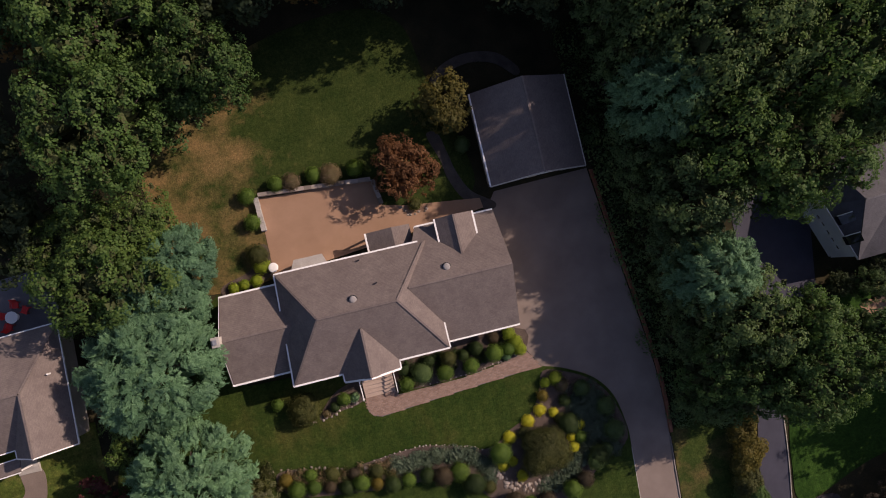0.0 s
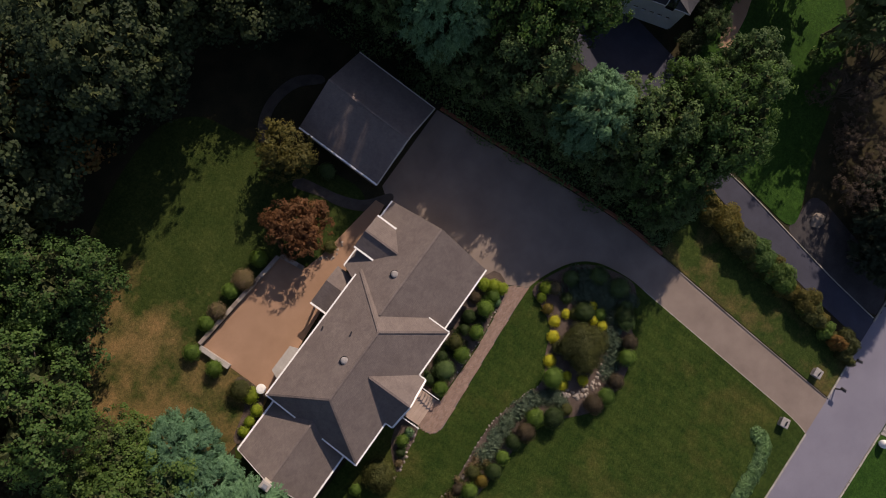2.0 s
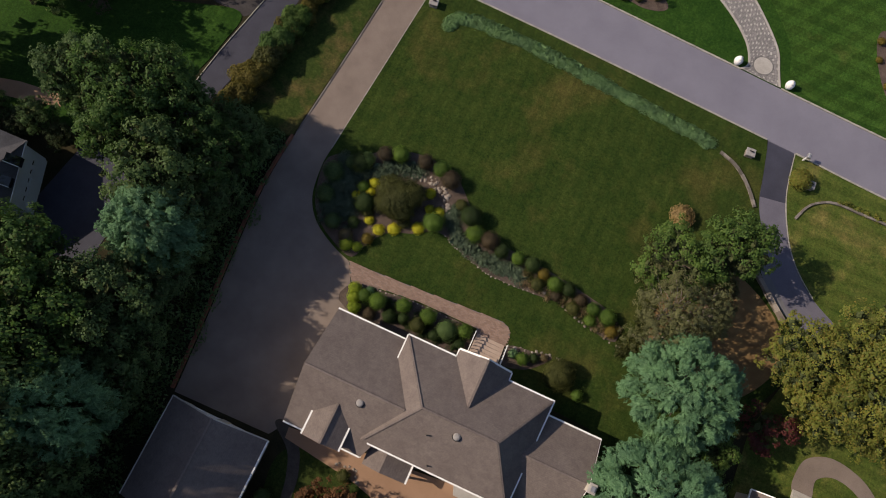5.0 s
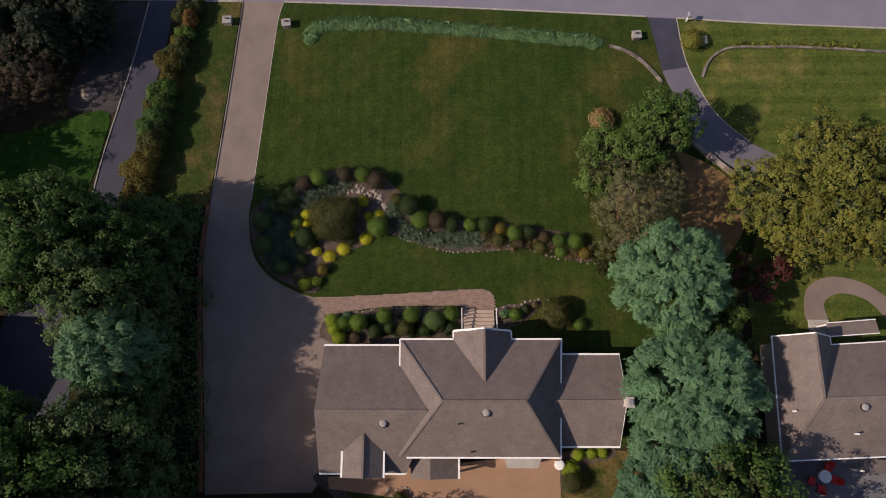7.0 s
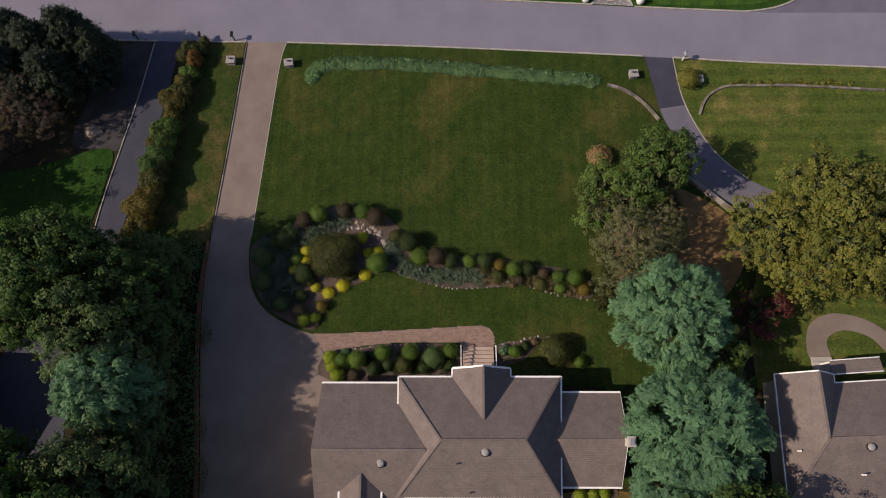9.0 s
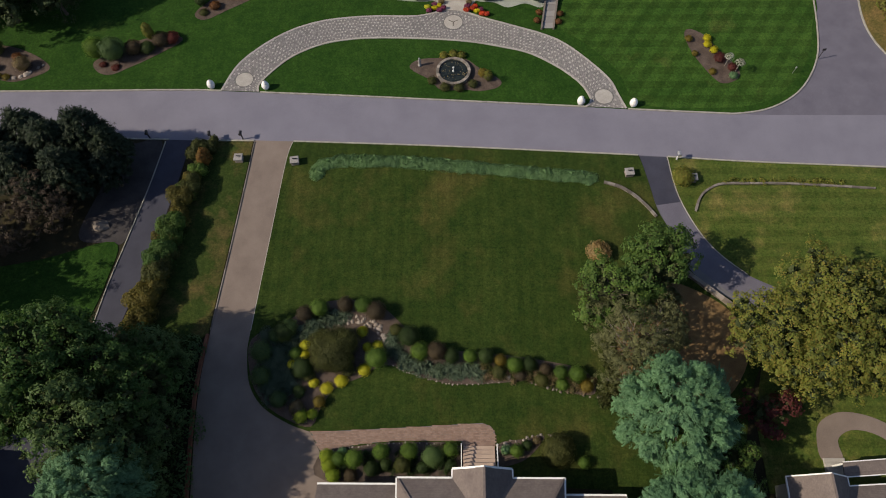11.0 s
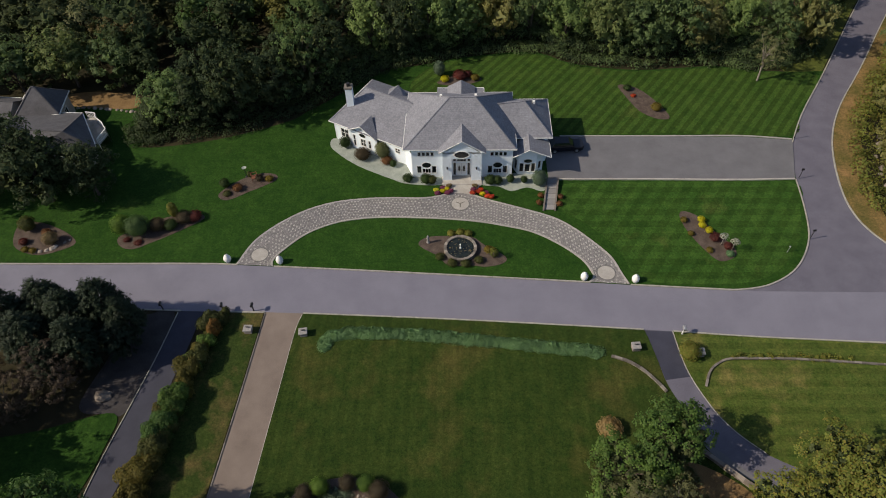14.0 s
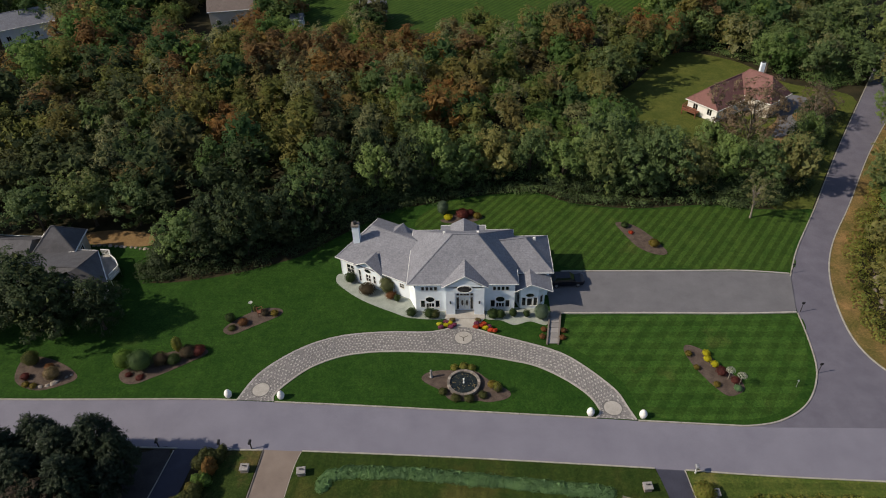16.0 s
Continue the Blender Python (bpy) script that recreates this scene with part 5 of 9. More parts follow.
# white house across the road
villa = thing("white_house", "large white stucco house with grey hipped shingle roofs", "house", (16.5, 28, 0))
VE = 4.8
roof(villa, [[(9.3, 23.0, VE), (23.1, 23.0, VE), (18.1, 28.4, 8.55), (14.95, 28.4, 8.55)], [(23.1, 34.4, VE), (9.45, 34.4, VE), (14.95, 28.4, 8.55), (18.1, 28.4, 8.55)],
             [(23.1, 23.0, VE), (23.1, 34.4, VE), (18.1, 28.4, 8.55)], [(9.45, 34.4, VE), (9.3, 23.0, VE), (14.95, 28.4, 8.55)]], M_SHINGLE_GREY)
caps(villa, [((9.4, 23.1, VE + 0.06), (14.95, 28.4, 8.55)), ((23.0, 23.1, VE + 0.06), (18.1, 28.4, 8.55)), ((14.95, 28.4, 8.55), (18.1, 28.4, 8.55)), ((9.55, 34.3, VE + 0.06), (14.95, 28.4, 8.55)), ((23.0, 34.3, VE + 0.06), (18.1, 28.4, 8.55))], M_SHINGLE_GREY)
RE = 4.2
roof(villa, [[(20.0, 25.85, RE), (27.7, 25.85, RE), (24.3, 30.3, 6.45), (20.0, 29.8, 6.4)], [(27.7, 33.7, RE), (20.0, 33.7, RE), (20.0, 29.8, 6.4), (24.3, 30.3, 6.45)], [(27.7, 25.85, RE), (27.7, 33.7, RE), (24.3, 30.3, 6.45)]], M_SHINGLE_GREY)
caps(villa, [((20.5, 29.8, 6.4), (24.3, 30.3, 6.45)), ((27.6, 25.95, RE + 0.05), (24.3, 30.3, 6.45)), ((27.6, 33.6, RE + 0.05), (24.3, 30.3, 6.45))], M_SHINGLE_GREY)
BE = 3.35
roof(villa, [[(22.75, 23.25, BE), (24.7, 23.25, 4.5), (24.7, 26.4, 4.5), (22.75, 26.4, BE)], [(24.7, 23.25, 4.5), (27.4, 23.25, BE), (27.4, 26.4, BE), (24.7, 26.4, 4.5)]], M_SHINGLE_GREY)
roof(villa, [[(13.6, 22.45, VE - 0.05), (16.5, 22.45, 6.6), (16.5, 26.0, 6.7), (13.6, 23.3, VE + 0.12)], [(16.5, 22.45, 6.6), (19.4, 22.45, VE - 0.05), (19.4, 23.3, VE + 0.12), (16.5, 26.0, 6.7)]], M_SHINGLE_GREY)
# angled left wing, on its own axes
O, D = Vector((-0.9, 30.7)), Vector((0.877, -0.481))
N = Vector((0.481, 0.877))


def LW(u, v, z):
    p = O + D * u + N * v
    return (p.x, p.y, z)


def lw(u, v):
    return LW(u, v, 0)[:2]


roof(villa, [[LW(0, 0, 3.2), LW(11.9, 0, 3.2), LW(9.9, 5.8, 5.4), LW(2.1, 5.9, 5.4)], [LW(9.4, 10.3, 3.2), LW(0, 10.3, 3.2), LW(2.1, 5.9, 5.4), LW(9.9, 5.8, 5.4)], [LW(0, 10.3, 3.2), LW(0, 0, 3.2), LW(2.1, 5.9, 5.4)],
             [LW(3.1, -0.4, 3.2), LW(5.35, -0.4, 4.5), LW(5.35, 2.3, 4.5), LW(3.1, 0.1, 3.22)], [LW(5.35, -0.4, 4.5), LW(7.6, -0.4, 3.2), LW(7.6, 0.1, 3.22), LW(5.35, 2.3, 4.5)],
             [LW(3.9, 8.5, 4.0), LW(3.9, 7.3, 4.3), LW(5.6, 5.9, 5.35), LW(5.6, 8.5, 5.3)], [LW(5.6, 8.5, 5.3), LW(5.6, 5.9, 5.35), LW(7.3, 7.3, 4.3), LW(7.3, 8.5, 4.0)]], M_SHINGLE_GREY)
caps(villa, [(LW(0.1, 0.1, 3.25), LW(2.1, 5.9, 5.4)), (LW(2.1, 5.9, 5.4), LW(9.4, 5.8, 5.4))], M_SHINGLE_GREY)
fascia(villa, [((9.3, 23.0, VE), (13.75, 23.0, VE)), ((19.25, 23.0, VE), (23.1, 23.0, VE)), ((23.1, 23.0, VE), (23.1, 25.9, VE)), ((23.1, 33.6, VE), (23.1, 34.4, VE)), ((9.45, 34.4, VE), (23.1, 34.4, VE)), ((9.3, 23.0, VE), (9.45, 34.4, VE)),
               ((23.2, 25.85, RE), (27.7, 25.85, RE)), ((27.7, 25.85, RE), (27.7, 33.7, RE)), ((23.2, 33.7, RE), (27.7, 33.7, RE)), ((22.75, 23.25, BE), (24.7, 23.25, 4.5)), ((24.7, 23.25, 4.5), (27.4, 23.25, BE)), ((27.4, 23.25, BE), (27.4, 25.9, BE)),
               ((13.6, 22.42, VE - 0.05), (16.5, 22.42, 6.6)), ((16.5, 22.42, 6.6), (19.4, 22.42, VE - 0.05)), (LW(0, 0, 3.2), LW(3.1, 0, 3.2)), (LW(7.6, 0, 3.2), LW(11.9, 0, 3.2)), (LW(0, 0, 3.2), LW(0, 10.3, 3.2)),
               (LW(3.1, -0.4, 3.2), LW(5.35, -0.4, 4.5)), (LW(5.35, -0.4, 4.5), LW(7.6, -0.4, 3.2))], 0.05, 0.11)
# roof at the back, a small rear gable
roof(villa, [[(14.6, 35.2, 5.2), (14.6, 33.4, 5.2), (16.4, 32.0, 6.2), (16.4, 35.2, 6.2)], [(18.2, 33.4, 5.2), (18.2, 35.2, 5.2), (16.4, 35.2, 6.2), (16.4, 32.0, 6.2)]], M_SHINGLE_GREY)
wpart("rear_flat_roof", Shape().box(13.25, 33.0, 4.74, 19.35, 35.15, 4.98), M_SHINGLE_GREY, villa)
fascia(villa, [((13.25, 35.18, 4.98), (19.35, 35.18, 4.98)), ((19.38, 35.15, 4.98), (19.38, 33.6, 4.98))], 0.06, 0.12)
wpart("rear_gable", Shape().box(14.8, 33.6, 0, 18.0, 34.9, 5.1), M_STUCCO, villa)
# front walls with openings
p, q = (10.3, 23.35), (14.1, 23.35)
wins = [(0.75, 1.15, 3.55, 4.2), (1.28, 1.68, 3.55, 4.2), (1.81, 2.21, 3.55, 4.2), (2.34, 2.74, 3.55, 4.2), (0.6, 1.15, 0.75, 1.95), (2.45, 3.0, 0.75, 1.95), (1.3, 2.3, 0.75, 1.5)]
wall_run(villa, p, q, 0, VE, M_STUCCO, wins)
for w in wins:
    window(villa, p, q, *w, cols=1 if w[1] - w[0] < 0.6 else 3)
oval_window(villa, p, q, 1.8, 2.1, 0.55, 0.42)
p, q = (18.9, 23.35), (22.7, 23.35)
wall_run(villa, p, q, 0, VE, M_STUCCO, [(3.8 - b, 3.8 - a, c, d) for a, b, c, d in wins])
for a, b, c, d in wins:
    window(villa, p, q, 3.8 - b, 3.8 - a, c, d, cols=1 if b - a < 0.6 else 3)
oval_window(villa, p, q, 2.0, 2.1, 0.55, 0.42)
# entry: two piers, recessed door wall, gable above
for x0, x1 in ((14.1, 15.25), (17.65, 18.9)):
    pier = wpart("entry_pier", Shape().soft_box(x0, 22.6, 0, x1, 23.6, VE, 0.03), M_STUCCO, villa)
    wpart("lantern", Shape().box((x0 + x1) / 2 - 0.08, 22.48, 2.1, (x0 + x1) / 2 + 0.08, 22.6, 2.45), M_DARK, pier, "small dark wall lantern")
p, q = (15.25, 23.5), (17.65, 23.5)
wall_run(villa, p, q, 0, VE, M_STUCCO, [(0.15, 0.5, 0.25, 2.35), (0.62, 1.78, 0.2, 2.35), (1.9, 2.25, 0.25, 2.35), (0.15, 0.5, 2.55, 3.4), (0.62, 1.78, 2.55, 2.95), (1.9, 2.25, 2.55, 3.4)])
for a, b, c, d in ((0.15, 0.5, 0.25, 2.35), (1.9, 2.25, 0.25, 2.35), (0.15, 0.5, 2.55, 3.4), (0.62, 1.78, 2.55, 2.95), (1.9, 2.25, 2.55, 3.4)):
    window(villa, p, q, a, b, c, d, cols=1 if b - a < 0.6 else 3)
for k, s in enumerate((0.62, 1.2)):
    d = Shape()
    block(d, p, q, s + 0.01, s + 0.57, 0.2, 2.35, -0.12, -0.06)
    leaf = wpart("front_door", d, M_WHITE, villa, "white front door leaf with oval glass")
    oval_window(leaf, p, q, s + 0.29, 1.4, 0.14, 0.5, "door_light")
    h = Shape()
    block(h, p, q, s + (0.47 if k == 0 else 0.06), s + (0.52 if k == 0 else 0.11), 1.0, 1.2, -0.06, -0.01)
    wpart("door_handle", h, M_METAL, leaf, "brushed metal handle")
wpart("entry_gable", Shape().add([(14.1, 22.6, VE - 0.2), (18.9, 22.6, VE - 0.2), (16.5, 22.6, 6.3), (14.1, 22.85, VE - 0.2), (18.9, 22.85, VE - 0.2), (16.5, 22.85, 6.3)], [(0, 1, 2), (5, 4, 3), (0, 3, 4, 1), (1, 4, 5, 2), (2, 5, 3, 0)]), M_STUCCO, villa)
wpart("entry_arch", Shape().box(15.25, 22.6, 3.75, 17.65, 23.5, VE), M_STUCCO, villa)
oval_window(villa, (15.25, 22.6), (17.65, 22.6), 1.2, 4.42, 0.86, 0.5, "fan_window")
wpart("entry_floor", Shape().soft_box(14.0, 21.9, 0, 19.0, 23.5, 0.2, 0.03), M_CONC, villa)
# remaining walls
for p, q, z in (((22.7, 23.575), (22.7, 33.9), VE), ((22.475, 33.9), (10.3, 33.9), VE), ((10.3, 33.675), (10.3, 23.575), VE), ((22.705, 26.3), (27.2, 26.3), RE), ((27.2, 26.525), (27.2, 33.2), RE), ((26.975, 33.2), (22.705, 33.2), RE)):
    wall_run(villa, p, q, 0, z - 0.05, M_STUCCO)
BAYP = [(22.95, 25.0), (23.5, 23.75), (25.7, 23.75), (26.6, 24.6), (26.9, 26.4)]
for p, q, ws in ((BAYP[0], BAYP[1], [(0.35, 1.0, 0.55, 2.25)]), (BAYP[1], BAYP[2], [(0.15, 0.65, 0.55, 2.0), (0.8, 1.45, 0.55, 1.85), (1.6, 2.1, 0.55, 2.0)]), (BAYP[2], BAYP[3], [(0.35, 0.9, 0.7, 2.0)]), (BAYP[3], BAYP[4], [])):
    wall_run(villa, p, q, 0, BE - 0.05, M_STUCCO, ws)
    for w in ws:
        window(villa, p, q, *w, cols=1)
oval_window(villa, BAYP[1], BAYP[2], 1.15, 2.35, 0.5, 0.3)
wpart("bay_gable", Shape().add([(23.3, 23.75, BE - 0.06), (26.2, 23.75, BE - 0.06), (24.7, 23.75, 4.3), (23.3, 23.95, BE - 0.06), (26.2, 23.95, BE - 0.06), (24.7, 23.95, 4.3)], [(0, 1, 2), (5, 4, 3), (0, 3, 4, 1), (1, 4, 5, 2), (2, 5, 3, 0)]), M_STUCCO, villa)
for (p, q), z, ws in (((lw(0.4, 0.5), lw(3.3, 0.5)), 3.15, [(1.0, 2.2, 0.9, 2.3)]), ((lw(3.3, 0.1), lw(7.4, 0.1)), 3.2, [(0.35, 0.75, 0.5, 2.4), (1.5, 2.3, 0.9, 2.1), (2.7, 3.1, 0.9, 2.2)]), ((lw(7.4, 0.5), lw(11.4, 0.5)), 3.15, [(2.5, 3.2, 1.5, 2.3)]), ((lw(11.4, 0.5), (10.32, 23.4)), 3.15, []),
                      ((lw(3.3, 0.5), lw(3.3, 0.1)), 3.15, []), ((lw(7.4, 0.1), lw(7.4, 0.5)), 3.15, []), ((lw(0.4, 9.9), lw(0.4, 0.5)), 3.15, []), ((lw(11.9, 9.9), lw(0.4, 9.9)), 3.15, [])):
    wall_run(villa, p, q, 0, z, M_STUCCO, ws)
    for w in ws:
        window(villa, p, q, *w, cols=2 if w[1] - w[0] > 0.6 else 1, rows=2)
oval_window(villa, lw(3.3, 0.1), lw(7.4, 0.1), 1.9, 2.7, 0.5, 0.3)
g0, g1, g2 = LW(3.5, 0.1, 3.15), LW(7.2, 0.1, 3.15), LW(5.35, 0.1, 4.25)
h0, h1, h2 = LW(3.5, 0.3, 3.15), LW(7.2, 0.3, 3.15), LW(5.35, 0.3, 4.25)
wpart("gable_wall", Shape().add([g0, g1, g2, h0, h1, h2], [(0, 1, 2), (5, 4, 3), (0, 3, 4, 1), (1, 4, 5, 2), (2, 5, 3, 0)]), M_STUCCO, villa)
cx, cy, _ = LW(1.5, 3.2, 0)
chim = wpart("chimney", Shape().box(cx - 0.45, cy - 0.45, 0, cx + 0.45, cy + 0.45, 6.9), M_STUCCO, villa, "white stucco chimney")
wpart("chimney_cap", Shape().soft_box(cx - 0.52, cy - 0.52, 6.9, cx + 0.52, cy + 0.52, 7.15, 0.03), M_STONE_DARK, chim)
wpart("flue", Shape().tube([(cx, cy, 7.1), (cx, cy, 7.55)], [0.25, 0.22], 12), M_DARK, chim, "dark flue pipe")

for x, y, z in ((13.9, 29.6, 7.85), (18.2, 29.4, 8.0), (25.6, 31.0, 5.75)):
    wpart("roof_vent", Shape().soft_box(x - 0.16, y - 0.16, z - 0.2, x + 0.16, y + 0.16, z + 0.22, 0.03), M_WHITE, villa, "small white roof ventilator")


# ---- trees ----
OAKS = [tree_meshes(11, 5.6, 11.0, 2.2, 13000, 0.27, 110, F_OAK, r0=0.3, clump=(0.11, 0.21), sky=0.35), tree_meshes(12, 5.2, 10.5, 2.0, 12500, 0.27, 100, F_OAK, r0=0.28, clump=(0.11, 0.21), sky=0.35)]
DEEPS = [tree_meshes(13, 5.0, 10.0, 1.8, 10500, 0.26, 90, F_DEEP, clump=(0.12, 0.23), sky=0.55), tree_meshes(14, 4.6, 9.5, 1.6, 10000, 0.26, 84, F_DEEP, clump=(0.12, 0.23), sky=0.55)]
PINES = [pine_meshes(15, 4.7, 10.0, 1.2, 3000, F_PINE), pine_meshes(16, 4.5, 9.5, 1.0, 2900, F_PINE)]
OLIVES = [tree_meshes(21, 5.0, 9.0, 1.8, 17000, 0.22, 150, F_OLIVE, r0=0.26, clump=(0.13, 0.22), sky=0.7, inner=True)]
MAPLE = tree_meshes(22, 3.7, 7.5, 1.2, 9000, 0.23, 40, F_MAPLE)
BIG_MAPLE = tree_meshes(29, 5.1, 10.2, 1.0, 12500, 0.25, 90, F_MAPLE, clump=(0.12, 0.24), sky=0.5)
BARE = tree_meshes(23, 3.6, 8.0, 1.2, 6200, 0.20, 44, F_GREY, M_BARK_PALE, 0.18, 34)
THIN = tree_meshes(36, 3.6, 8.0, 1.0, 9000, 0.15, 80, F_THIN, M_BARK_PALE, 0.11, 34, clump=(0.16, 0.28))
LAWNTREE = tree_meshes(37, 2.7, 7.4, 3.0, 3200, 0.17, 36, F_GREY, M_BARK_PALE, 0.13, 18, lean=0.9)
BIGBARE = tree_meshes(35, 4.2, 8.4, 1.6, 9500, 0.19, 80, F_TAN, M_BARK_PALE, 0.12, 26)
BROWN = tree_meshes(33, 4.0, 8.0, 1.0, 5200, 0.22, 50, F_BROWN, M_BARK, 0.16, 14)
RUSSET = tree_meshes(24, 2.6, 4.9, 0.7, 9000, 0.17, 70, F_RUSSET, r0=0.14, lobe=0.04, core=0.7, inner=False)
GOLD = tree_meshes(25, 2.6, 6.0, 1.0, 6500, 0.18, 44, F_DULLGOLD, r0=0.14, lobe=0.1, inner=False)
WINE = tree_meshes(26, 1.7, 3.2, 0.6, 2200, 0.18, 14, F_WINE, r0=0.09)
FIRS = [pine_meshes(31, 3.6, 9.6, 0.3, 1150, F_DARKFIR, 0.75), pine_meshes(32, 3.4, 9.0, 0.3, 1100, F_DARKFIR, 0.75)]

DEEPS_L = [tree_meshes(53, 5.0, 10.0, 0.6, 4420, 0.33, 62, F_FARDEEP, plume=(0.85, 0.85, 1.15), inner=False), tree_meshes(54, 4.6, 9.5, 0.5, 4290, 0.33, 58, F_FARDEEP, plume=(0.85, 0.85, 1.2), inner=False)]
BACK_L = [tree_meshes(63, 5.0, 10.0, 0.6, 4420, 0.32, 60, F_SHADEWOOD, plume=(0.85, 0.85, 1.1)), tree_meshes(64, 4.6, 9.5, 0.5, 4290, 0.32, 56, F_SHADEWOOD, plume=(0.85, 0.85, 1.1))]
EDGE_D = [tree_meshes(65, 5.0, 10.0, 0.4, 4680, 0.30, 66, F_DEEP, plume=(0.85, 0.85, 1.15)), tree_meshes(66, 4.6, 9.5, 0.4, 4550, 0.30, 60, F_DEEP, plume=(0.85, 0.85, 1.15))]
OAKS_L = [tree_meshes(55, 5.4, 10.5, 1.2, 4550, 0.33, 60, F_FAROAK, plume=(0.85, 0.85, 1.1), inner=False)]
MAPLE_L = tree_meshes(56, 3.7, 7.5, 0.8, 3510, 0.27, 44, F_FARMAPLE, plume=(0.8, 0.8, 1.25), inner=False)
OLIVE_L = tree_meshes(57, 5.0, 9.0, 1.2, 4290, 0.32, 56, F_WOODOLIVE, plume=(0.85, 0.85, 1.15), inner=False)
ORANGE_L = tree_meshes(58, 4.6, 9.5, 1.4, 2900, 0.42, 50, F_ORANGE, inner=False)

OAK_L = "broad oak with bright green sunlit leaves"
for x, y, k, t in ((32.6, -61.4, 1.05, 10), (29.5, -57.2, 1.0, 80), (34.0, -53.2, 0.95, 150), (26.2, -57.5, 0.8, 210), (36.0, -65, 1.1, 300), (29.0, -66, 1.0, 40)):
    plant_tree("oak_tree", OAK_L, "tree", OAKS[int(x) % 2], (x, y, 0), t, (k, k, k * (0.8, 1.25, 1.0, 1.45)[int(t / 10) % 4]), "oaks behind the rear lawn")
for x, y, k, t in ((33.7, -26.6, 1.0, 0), (34.8, -35.3, (1.06, 1.1, 0.86), 60), (34.0, -39.8, (0.85, 0.85, 0.75), 140), (31.7, -43.0, 0.7, 200)):
    plant_tree("pine_tree", "soft blue-green pine with star-shaped needle tufts", "tree", PINES[int(x) % 2], (x, y, 0), t, k, "pines beside the house")
for x, y, k, t in ((36.3, -43.2, 1.0, 0), (34.4, -46.6, 0.75, 90), (37.9, -30.2, 0.52, 30), (39.4, -45.6, 0.7, 200)):
    plant_tree("maple_tree", "dense maple with mid-green leaves", "tree", BIG_MAPLE, (x, y, 0), t, k * 1.05, "maples beside the house")
plant_tree("maple_tree", "rounded bright green maple at the driveway", "tree", MAPLE, (34.2, -13.3, 0), 0, 1.0)
plant_tree("olive_tree", "olive-green spreading tree at the lawn's edge", "tree", tree_meshes(28, 3.2, 6.5, 1.0, 5200, 0.22, 34, F_MAPLE), (30.2, -16.0, 0), 40, (1.0, 1.15, 0.9))
plant_tree("bare_tree", "half-bare grey tree with thin leaves", "tree", THIN, (31.3, -20.4, 0), 0, 1.05)
plant_tree("bare_tree", "half-bare grey tree with thin leaves", "tree", THIN, (33.5, -19.0, 0), 130, 0.85)
plant_tree("bare_tree", "half-bare grey tree with thin leaves", "tree", THIN, (31.0, -23.3, 0), 250, 0.8)
for x, y, k, t in ((43.6, -19.6, 0.92, 0), (48.3, -17.6, 1.05, 80), (46.4, -22.0, 0.86, 170), (51.2, -21.4, 0.9, 260)):
    plant_tree("autumn_maple", "spreading maple turning olive and yellow", "tree", OLIVES[0], (x, y, 0), t, k, "maples turning yellow")
plant_tree("wine_maple", "small maple with wine-red leaves", "tree", WINE, (42.2, -25.6, 0), 0, 1.25)
plant_tree("russet_maple", "round copper-leaved maple beside the patio", "tree", RUSSET, (12.2, -46.6, 0), 0, 1.0)
plant_tree("golden_tree", "young tree with golden green leaves by the garage", "tree", GOLD, (7.9, -51.5, 0), 0, 1.0)
LEFT = [(-8.7, -47.2, 0.8, "P"), (-13.2, -43.2, 1.05, "O"), (-18.2, -39.6, 0.95, "O"), (-24.5, -44.0, 0.8, "O"), (-28.2, -42.4, 0.6, "D"), (-30.5, -28.2, 0.4, "D"), (-26.2, -27.4, 0.34, "D"), (-10.0, -32.4, 0.82, "P"), (-13.4, -31.0, 0.45, "D"), (-16.4, -25.4, 0.85, "O"), (-16.2, -23.4, 0.9, "O"), (-11.5, -28.3, 0.9, "D"), (-12.4, -23.0, 0.75, "O"), (-9.0, -24.6, 0.7, "O"), (-9.8, -38.6, 0.85, "D"),
        (-8.8, -29.5, 0.65, "D"), (-15, -50, 1.0, "D"), (-9.5, -54, 0.95, "D"), (-21, -48, 1.0, "O"), (-26, -50, 1.0, "D"), (-30, -45, 1.0, "D"), (-21.5, -23.5, 0.8, "D"), (-7.6, -44.0, 0.62, "D"), (-7.6, -50.8, 0.75, "D"), (-12.0, -49.5, 1.05, "D"), (-7.0, -55.5, 0.8, "D"), (-7.9, -35.4, 0.55, "D"), (-8.2, -32.0, 0.55, "D"), (-8.0, -27.0, 0.5, "D"), (-8.3, -21.8, 0.5, "D"), (-7.4, -40.8, 0.5, "D")]
for i, (x, y, k, s) in enumerate(LEFT):
    tall = 1.12 if y < -44.5 else 0.94
    if s == "P":
        plant_tree("pine_tree", "soft blue-green pine at the driveway's edge", "tree", PINES[i % 2], (x, y, 0), i * 47, (k, k, k * 1.5 * tall), "trees along the driveway")
    elif s == "O":
        plant_tree("oak_tree", "tall oak with green leaves, partly yellowing", "tree", OAKS[i % 2], (x, y, 0), i * 47, (k, k, k * 1.45 * tall), "trees along the driveway")
    else:
        plant_tree("dark_tree", "dense dark green broadleaf tree", "tree", DEEPS[i % 2], (x, y, 0), i * 47, (k, k, k * 1.55 * tall), "trees along the driveway")
# added tall crowns, out of view, that throw shade over the rear lawn
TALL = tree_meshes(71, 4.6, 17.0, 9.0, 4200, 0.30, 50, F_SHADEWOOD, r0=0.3)
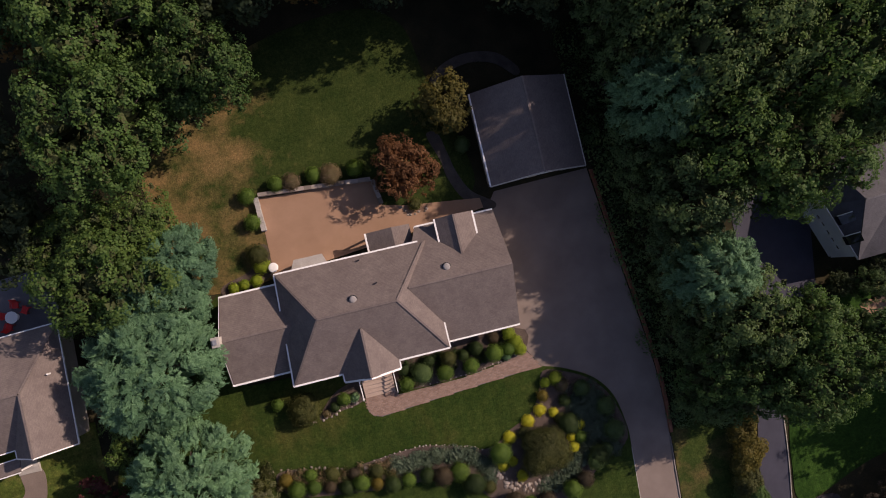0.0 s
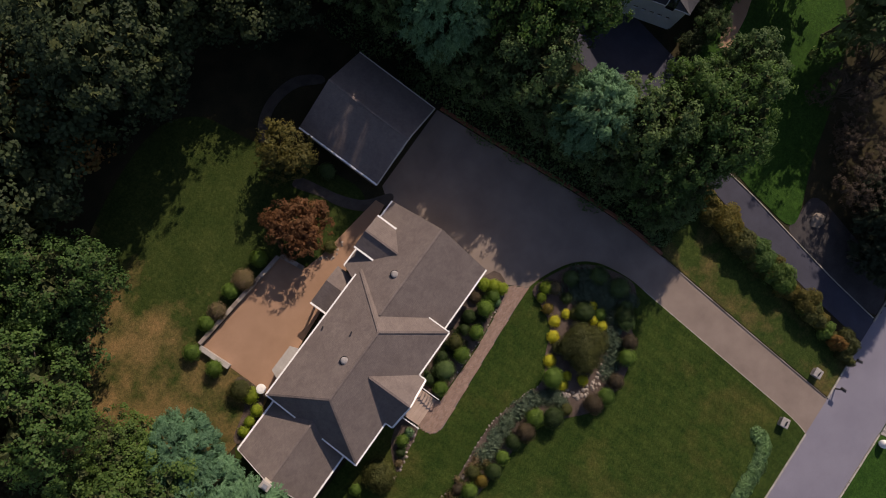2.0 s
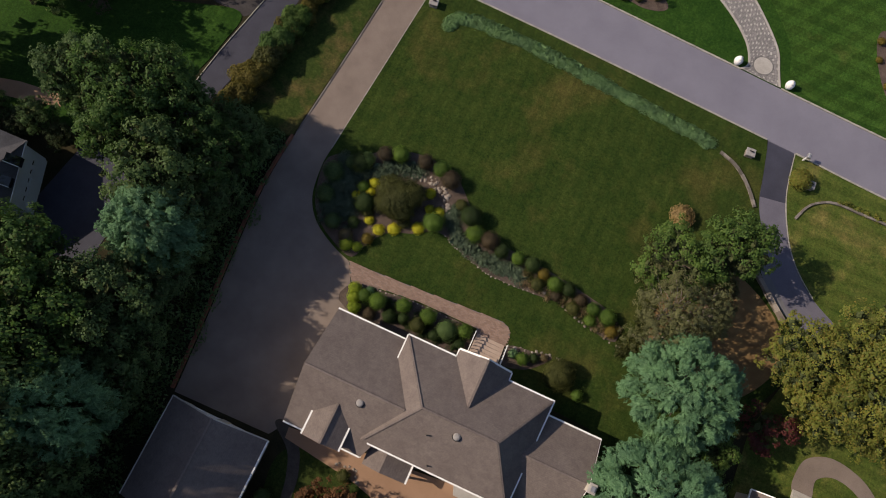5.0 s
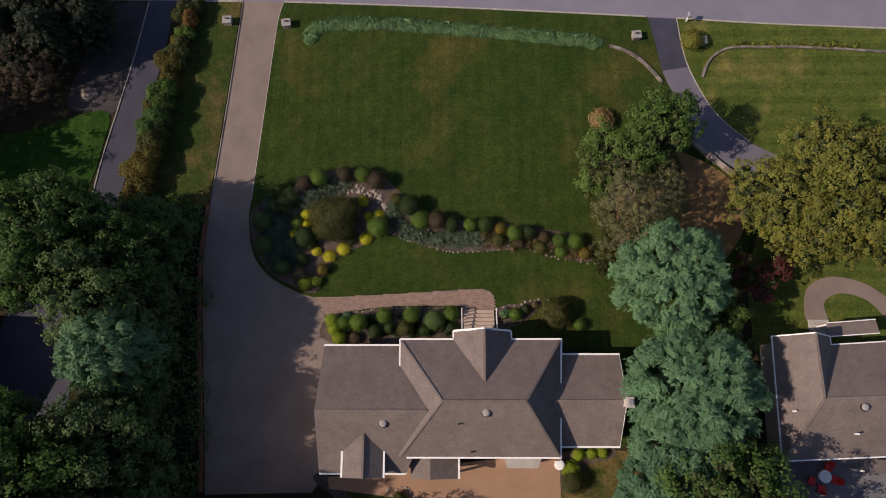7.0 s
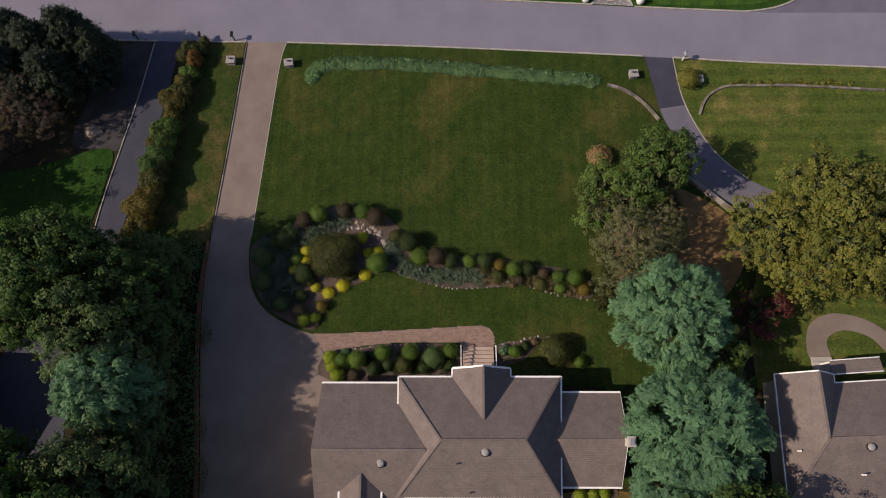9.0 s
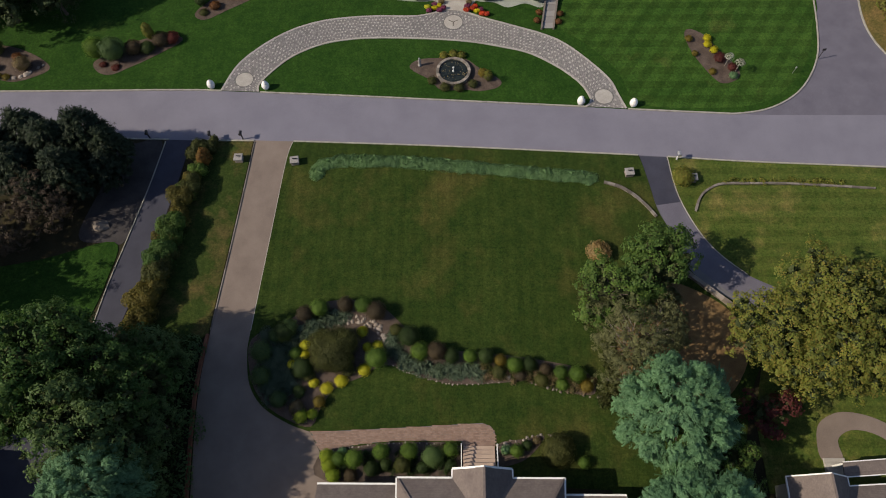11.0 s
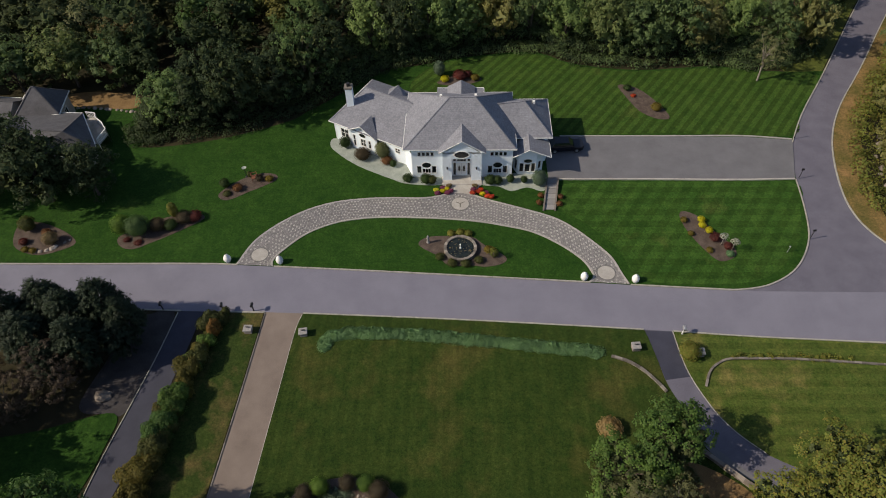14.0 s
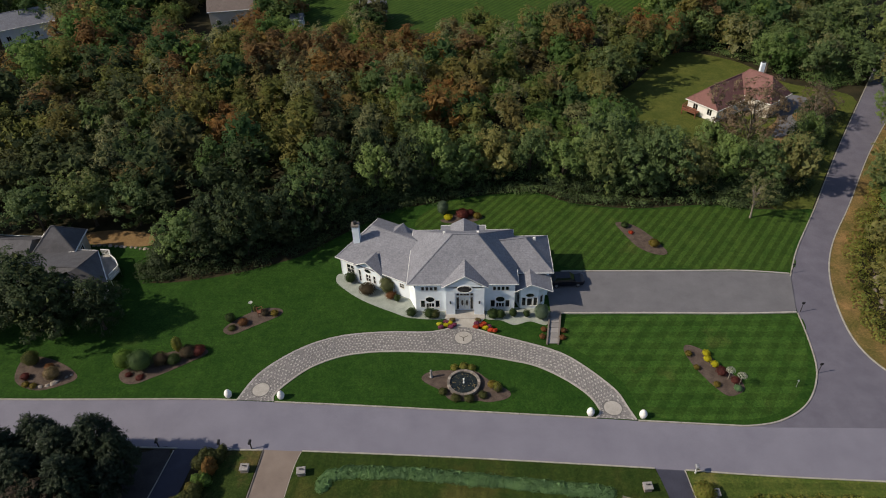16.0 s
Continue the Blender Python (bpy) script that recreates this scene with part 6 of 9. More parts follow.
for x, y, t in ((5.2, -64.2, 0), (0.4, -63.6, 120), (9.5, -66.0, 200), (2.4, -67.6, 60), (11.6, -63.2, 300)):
    plant_tree("tall_tree", "tall tree with a high crown, added to shade the rear lawn", "tree", TALL, (x, y, 0), t, 1.0, "woods behind the plot")
rng = random.Random(9)
for i in range(46):
    # woods behind the plot
    x = -34 + (i % 14) * 5.6 + rng.uniform(-1.5, 1.5)
    y = -64 - (i // 14) * 6.5 + rng.uniform(-2, 2)
    if 6 < x < 24 and y > -63:
        y -= 5
    # western trees are stretched, out of view, to shade the rest
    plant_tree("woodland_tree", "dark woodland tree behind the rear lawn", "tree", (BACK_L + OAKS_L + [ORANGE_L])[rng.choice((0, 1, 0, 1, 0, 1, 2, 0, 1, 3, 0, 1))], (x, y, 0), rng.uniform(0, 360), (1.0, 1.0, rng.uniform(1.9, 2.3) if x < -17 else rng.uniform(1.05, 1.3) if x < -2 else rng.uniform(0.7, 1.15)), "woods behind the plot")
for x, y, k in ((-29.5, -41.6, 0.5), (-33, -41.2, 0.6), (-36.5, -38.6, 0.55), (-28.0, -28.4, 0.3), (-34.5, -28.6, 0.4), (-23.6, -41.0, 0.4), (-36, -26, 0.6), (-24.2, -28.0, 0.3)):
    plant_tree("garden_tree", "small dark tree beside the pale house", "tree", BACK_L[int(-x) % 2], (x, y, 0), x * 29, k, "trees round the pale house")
# the largest ones in the west are added out of view for their shade
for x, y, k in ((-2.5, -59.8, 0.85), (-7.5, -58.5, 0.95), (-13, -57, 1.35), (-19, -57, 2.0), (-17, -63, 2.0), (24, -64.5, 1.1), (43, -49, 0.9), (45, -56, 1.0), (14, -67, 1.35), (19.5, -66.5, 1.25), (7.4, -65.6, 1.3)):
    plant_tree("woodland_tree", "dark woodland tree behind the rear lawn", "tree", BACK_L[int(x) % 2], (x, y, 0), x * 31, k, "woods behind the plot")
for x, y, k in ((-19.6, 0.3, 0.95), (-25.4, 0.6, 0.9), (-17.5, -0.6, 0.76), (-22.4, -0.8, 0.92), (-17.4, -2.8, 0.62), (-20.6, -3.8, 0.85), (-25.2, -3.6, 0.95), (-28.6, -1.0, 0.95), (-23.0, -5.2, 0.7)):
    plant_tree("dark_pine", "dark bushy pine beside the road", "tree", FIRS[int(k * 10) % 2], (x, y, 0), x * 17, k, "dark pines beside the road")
for x, y, k in ((-22.6, -6.8, 0.62), (-26, -9.5, 0.7), (-30, -5, 0.85), (-34, -12, 0.9), (-29, -13.5, 0.6), (-36, -1, 1.0)):
    plant_tree("russet_woodland_tree", "thin tree with brown autumn leaves", "tree", BROWN, (x, y, 0), x * 13, k * (1.25 if k < 0.7 else 1), "trees beside the dark pines")

# woods beyond the white house: single trees along the edge, then joined far woods
EDGE = [(-22.0, 34.6), (-18.5, 34), (-14.5, 35), (-10, 38), (-6, 41.5), (-2.5, 45), (2, 49), (7, 50.5), (12, 52), (17, 53.5), (22, 54), (27, 55), (32, 52.5), (37, 51.5), (42, 50), (47, 50), (52, 50.5), (57, 51), (62, 51.5),
        (-21, 38.5), (-15, 40.5), (-9, 44.5), (-4, 49.5), (1, 54), (9, 56.5), (19, 58.5), (29, 59), (39, 56.5), (47, 56)]
rng = random.Random(17)
kinds = [(DEEPS_L[0], "dark green broadleaf tree at the woods' edge"), (DEEPS_L[1], "dark green broadleaf tree at the woods' edge"), (OAKS_L[0], "green oak at the woods' edge"), (MAPLE_L, "mid-green maple at the woods' edge"), (OLIVE_L, "yellowing maple at the woods' edge"), (BARE, "half-bare tree at the woods' edge")]
for i, (x, y) in enumerate(EDGE):
    me, lab = kinds[rng.choice((0, 1, 0, 1, 2, 3, 3, 4, 4, 5) if x > 20 else (0, 1, 0, 1, 3, 0, 2))]
    if x < -6 and me not in DEEPS_L and i % 4:
        me, lab = DEEPS_L[i % 2], kinds[0][1]
    # left edge trees take the leaves with shade in their colour
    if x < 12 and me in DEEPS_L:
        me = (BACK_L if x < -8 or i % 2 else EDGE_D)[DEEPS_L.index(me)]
    k = rng.uniform(0.72, 0.95) * (1.35 if me is MAPLE_L else 1)
    k = (k, k, k * rng.uniform(0.85, 1.3))
    plant_tree("woodland_edge_tree", lab, "tree", me, (x + rng.uniform(-1, 1), y + rng.uniform(-0.8, 0.8), 0), rng.uniform(0, 360), k, "trees at the woods' edge")

LAWN_FAR = [(44, 80), (50, 92), (66, 108), (77, 105), (84, 92), (93, 84), (84, 71), (76, 62), (66, 58), (55, 58), (45, 62)]
MEADOW = [(8, 126), (36, 121), (62, 135), (52, 168), (-10, 172), (-32, 150), (-12, 136)]


def in_road(x, y):
    # a clear strip along the side road
    for (a, b), (c, d) in zip(SIDE_W[8:], SIDE_W[9:]):
        t = ((x - a) * (c - a) + (y - b) * (d - b)) / ((c - a) ** 2 + (d - b) ** 2)
        if -0.1 <= t <= 1.1:
            px, py = a + t * (c - a), b + t * (d - b)
            if math.hypot(x - px - 3.0, y - py + 2.0) < 6.0:
                return True
    return False


def far_woods():
    rng = np.random.default_rng(77)
    groups = {}
    spots = []
    for gx in np.arange(-135, 150, 5.9):
        for gy in np.arange(36, 215, 5.9):
            x, y = gx + rng.uniform(-2, 2), gy + rng.uniform(-2, 2)
            edge = np.interp(x, [-140, -60, -35, -25, -10, 0, 10, 30, 60, 66, 80, 140], [30, 40, 45, 41, 49, 55, 58, 60, 58, 60, 76, 175])
            if x > 66 and y < np.interp(x, [62, 80, 95, 150], [50, 74, 96, 172]) and x < 150:
                # beyond the side road on its other side
                if not (y < np.interp(x, [70, 90, 103, 150], [30, 56, 76, 140]) and y > 20):
                    continue
            elif y < edge:
                continue
            if inside((x, y), LAWN_FAR) or inside((x, y), MEADOW) or in_road(x, y) or (-58 < x < -33 and y < 46):
                continue
            if abs(x - 16) > 0.80 * math.hypot(y + 37, 58) + 6 and (int(gx + gy) % 3 or y > 150):
                continue
            if 42 < x < 74 and y < 84 or -24 < x < 64 and 113 < y < 176 and rng.uniform() > 0.12 or -104 < x < -80 and 92 < y < 130 or -54 < x < -36 and 116 < y < 146:
                continue
            spots.append((x, y))
    for x, y in spots:
        d = math.hypot(x - 16, y + 37)
        warm = math.exp(-((x + 10) / 60) ** 2) * math.exp(-((y - 96) / 30) ** 2)
        r = rng.uniform()
        if r < 0.75 * warm:
            m = "orange" if rng.uniform() < 0.46 else "olive"
        elif r < 0.75 * warm + 0.11:
            m = "grey"
        else:
            # the left part takes mostly the copy with shade in its colour
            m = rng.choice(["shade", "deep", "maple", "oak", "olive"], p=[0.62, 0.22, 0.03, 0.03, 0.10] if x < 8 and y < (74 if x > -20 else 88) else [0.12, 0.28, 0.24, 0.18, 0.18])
        rad = rng.uniform(3.0, 5.0)
        h = rng.uniform(7.0, 13.5) * (0.55 if 98 < y < 150 and -62 < x < 12 or 28 < x < 48 and 60 < y < 96 else 1.0)
        n = int(np.clip(1300 * (105 / d), 420, 1400) * (1.2 if m == "grey" else 1))
        leaf = 0.36 * max(0.9, d / 120)
        p, e, c, cr = crown_sprays(rng, rad, h, 0.6, n, 18, leaf, 0.5, plume=(0.85, 0.85, 1.35), clump=(0.24, 0.4), k=11)
        tint = rng.uniform()
        groups.setdefault(m, []).append((p + np.array([x, y, 0]), e, np.full(len(p), leaf), c + np.array([x, y, 0]), cr[:, None] * np.array([0.86, 0.86, 0.8]), np.full(len(p), tint), np.full(len(c), tint)))
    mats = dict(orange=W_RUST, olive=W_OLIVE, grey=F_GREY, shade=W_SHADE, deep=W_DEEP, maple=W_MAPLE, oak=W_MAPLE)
    words = dict(orange="orange and rust autumn woods far behind the white house", olive="yellowing olive woods far behind the white house", grey="thin grey half-bare trees among the far woods", shade="dark woods far behind the white house, shade put into the leaf colour", deep="dark green woods far behind the white house",
                 maple="mid-green woods far behind the white house", oak="bright green woods far behind the white house")
    for m, rows in groups.items():
        p, e, s, cc, cr, t0, t1 = (np.concatenate([r[i] for r in rows]) for i in range(7))
        nrm = e * 0.8 + rng.normal(size=e.shape) * 0.1
        nrm[:, 2] += 0.6
        size = s * rng.uniform(0.6, 1.3, len(p))
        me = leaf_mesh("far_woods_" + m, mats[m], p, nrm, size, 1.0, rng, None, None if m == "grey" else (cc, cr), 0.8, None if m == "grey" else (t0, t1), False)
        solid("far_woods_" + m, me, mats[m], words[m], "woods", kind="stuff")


far_woods()


# ---- neighbouring houses ----
def placed(cx, cy, turn):
    c, s = math.cos(radians(turn)), math.sin(radians(turn))
    return lambda u, v, z=0.0: (cx + u * c - v * s, cy + u * s + v * c, z)


def gable_house(name, label, cx, cy, turn, L, W, he, hr, wall_mat, roof_mat, windows=3, over=0.35, house=None, hip=0.0):
    """A simple house: four walls with windows, gabled or hipped roof along its length."""
    T = placed(cx, cy, turn)
    house = house or thing(name, label, "house", (cx, cy, 0))
    a, b, o = L / 2, W / 2, over
    corners = [T(-a, -b)[:2], T(a, -b)[:2], T(a, b)[:2], T(-a, b)[:2]]
    for i in range(4):
        p, q = corners[i], corners[(i + 1) % 4]
        l = (L if i % 2 == 0 else W) - 0.225
        p = (q[0] + (p[0] - q[0]) * l / (l + 0.225), q[1] + (p[1] - q[1]) * l / (l + 0.225))
        n = windows if i % 2 == 0 else max(1, windows - 1)
        ws = [(l * (k + 0.5) / n - 0.5, l * (k + 0.5) / n + 0.5, 1.0, min(2.2, he - 0.3)) for k in range(n)] if windows else []
        wall_run(house, p, q, 0, he, wall_mat, ws)
        for w in ws:
            window(house, p, q, *w, cols=2)
    r0, r1 = T(-a - o + hip, 0, hr), T(a + o - hip, 0, hr)
    A, B, C, D2 = T(-a - o, -b - o, he - 0.1), T(a + o, -b - o, he - 0.1), T(a + o, b + o, he - 0.1), T(-a - o, b + o, he - 0.1)
    polys = [[A, B, r1, r0], [C, D2, r0, r1]]
    if hip:
        polys += [[B, C, r1], [D2, A, r0]]
    else:
        for s in (-1, 1):
            wpart("gable_wall", Shape().add([T(s * a, -b, he - 0.05), T(s * a, b, he - 0.05), T(s * a, 0, hr - 0.25), T(s * (a - 0.2), -b, he - 0.05), T(s * (a - 0.2), b, he - 0.05), T(s * (a - 0.2), 0, hr - 0.25)],
                                            [(0, 1, 2), (5, 4, 3), (0, 3, 4, 1), (1, 4, 5, 2), (2, 5, 3, 0)]), wall_mat, house)
    roof(house, polys, roof_mat)
    caps(house, [(r0, r1)] + ([(A, r0), (D2, r0), (B, r1), (C, r1)] if hip else []), roof_mat)
    fascia(house, [(A, B), (C, D2)] + ([(B, C), (D2, A)] if hip else []), 0.12, 0.16)
    return house


# house beside the pines
nb = thing("neighbour_house", "low house with brown-grey shingle roof, pines at one end", "house", (47, -36, 0))
NE, NR = 3.0, 5.4
roof(nb, [[(46.9, -31.65, NE), (58, -31.0, NE), (58, -35.5, NR), (44.5, -36.0, NR)], [(58, -40.0, NE), (41.85, -40.7, NE), (44.5, -36.0, NR), (58, -35.5, NR)],
          [(41.85, -40.7, NE), (42.2, -31.0, NE), (44.5, -31.0, NR), (44.5, -36.0, NR)], [(44.5, -31.0, NR), (46.9, -31.0, NE), (46.9, -31.65, NE), (44.5, -36.0, NR)]], M_SHINGLE)
caps(nb, [((44.5, -31.0, NR), (44.5, -36.0, NR)), ((44.5, -36.0, NR), (58, -35.5, NR)), ((41.95, -40.6, NE + 0.05), (44.5, -36.0, NR))], M_SHINGLE)
fascia(nb, [((42.2, -31.0, NE), (41.85, -40.7, NE)), ((41.85, -40.7, NE), (58, -40.0, NE)), ((46.9, -31.0, NE), (46.9, -31.65, NE)), ((46.9, -31.65, NE), (58, -31.0, NE)), ((42.2, -30.97, NE), (44.5, -30.97, NR)), ((44.5, -30.97, NR), (46.9, -30.97, NE))], 0.1, 0.16)
for p, q in (((46.5, -31.4), (42.5, -31.4)), ((42.5, -31.4), (42.2, -40.3)), ((42.2, -40.3), (57.6, -39.7)), ((57.6, -32.0), (46.5, -32.0))):
    wall_run(nb, p, q, 0, 2.95, M_BLUE if p[1] < -40 else M_BEIGE)
wpart("gable_wall", Shape().add([(42.5, -31.4, 2.9), (46.6, -31.4, 2.9), (44.5, -31.4, 5.2), (42.5, -31.6, 2.9), (46.6, -31.6, 2.9), (44.5, -31.6, 5.2)], [(2, 1, 0), (3, 4, 5), (0, 1, 4, 3), (1, 2, 5, 4), (2, 0, 3, 5)]), M_BEIGE, nb)
roof(nb, [[(47.0, -30.9, 2.5), (51.3, -30.6, 2.5), (51.2, -29.5, 2.4), (47.2, -29.8, 2.4)]], M_SHINGLE, name="porch_roof")
fascia(nb, [((47.0, -30.95, 2.52), (51.3, -30.65, 2.52)), ((47.2, -29.8, 2.42), (51.2, -29.5, 2.42))], 0.08, 0.12)
for x in (47.4, 49.2, 51.0):
    wpart("porch_post", Shape().box(x - 0.07, -29.95, 0, x + 0.07, -29.81, 2.32), M_WHITE, nb)
roof_vent(nb, 47.6, -36.6, 5.05, 0.28)
for x, y, z in ((42.8, -36.9, 3.75), (47.2, -38.6, 4.05)):
    wpart("vent_pipe", Shape().tube([(x, y, z), (x, y, z + 0.5)], [0.07, 0.07], 10), M_WHITE, nb)
pergola = wpart("porch", Shape().box(48.5, -41.6, 2.3, 51.5, -40.6, 2.4), M_SHINGLE, nb, "small rear porch with white posts and blue boards")
for x in (48.6, 50.1):
    wpart("post", Shape().box(x, -41.55, 0, x + 0.14, -41.41, 2.3), M_WHITE, pergola)
    wpart("brace", Shape().bar((x + 0.1, -41.5, 2.3), (x + 0.9, -41.5, 1.4), 0.1, 0.1), M_WHITE, pergola)
sheet("neighbour_patio", [(42.5, -40.6), (52, -40.2), (52, -45.0), (43.5, -45.5)], 0.08, M_PAD, "shaded grey paved patio behind the neighbour's house", "patio")
table = thing("garden_table", "round white garden table among red chairs", "table", (46.2, -42.0, 0.08), group="")
part("tabletop", Shape().lathe(0, 0, [(0.48, 0.70), (0.5, 0.72), (0.5, 0.75), (0.02, 0.76)], 28), M_WHITE, table)
part("pedestal", Shape().lathe(0, 0, [(0.28, 0.0), (0.26, 0.05), (0.06, 0.1), (0.05, 0.7)], 16), M_WHITE, table)
chair = thing("garden_chair", "bright red plastic garden chair", "chair", (45.2, -42.4, 0.08), 60, "red chairs round the table")
part("seat", Shape().soft_box(-0.27, -0.27, 0.36, 0.27, 0.27, 0.42, 0.02), M_RED, chair)
part("backrest", Shape().add([(-0.27, 0.22, 0.4), (0.27, 0.22, 0.4), (0.24, 0.42, 0.95), (-0.24, 0.42, 0.95), (-0.27, 0.27, 0.4), (0.27, 0.27, 0.4), (0.24, 0.47, 0.95), (-0.24, 0.47, 0.95)], [(0, 1, 2, 3), (7, 6, 5, 4), (0, 4, 5, 1), (1, 5, 6, 2), (2, 6, 7, 3), (3, 7, 4, 0)]), M_RED, chair)
for x in (-0.24, 0.24):
    for y in (-0.24, 0.24):
        part("leg", Shape().box(x - 0.03, y - 0.03, 0, x + 0.03, y + 0.03, 0.36), M_RED, chair)
    part("armrest", Shape().box(x * 1.1 - 0.04, -0.25, 0.58, x * 1.1 + 0.04, 0.3, 0.62), M_RED, chair)
for x, y, t in ((46.7, -41.3, -30), (47.1, -42.3, -110), (45.9, -42.95, 170)):
    copy_thing(chair, pose(x, y, 0.08, 0, 0, t))
# curved entry path of that house
sheet("entry_path", curve([(46.9, -29.4), (46.7, -28.0), (47.3, -26.3), (49.4, -25.4), (52.2, -26.0), (54.2, -27.5), (55.5, -29.0), (54.0, -29.4), (52.2, -27.5), (50.0, -26.9), (48.5, -27.7), (48.5, -29.4)], True), 0.10, M_DRIVE, "curved pale concrete path with stone edge", "path")
st = thing("entry_steps", "broad pale steps of the neighbour's entry path", "steps", (47.7, -29.6, 0))
for k in range(3):
    wpart("step", Shape().soft_box(46.85, -30.6, 0.08 + 0.13 * k, 48.6, -29.2 - 0.4 * k, 0.21 + 0.13 * k, 0.02), M_CONC, st)

# pale house behind the trees along the driveway
pale = thing("pale_house", "pale grey house with skylights behind dense trees", "house", (-27, -34, 0))
PA, PB, PC, PD, PF = (-25.1, -35.2, 6.3), (-28.3, -35.3, 6.3), (-25.0, -30.0, 3.8), (-31.6, -30.5, 6.0), (-23.1, -35.4, 3.8)
roof(pale, [[PA, PF, PC], [PA, PB, PC], [PB, PD, PC], [PA, PB, (-29.8, -39.6, 3.8), (-24.2, -39.2, 3.8)], [PF, PA, (-24.2, -39.2, 3.8)], [PB, (-31.6, -35.4, 5.4), (-32.4, -39.8, 3.8), (-29.8, -39.6, 3.8)]], M_SHINGLE_SLATE)
roof(pale, [[(-31.8, -31.0, 6.2), (-36.5, -28.5, 4.2), (-39.5, -34.5, 4.2), (-33.8, -37.2, 6.2)], [(-31.8, -31.0, 6.2), (-33.8, -37.2, 6.2), (-31.6, -38.5, 4.6), (-29.6, -32.0, 4.6)]], M_SHINGLE_SLATE)
fascia(pale, [(PB, PD), (PF, PC), ((-36.5, -28.5, 4.2), (-31.8, -31.0, 6.2))], 0.1, 0.16)
caps(pale, [(PA, PB), (PA, PC)], M_SHINGLE_SLATE)
foot = [(-23.5, -35.4), (-25.2, -30.5), (-31.2, -30.9), (-36.0, -29.2), (-38.8, -34.2), (-31.6, -38.9), (-24.6, -38.8)]
for k in range(len(foot)):
    p, q = foot[(k + 1) % len(foot)], foot[k]
    l = math.hypot(q[0] - p[0], q[1] - p[1])
    ws = [(l * (0.12 + 0.16 * n), l * (0.12 + 0.16 * n) + 0.5, 1.6, 2.0) for n in range(5)] if k == 0 else []
    wall_run(pale, p, q, 0, 3.7, M_STUCCO, ws)
    for w in ws:
        window(pale, p, q, *w, cols=1)
wpart("gable_wall", Shape().add([PC, PD, (-31.6, -30.5, 3.6), (-25.0, -30.2, 3.6), (-31.5, -30.7, 5.8), (-31.5, -30.7, 3.6)], [(0, 1, 2), (0, 2, 3), (3, 2, 5), (1, 4, 5, 2)]), M_STUCCO, pale)
for x, y, z in ((-23.95, -33.9, 4.85), (-24.45, -32.0, 4.5)):
    sky_l = wpart("skylight", Shape().add([(x - 0.38, y - 0.45, z + 0.52), (x + 0.42, y - 0.3, z - 0.36), (x + 0.2, y + 0.5, z - 0.36), (x - 0.55, y + 0.3, z + 0.52), (x - 0.38, y - 0.45, z), (x + 0.42, y - 0.3, z - 0.8), (x + 0.2, y + 0.5, z - 0.8), (x - 0.55, y + 0.3, z)],
                                          [(0, 1, 2, 3), (0, 4, 5, 1), (1, 5, 6, 2), (2, 6, 7, 3), (3, 7, 4, 0)]), M_GLASS, pale, "dark roof window with pale frame")
    wpart("frame", Shape().bar((x - 0.4, y - 0.5, z + 0.56), (x + 0.44, y - 0.35, z - 0.32), 0.07, 0.1), M_WHITE, sky_l)
sheet("brick_terrace", [(-26.8, -25.3), (-29.3, -26.0), (-34.0, -26.9), (-34.6, -25.5), (-31.5, -24.7), (-27.2, -24.2)], 0.09, M_PATIO, "small tan terrace beside the pale house", "terrace")
# house beyond the crossing trees, with deck and boulder row
grey_house = thing("grey_house", "grey-roofed house with a white deck at the woods' edge", "house", (-37, 28, 0))
GA, GB, GC, GD, GR, GW = (-34.5, 33.0, 2.9), (-30.0, 25.9, 2.9), (-41.5, 21.0, 2.9), (-42.6, 33.4, 2.9), (-33.6, 26.4, 5.2), (-41.9, 27.0, 5.2)
roof(grey_house, [[GA, GD, GW, GR], [GB, GA, GR], [GC, GB, GR, GW], [GD, GC, GW]], M_SHINGLE_SLATE)
caps(grey_house, [(GA, GR), (GB, GR), (GR, GW), (GC, GW)], M_SHINGLE_SLATE)
fascia(grey_house, [(GA, GB), (GD, GA), (GB, GC)], 0.1, 0.16)
foot = [(-34.8, 32.5), (-30.5, 26.0), (-41.2, 21.5), (-42.2, 33.0)]
for k in range(4):
    p, q = foot[k], foot[(k + 1) % 4]
    l = math.hypot(q[0] - p[0], q[1] - p[1])
    ws = [(l * (n + 0.5) / 3 - 0.5, l * (n + 0.5) / 3 + 0.5, 1.0, 2.2) for n in range(3)]
    wall_run(grey_house, q, p, 0, 2.85, M_BEIGE, ws)
    for w in ws:
        window(grey_house, q, p, *w, cols=2)
gable_house("grey_house_wing", "wing of the grey-roofed house", -40.6, 34.6, 8, 5.2, 4.6, 3.3, 6.0, M_BEIGE, M_SHINGLE_SLATE, 2, house=grey_house, hip=2.75)
gable_house("grey_house_end", "low end of the grey-roofed house", -47.6, 33.6, -4, 8.0, 5.6, 2.9, 4.6, M_BEIGE, M_SHINGLE_SLATE, 2, house=grey_house)
deck = thing("deck", "white timber deck with railing behind the grey-roofed house", "deck", (-32.8, 31, 0))
wpart("floor", Shape().prism([(-35.4, 32.9), (-34.9, 34.2), (-33.6, 34.0), (-33.1, 33.0), (-32.0, 32.1), (-30.9, 30.6), (-31.3, 28.5), (-32.6, 28.8)], 1.1, 1.25), M_CONC, deck)
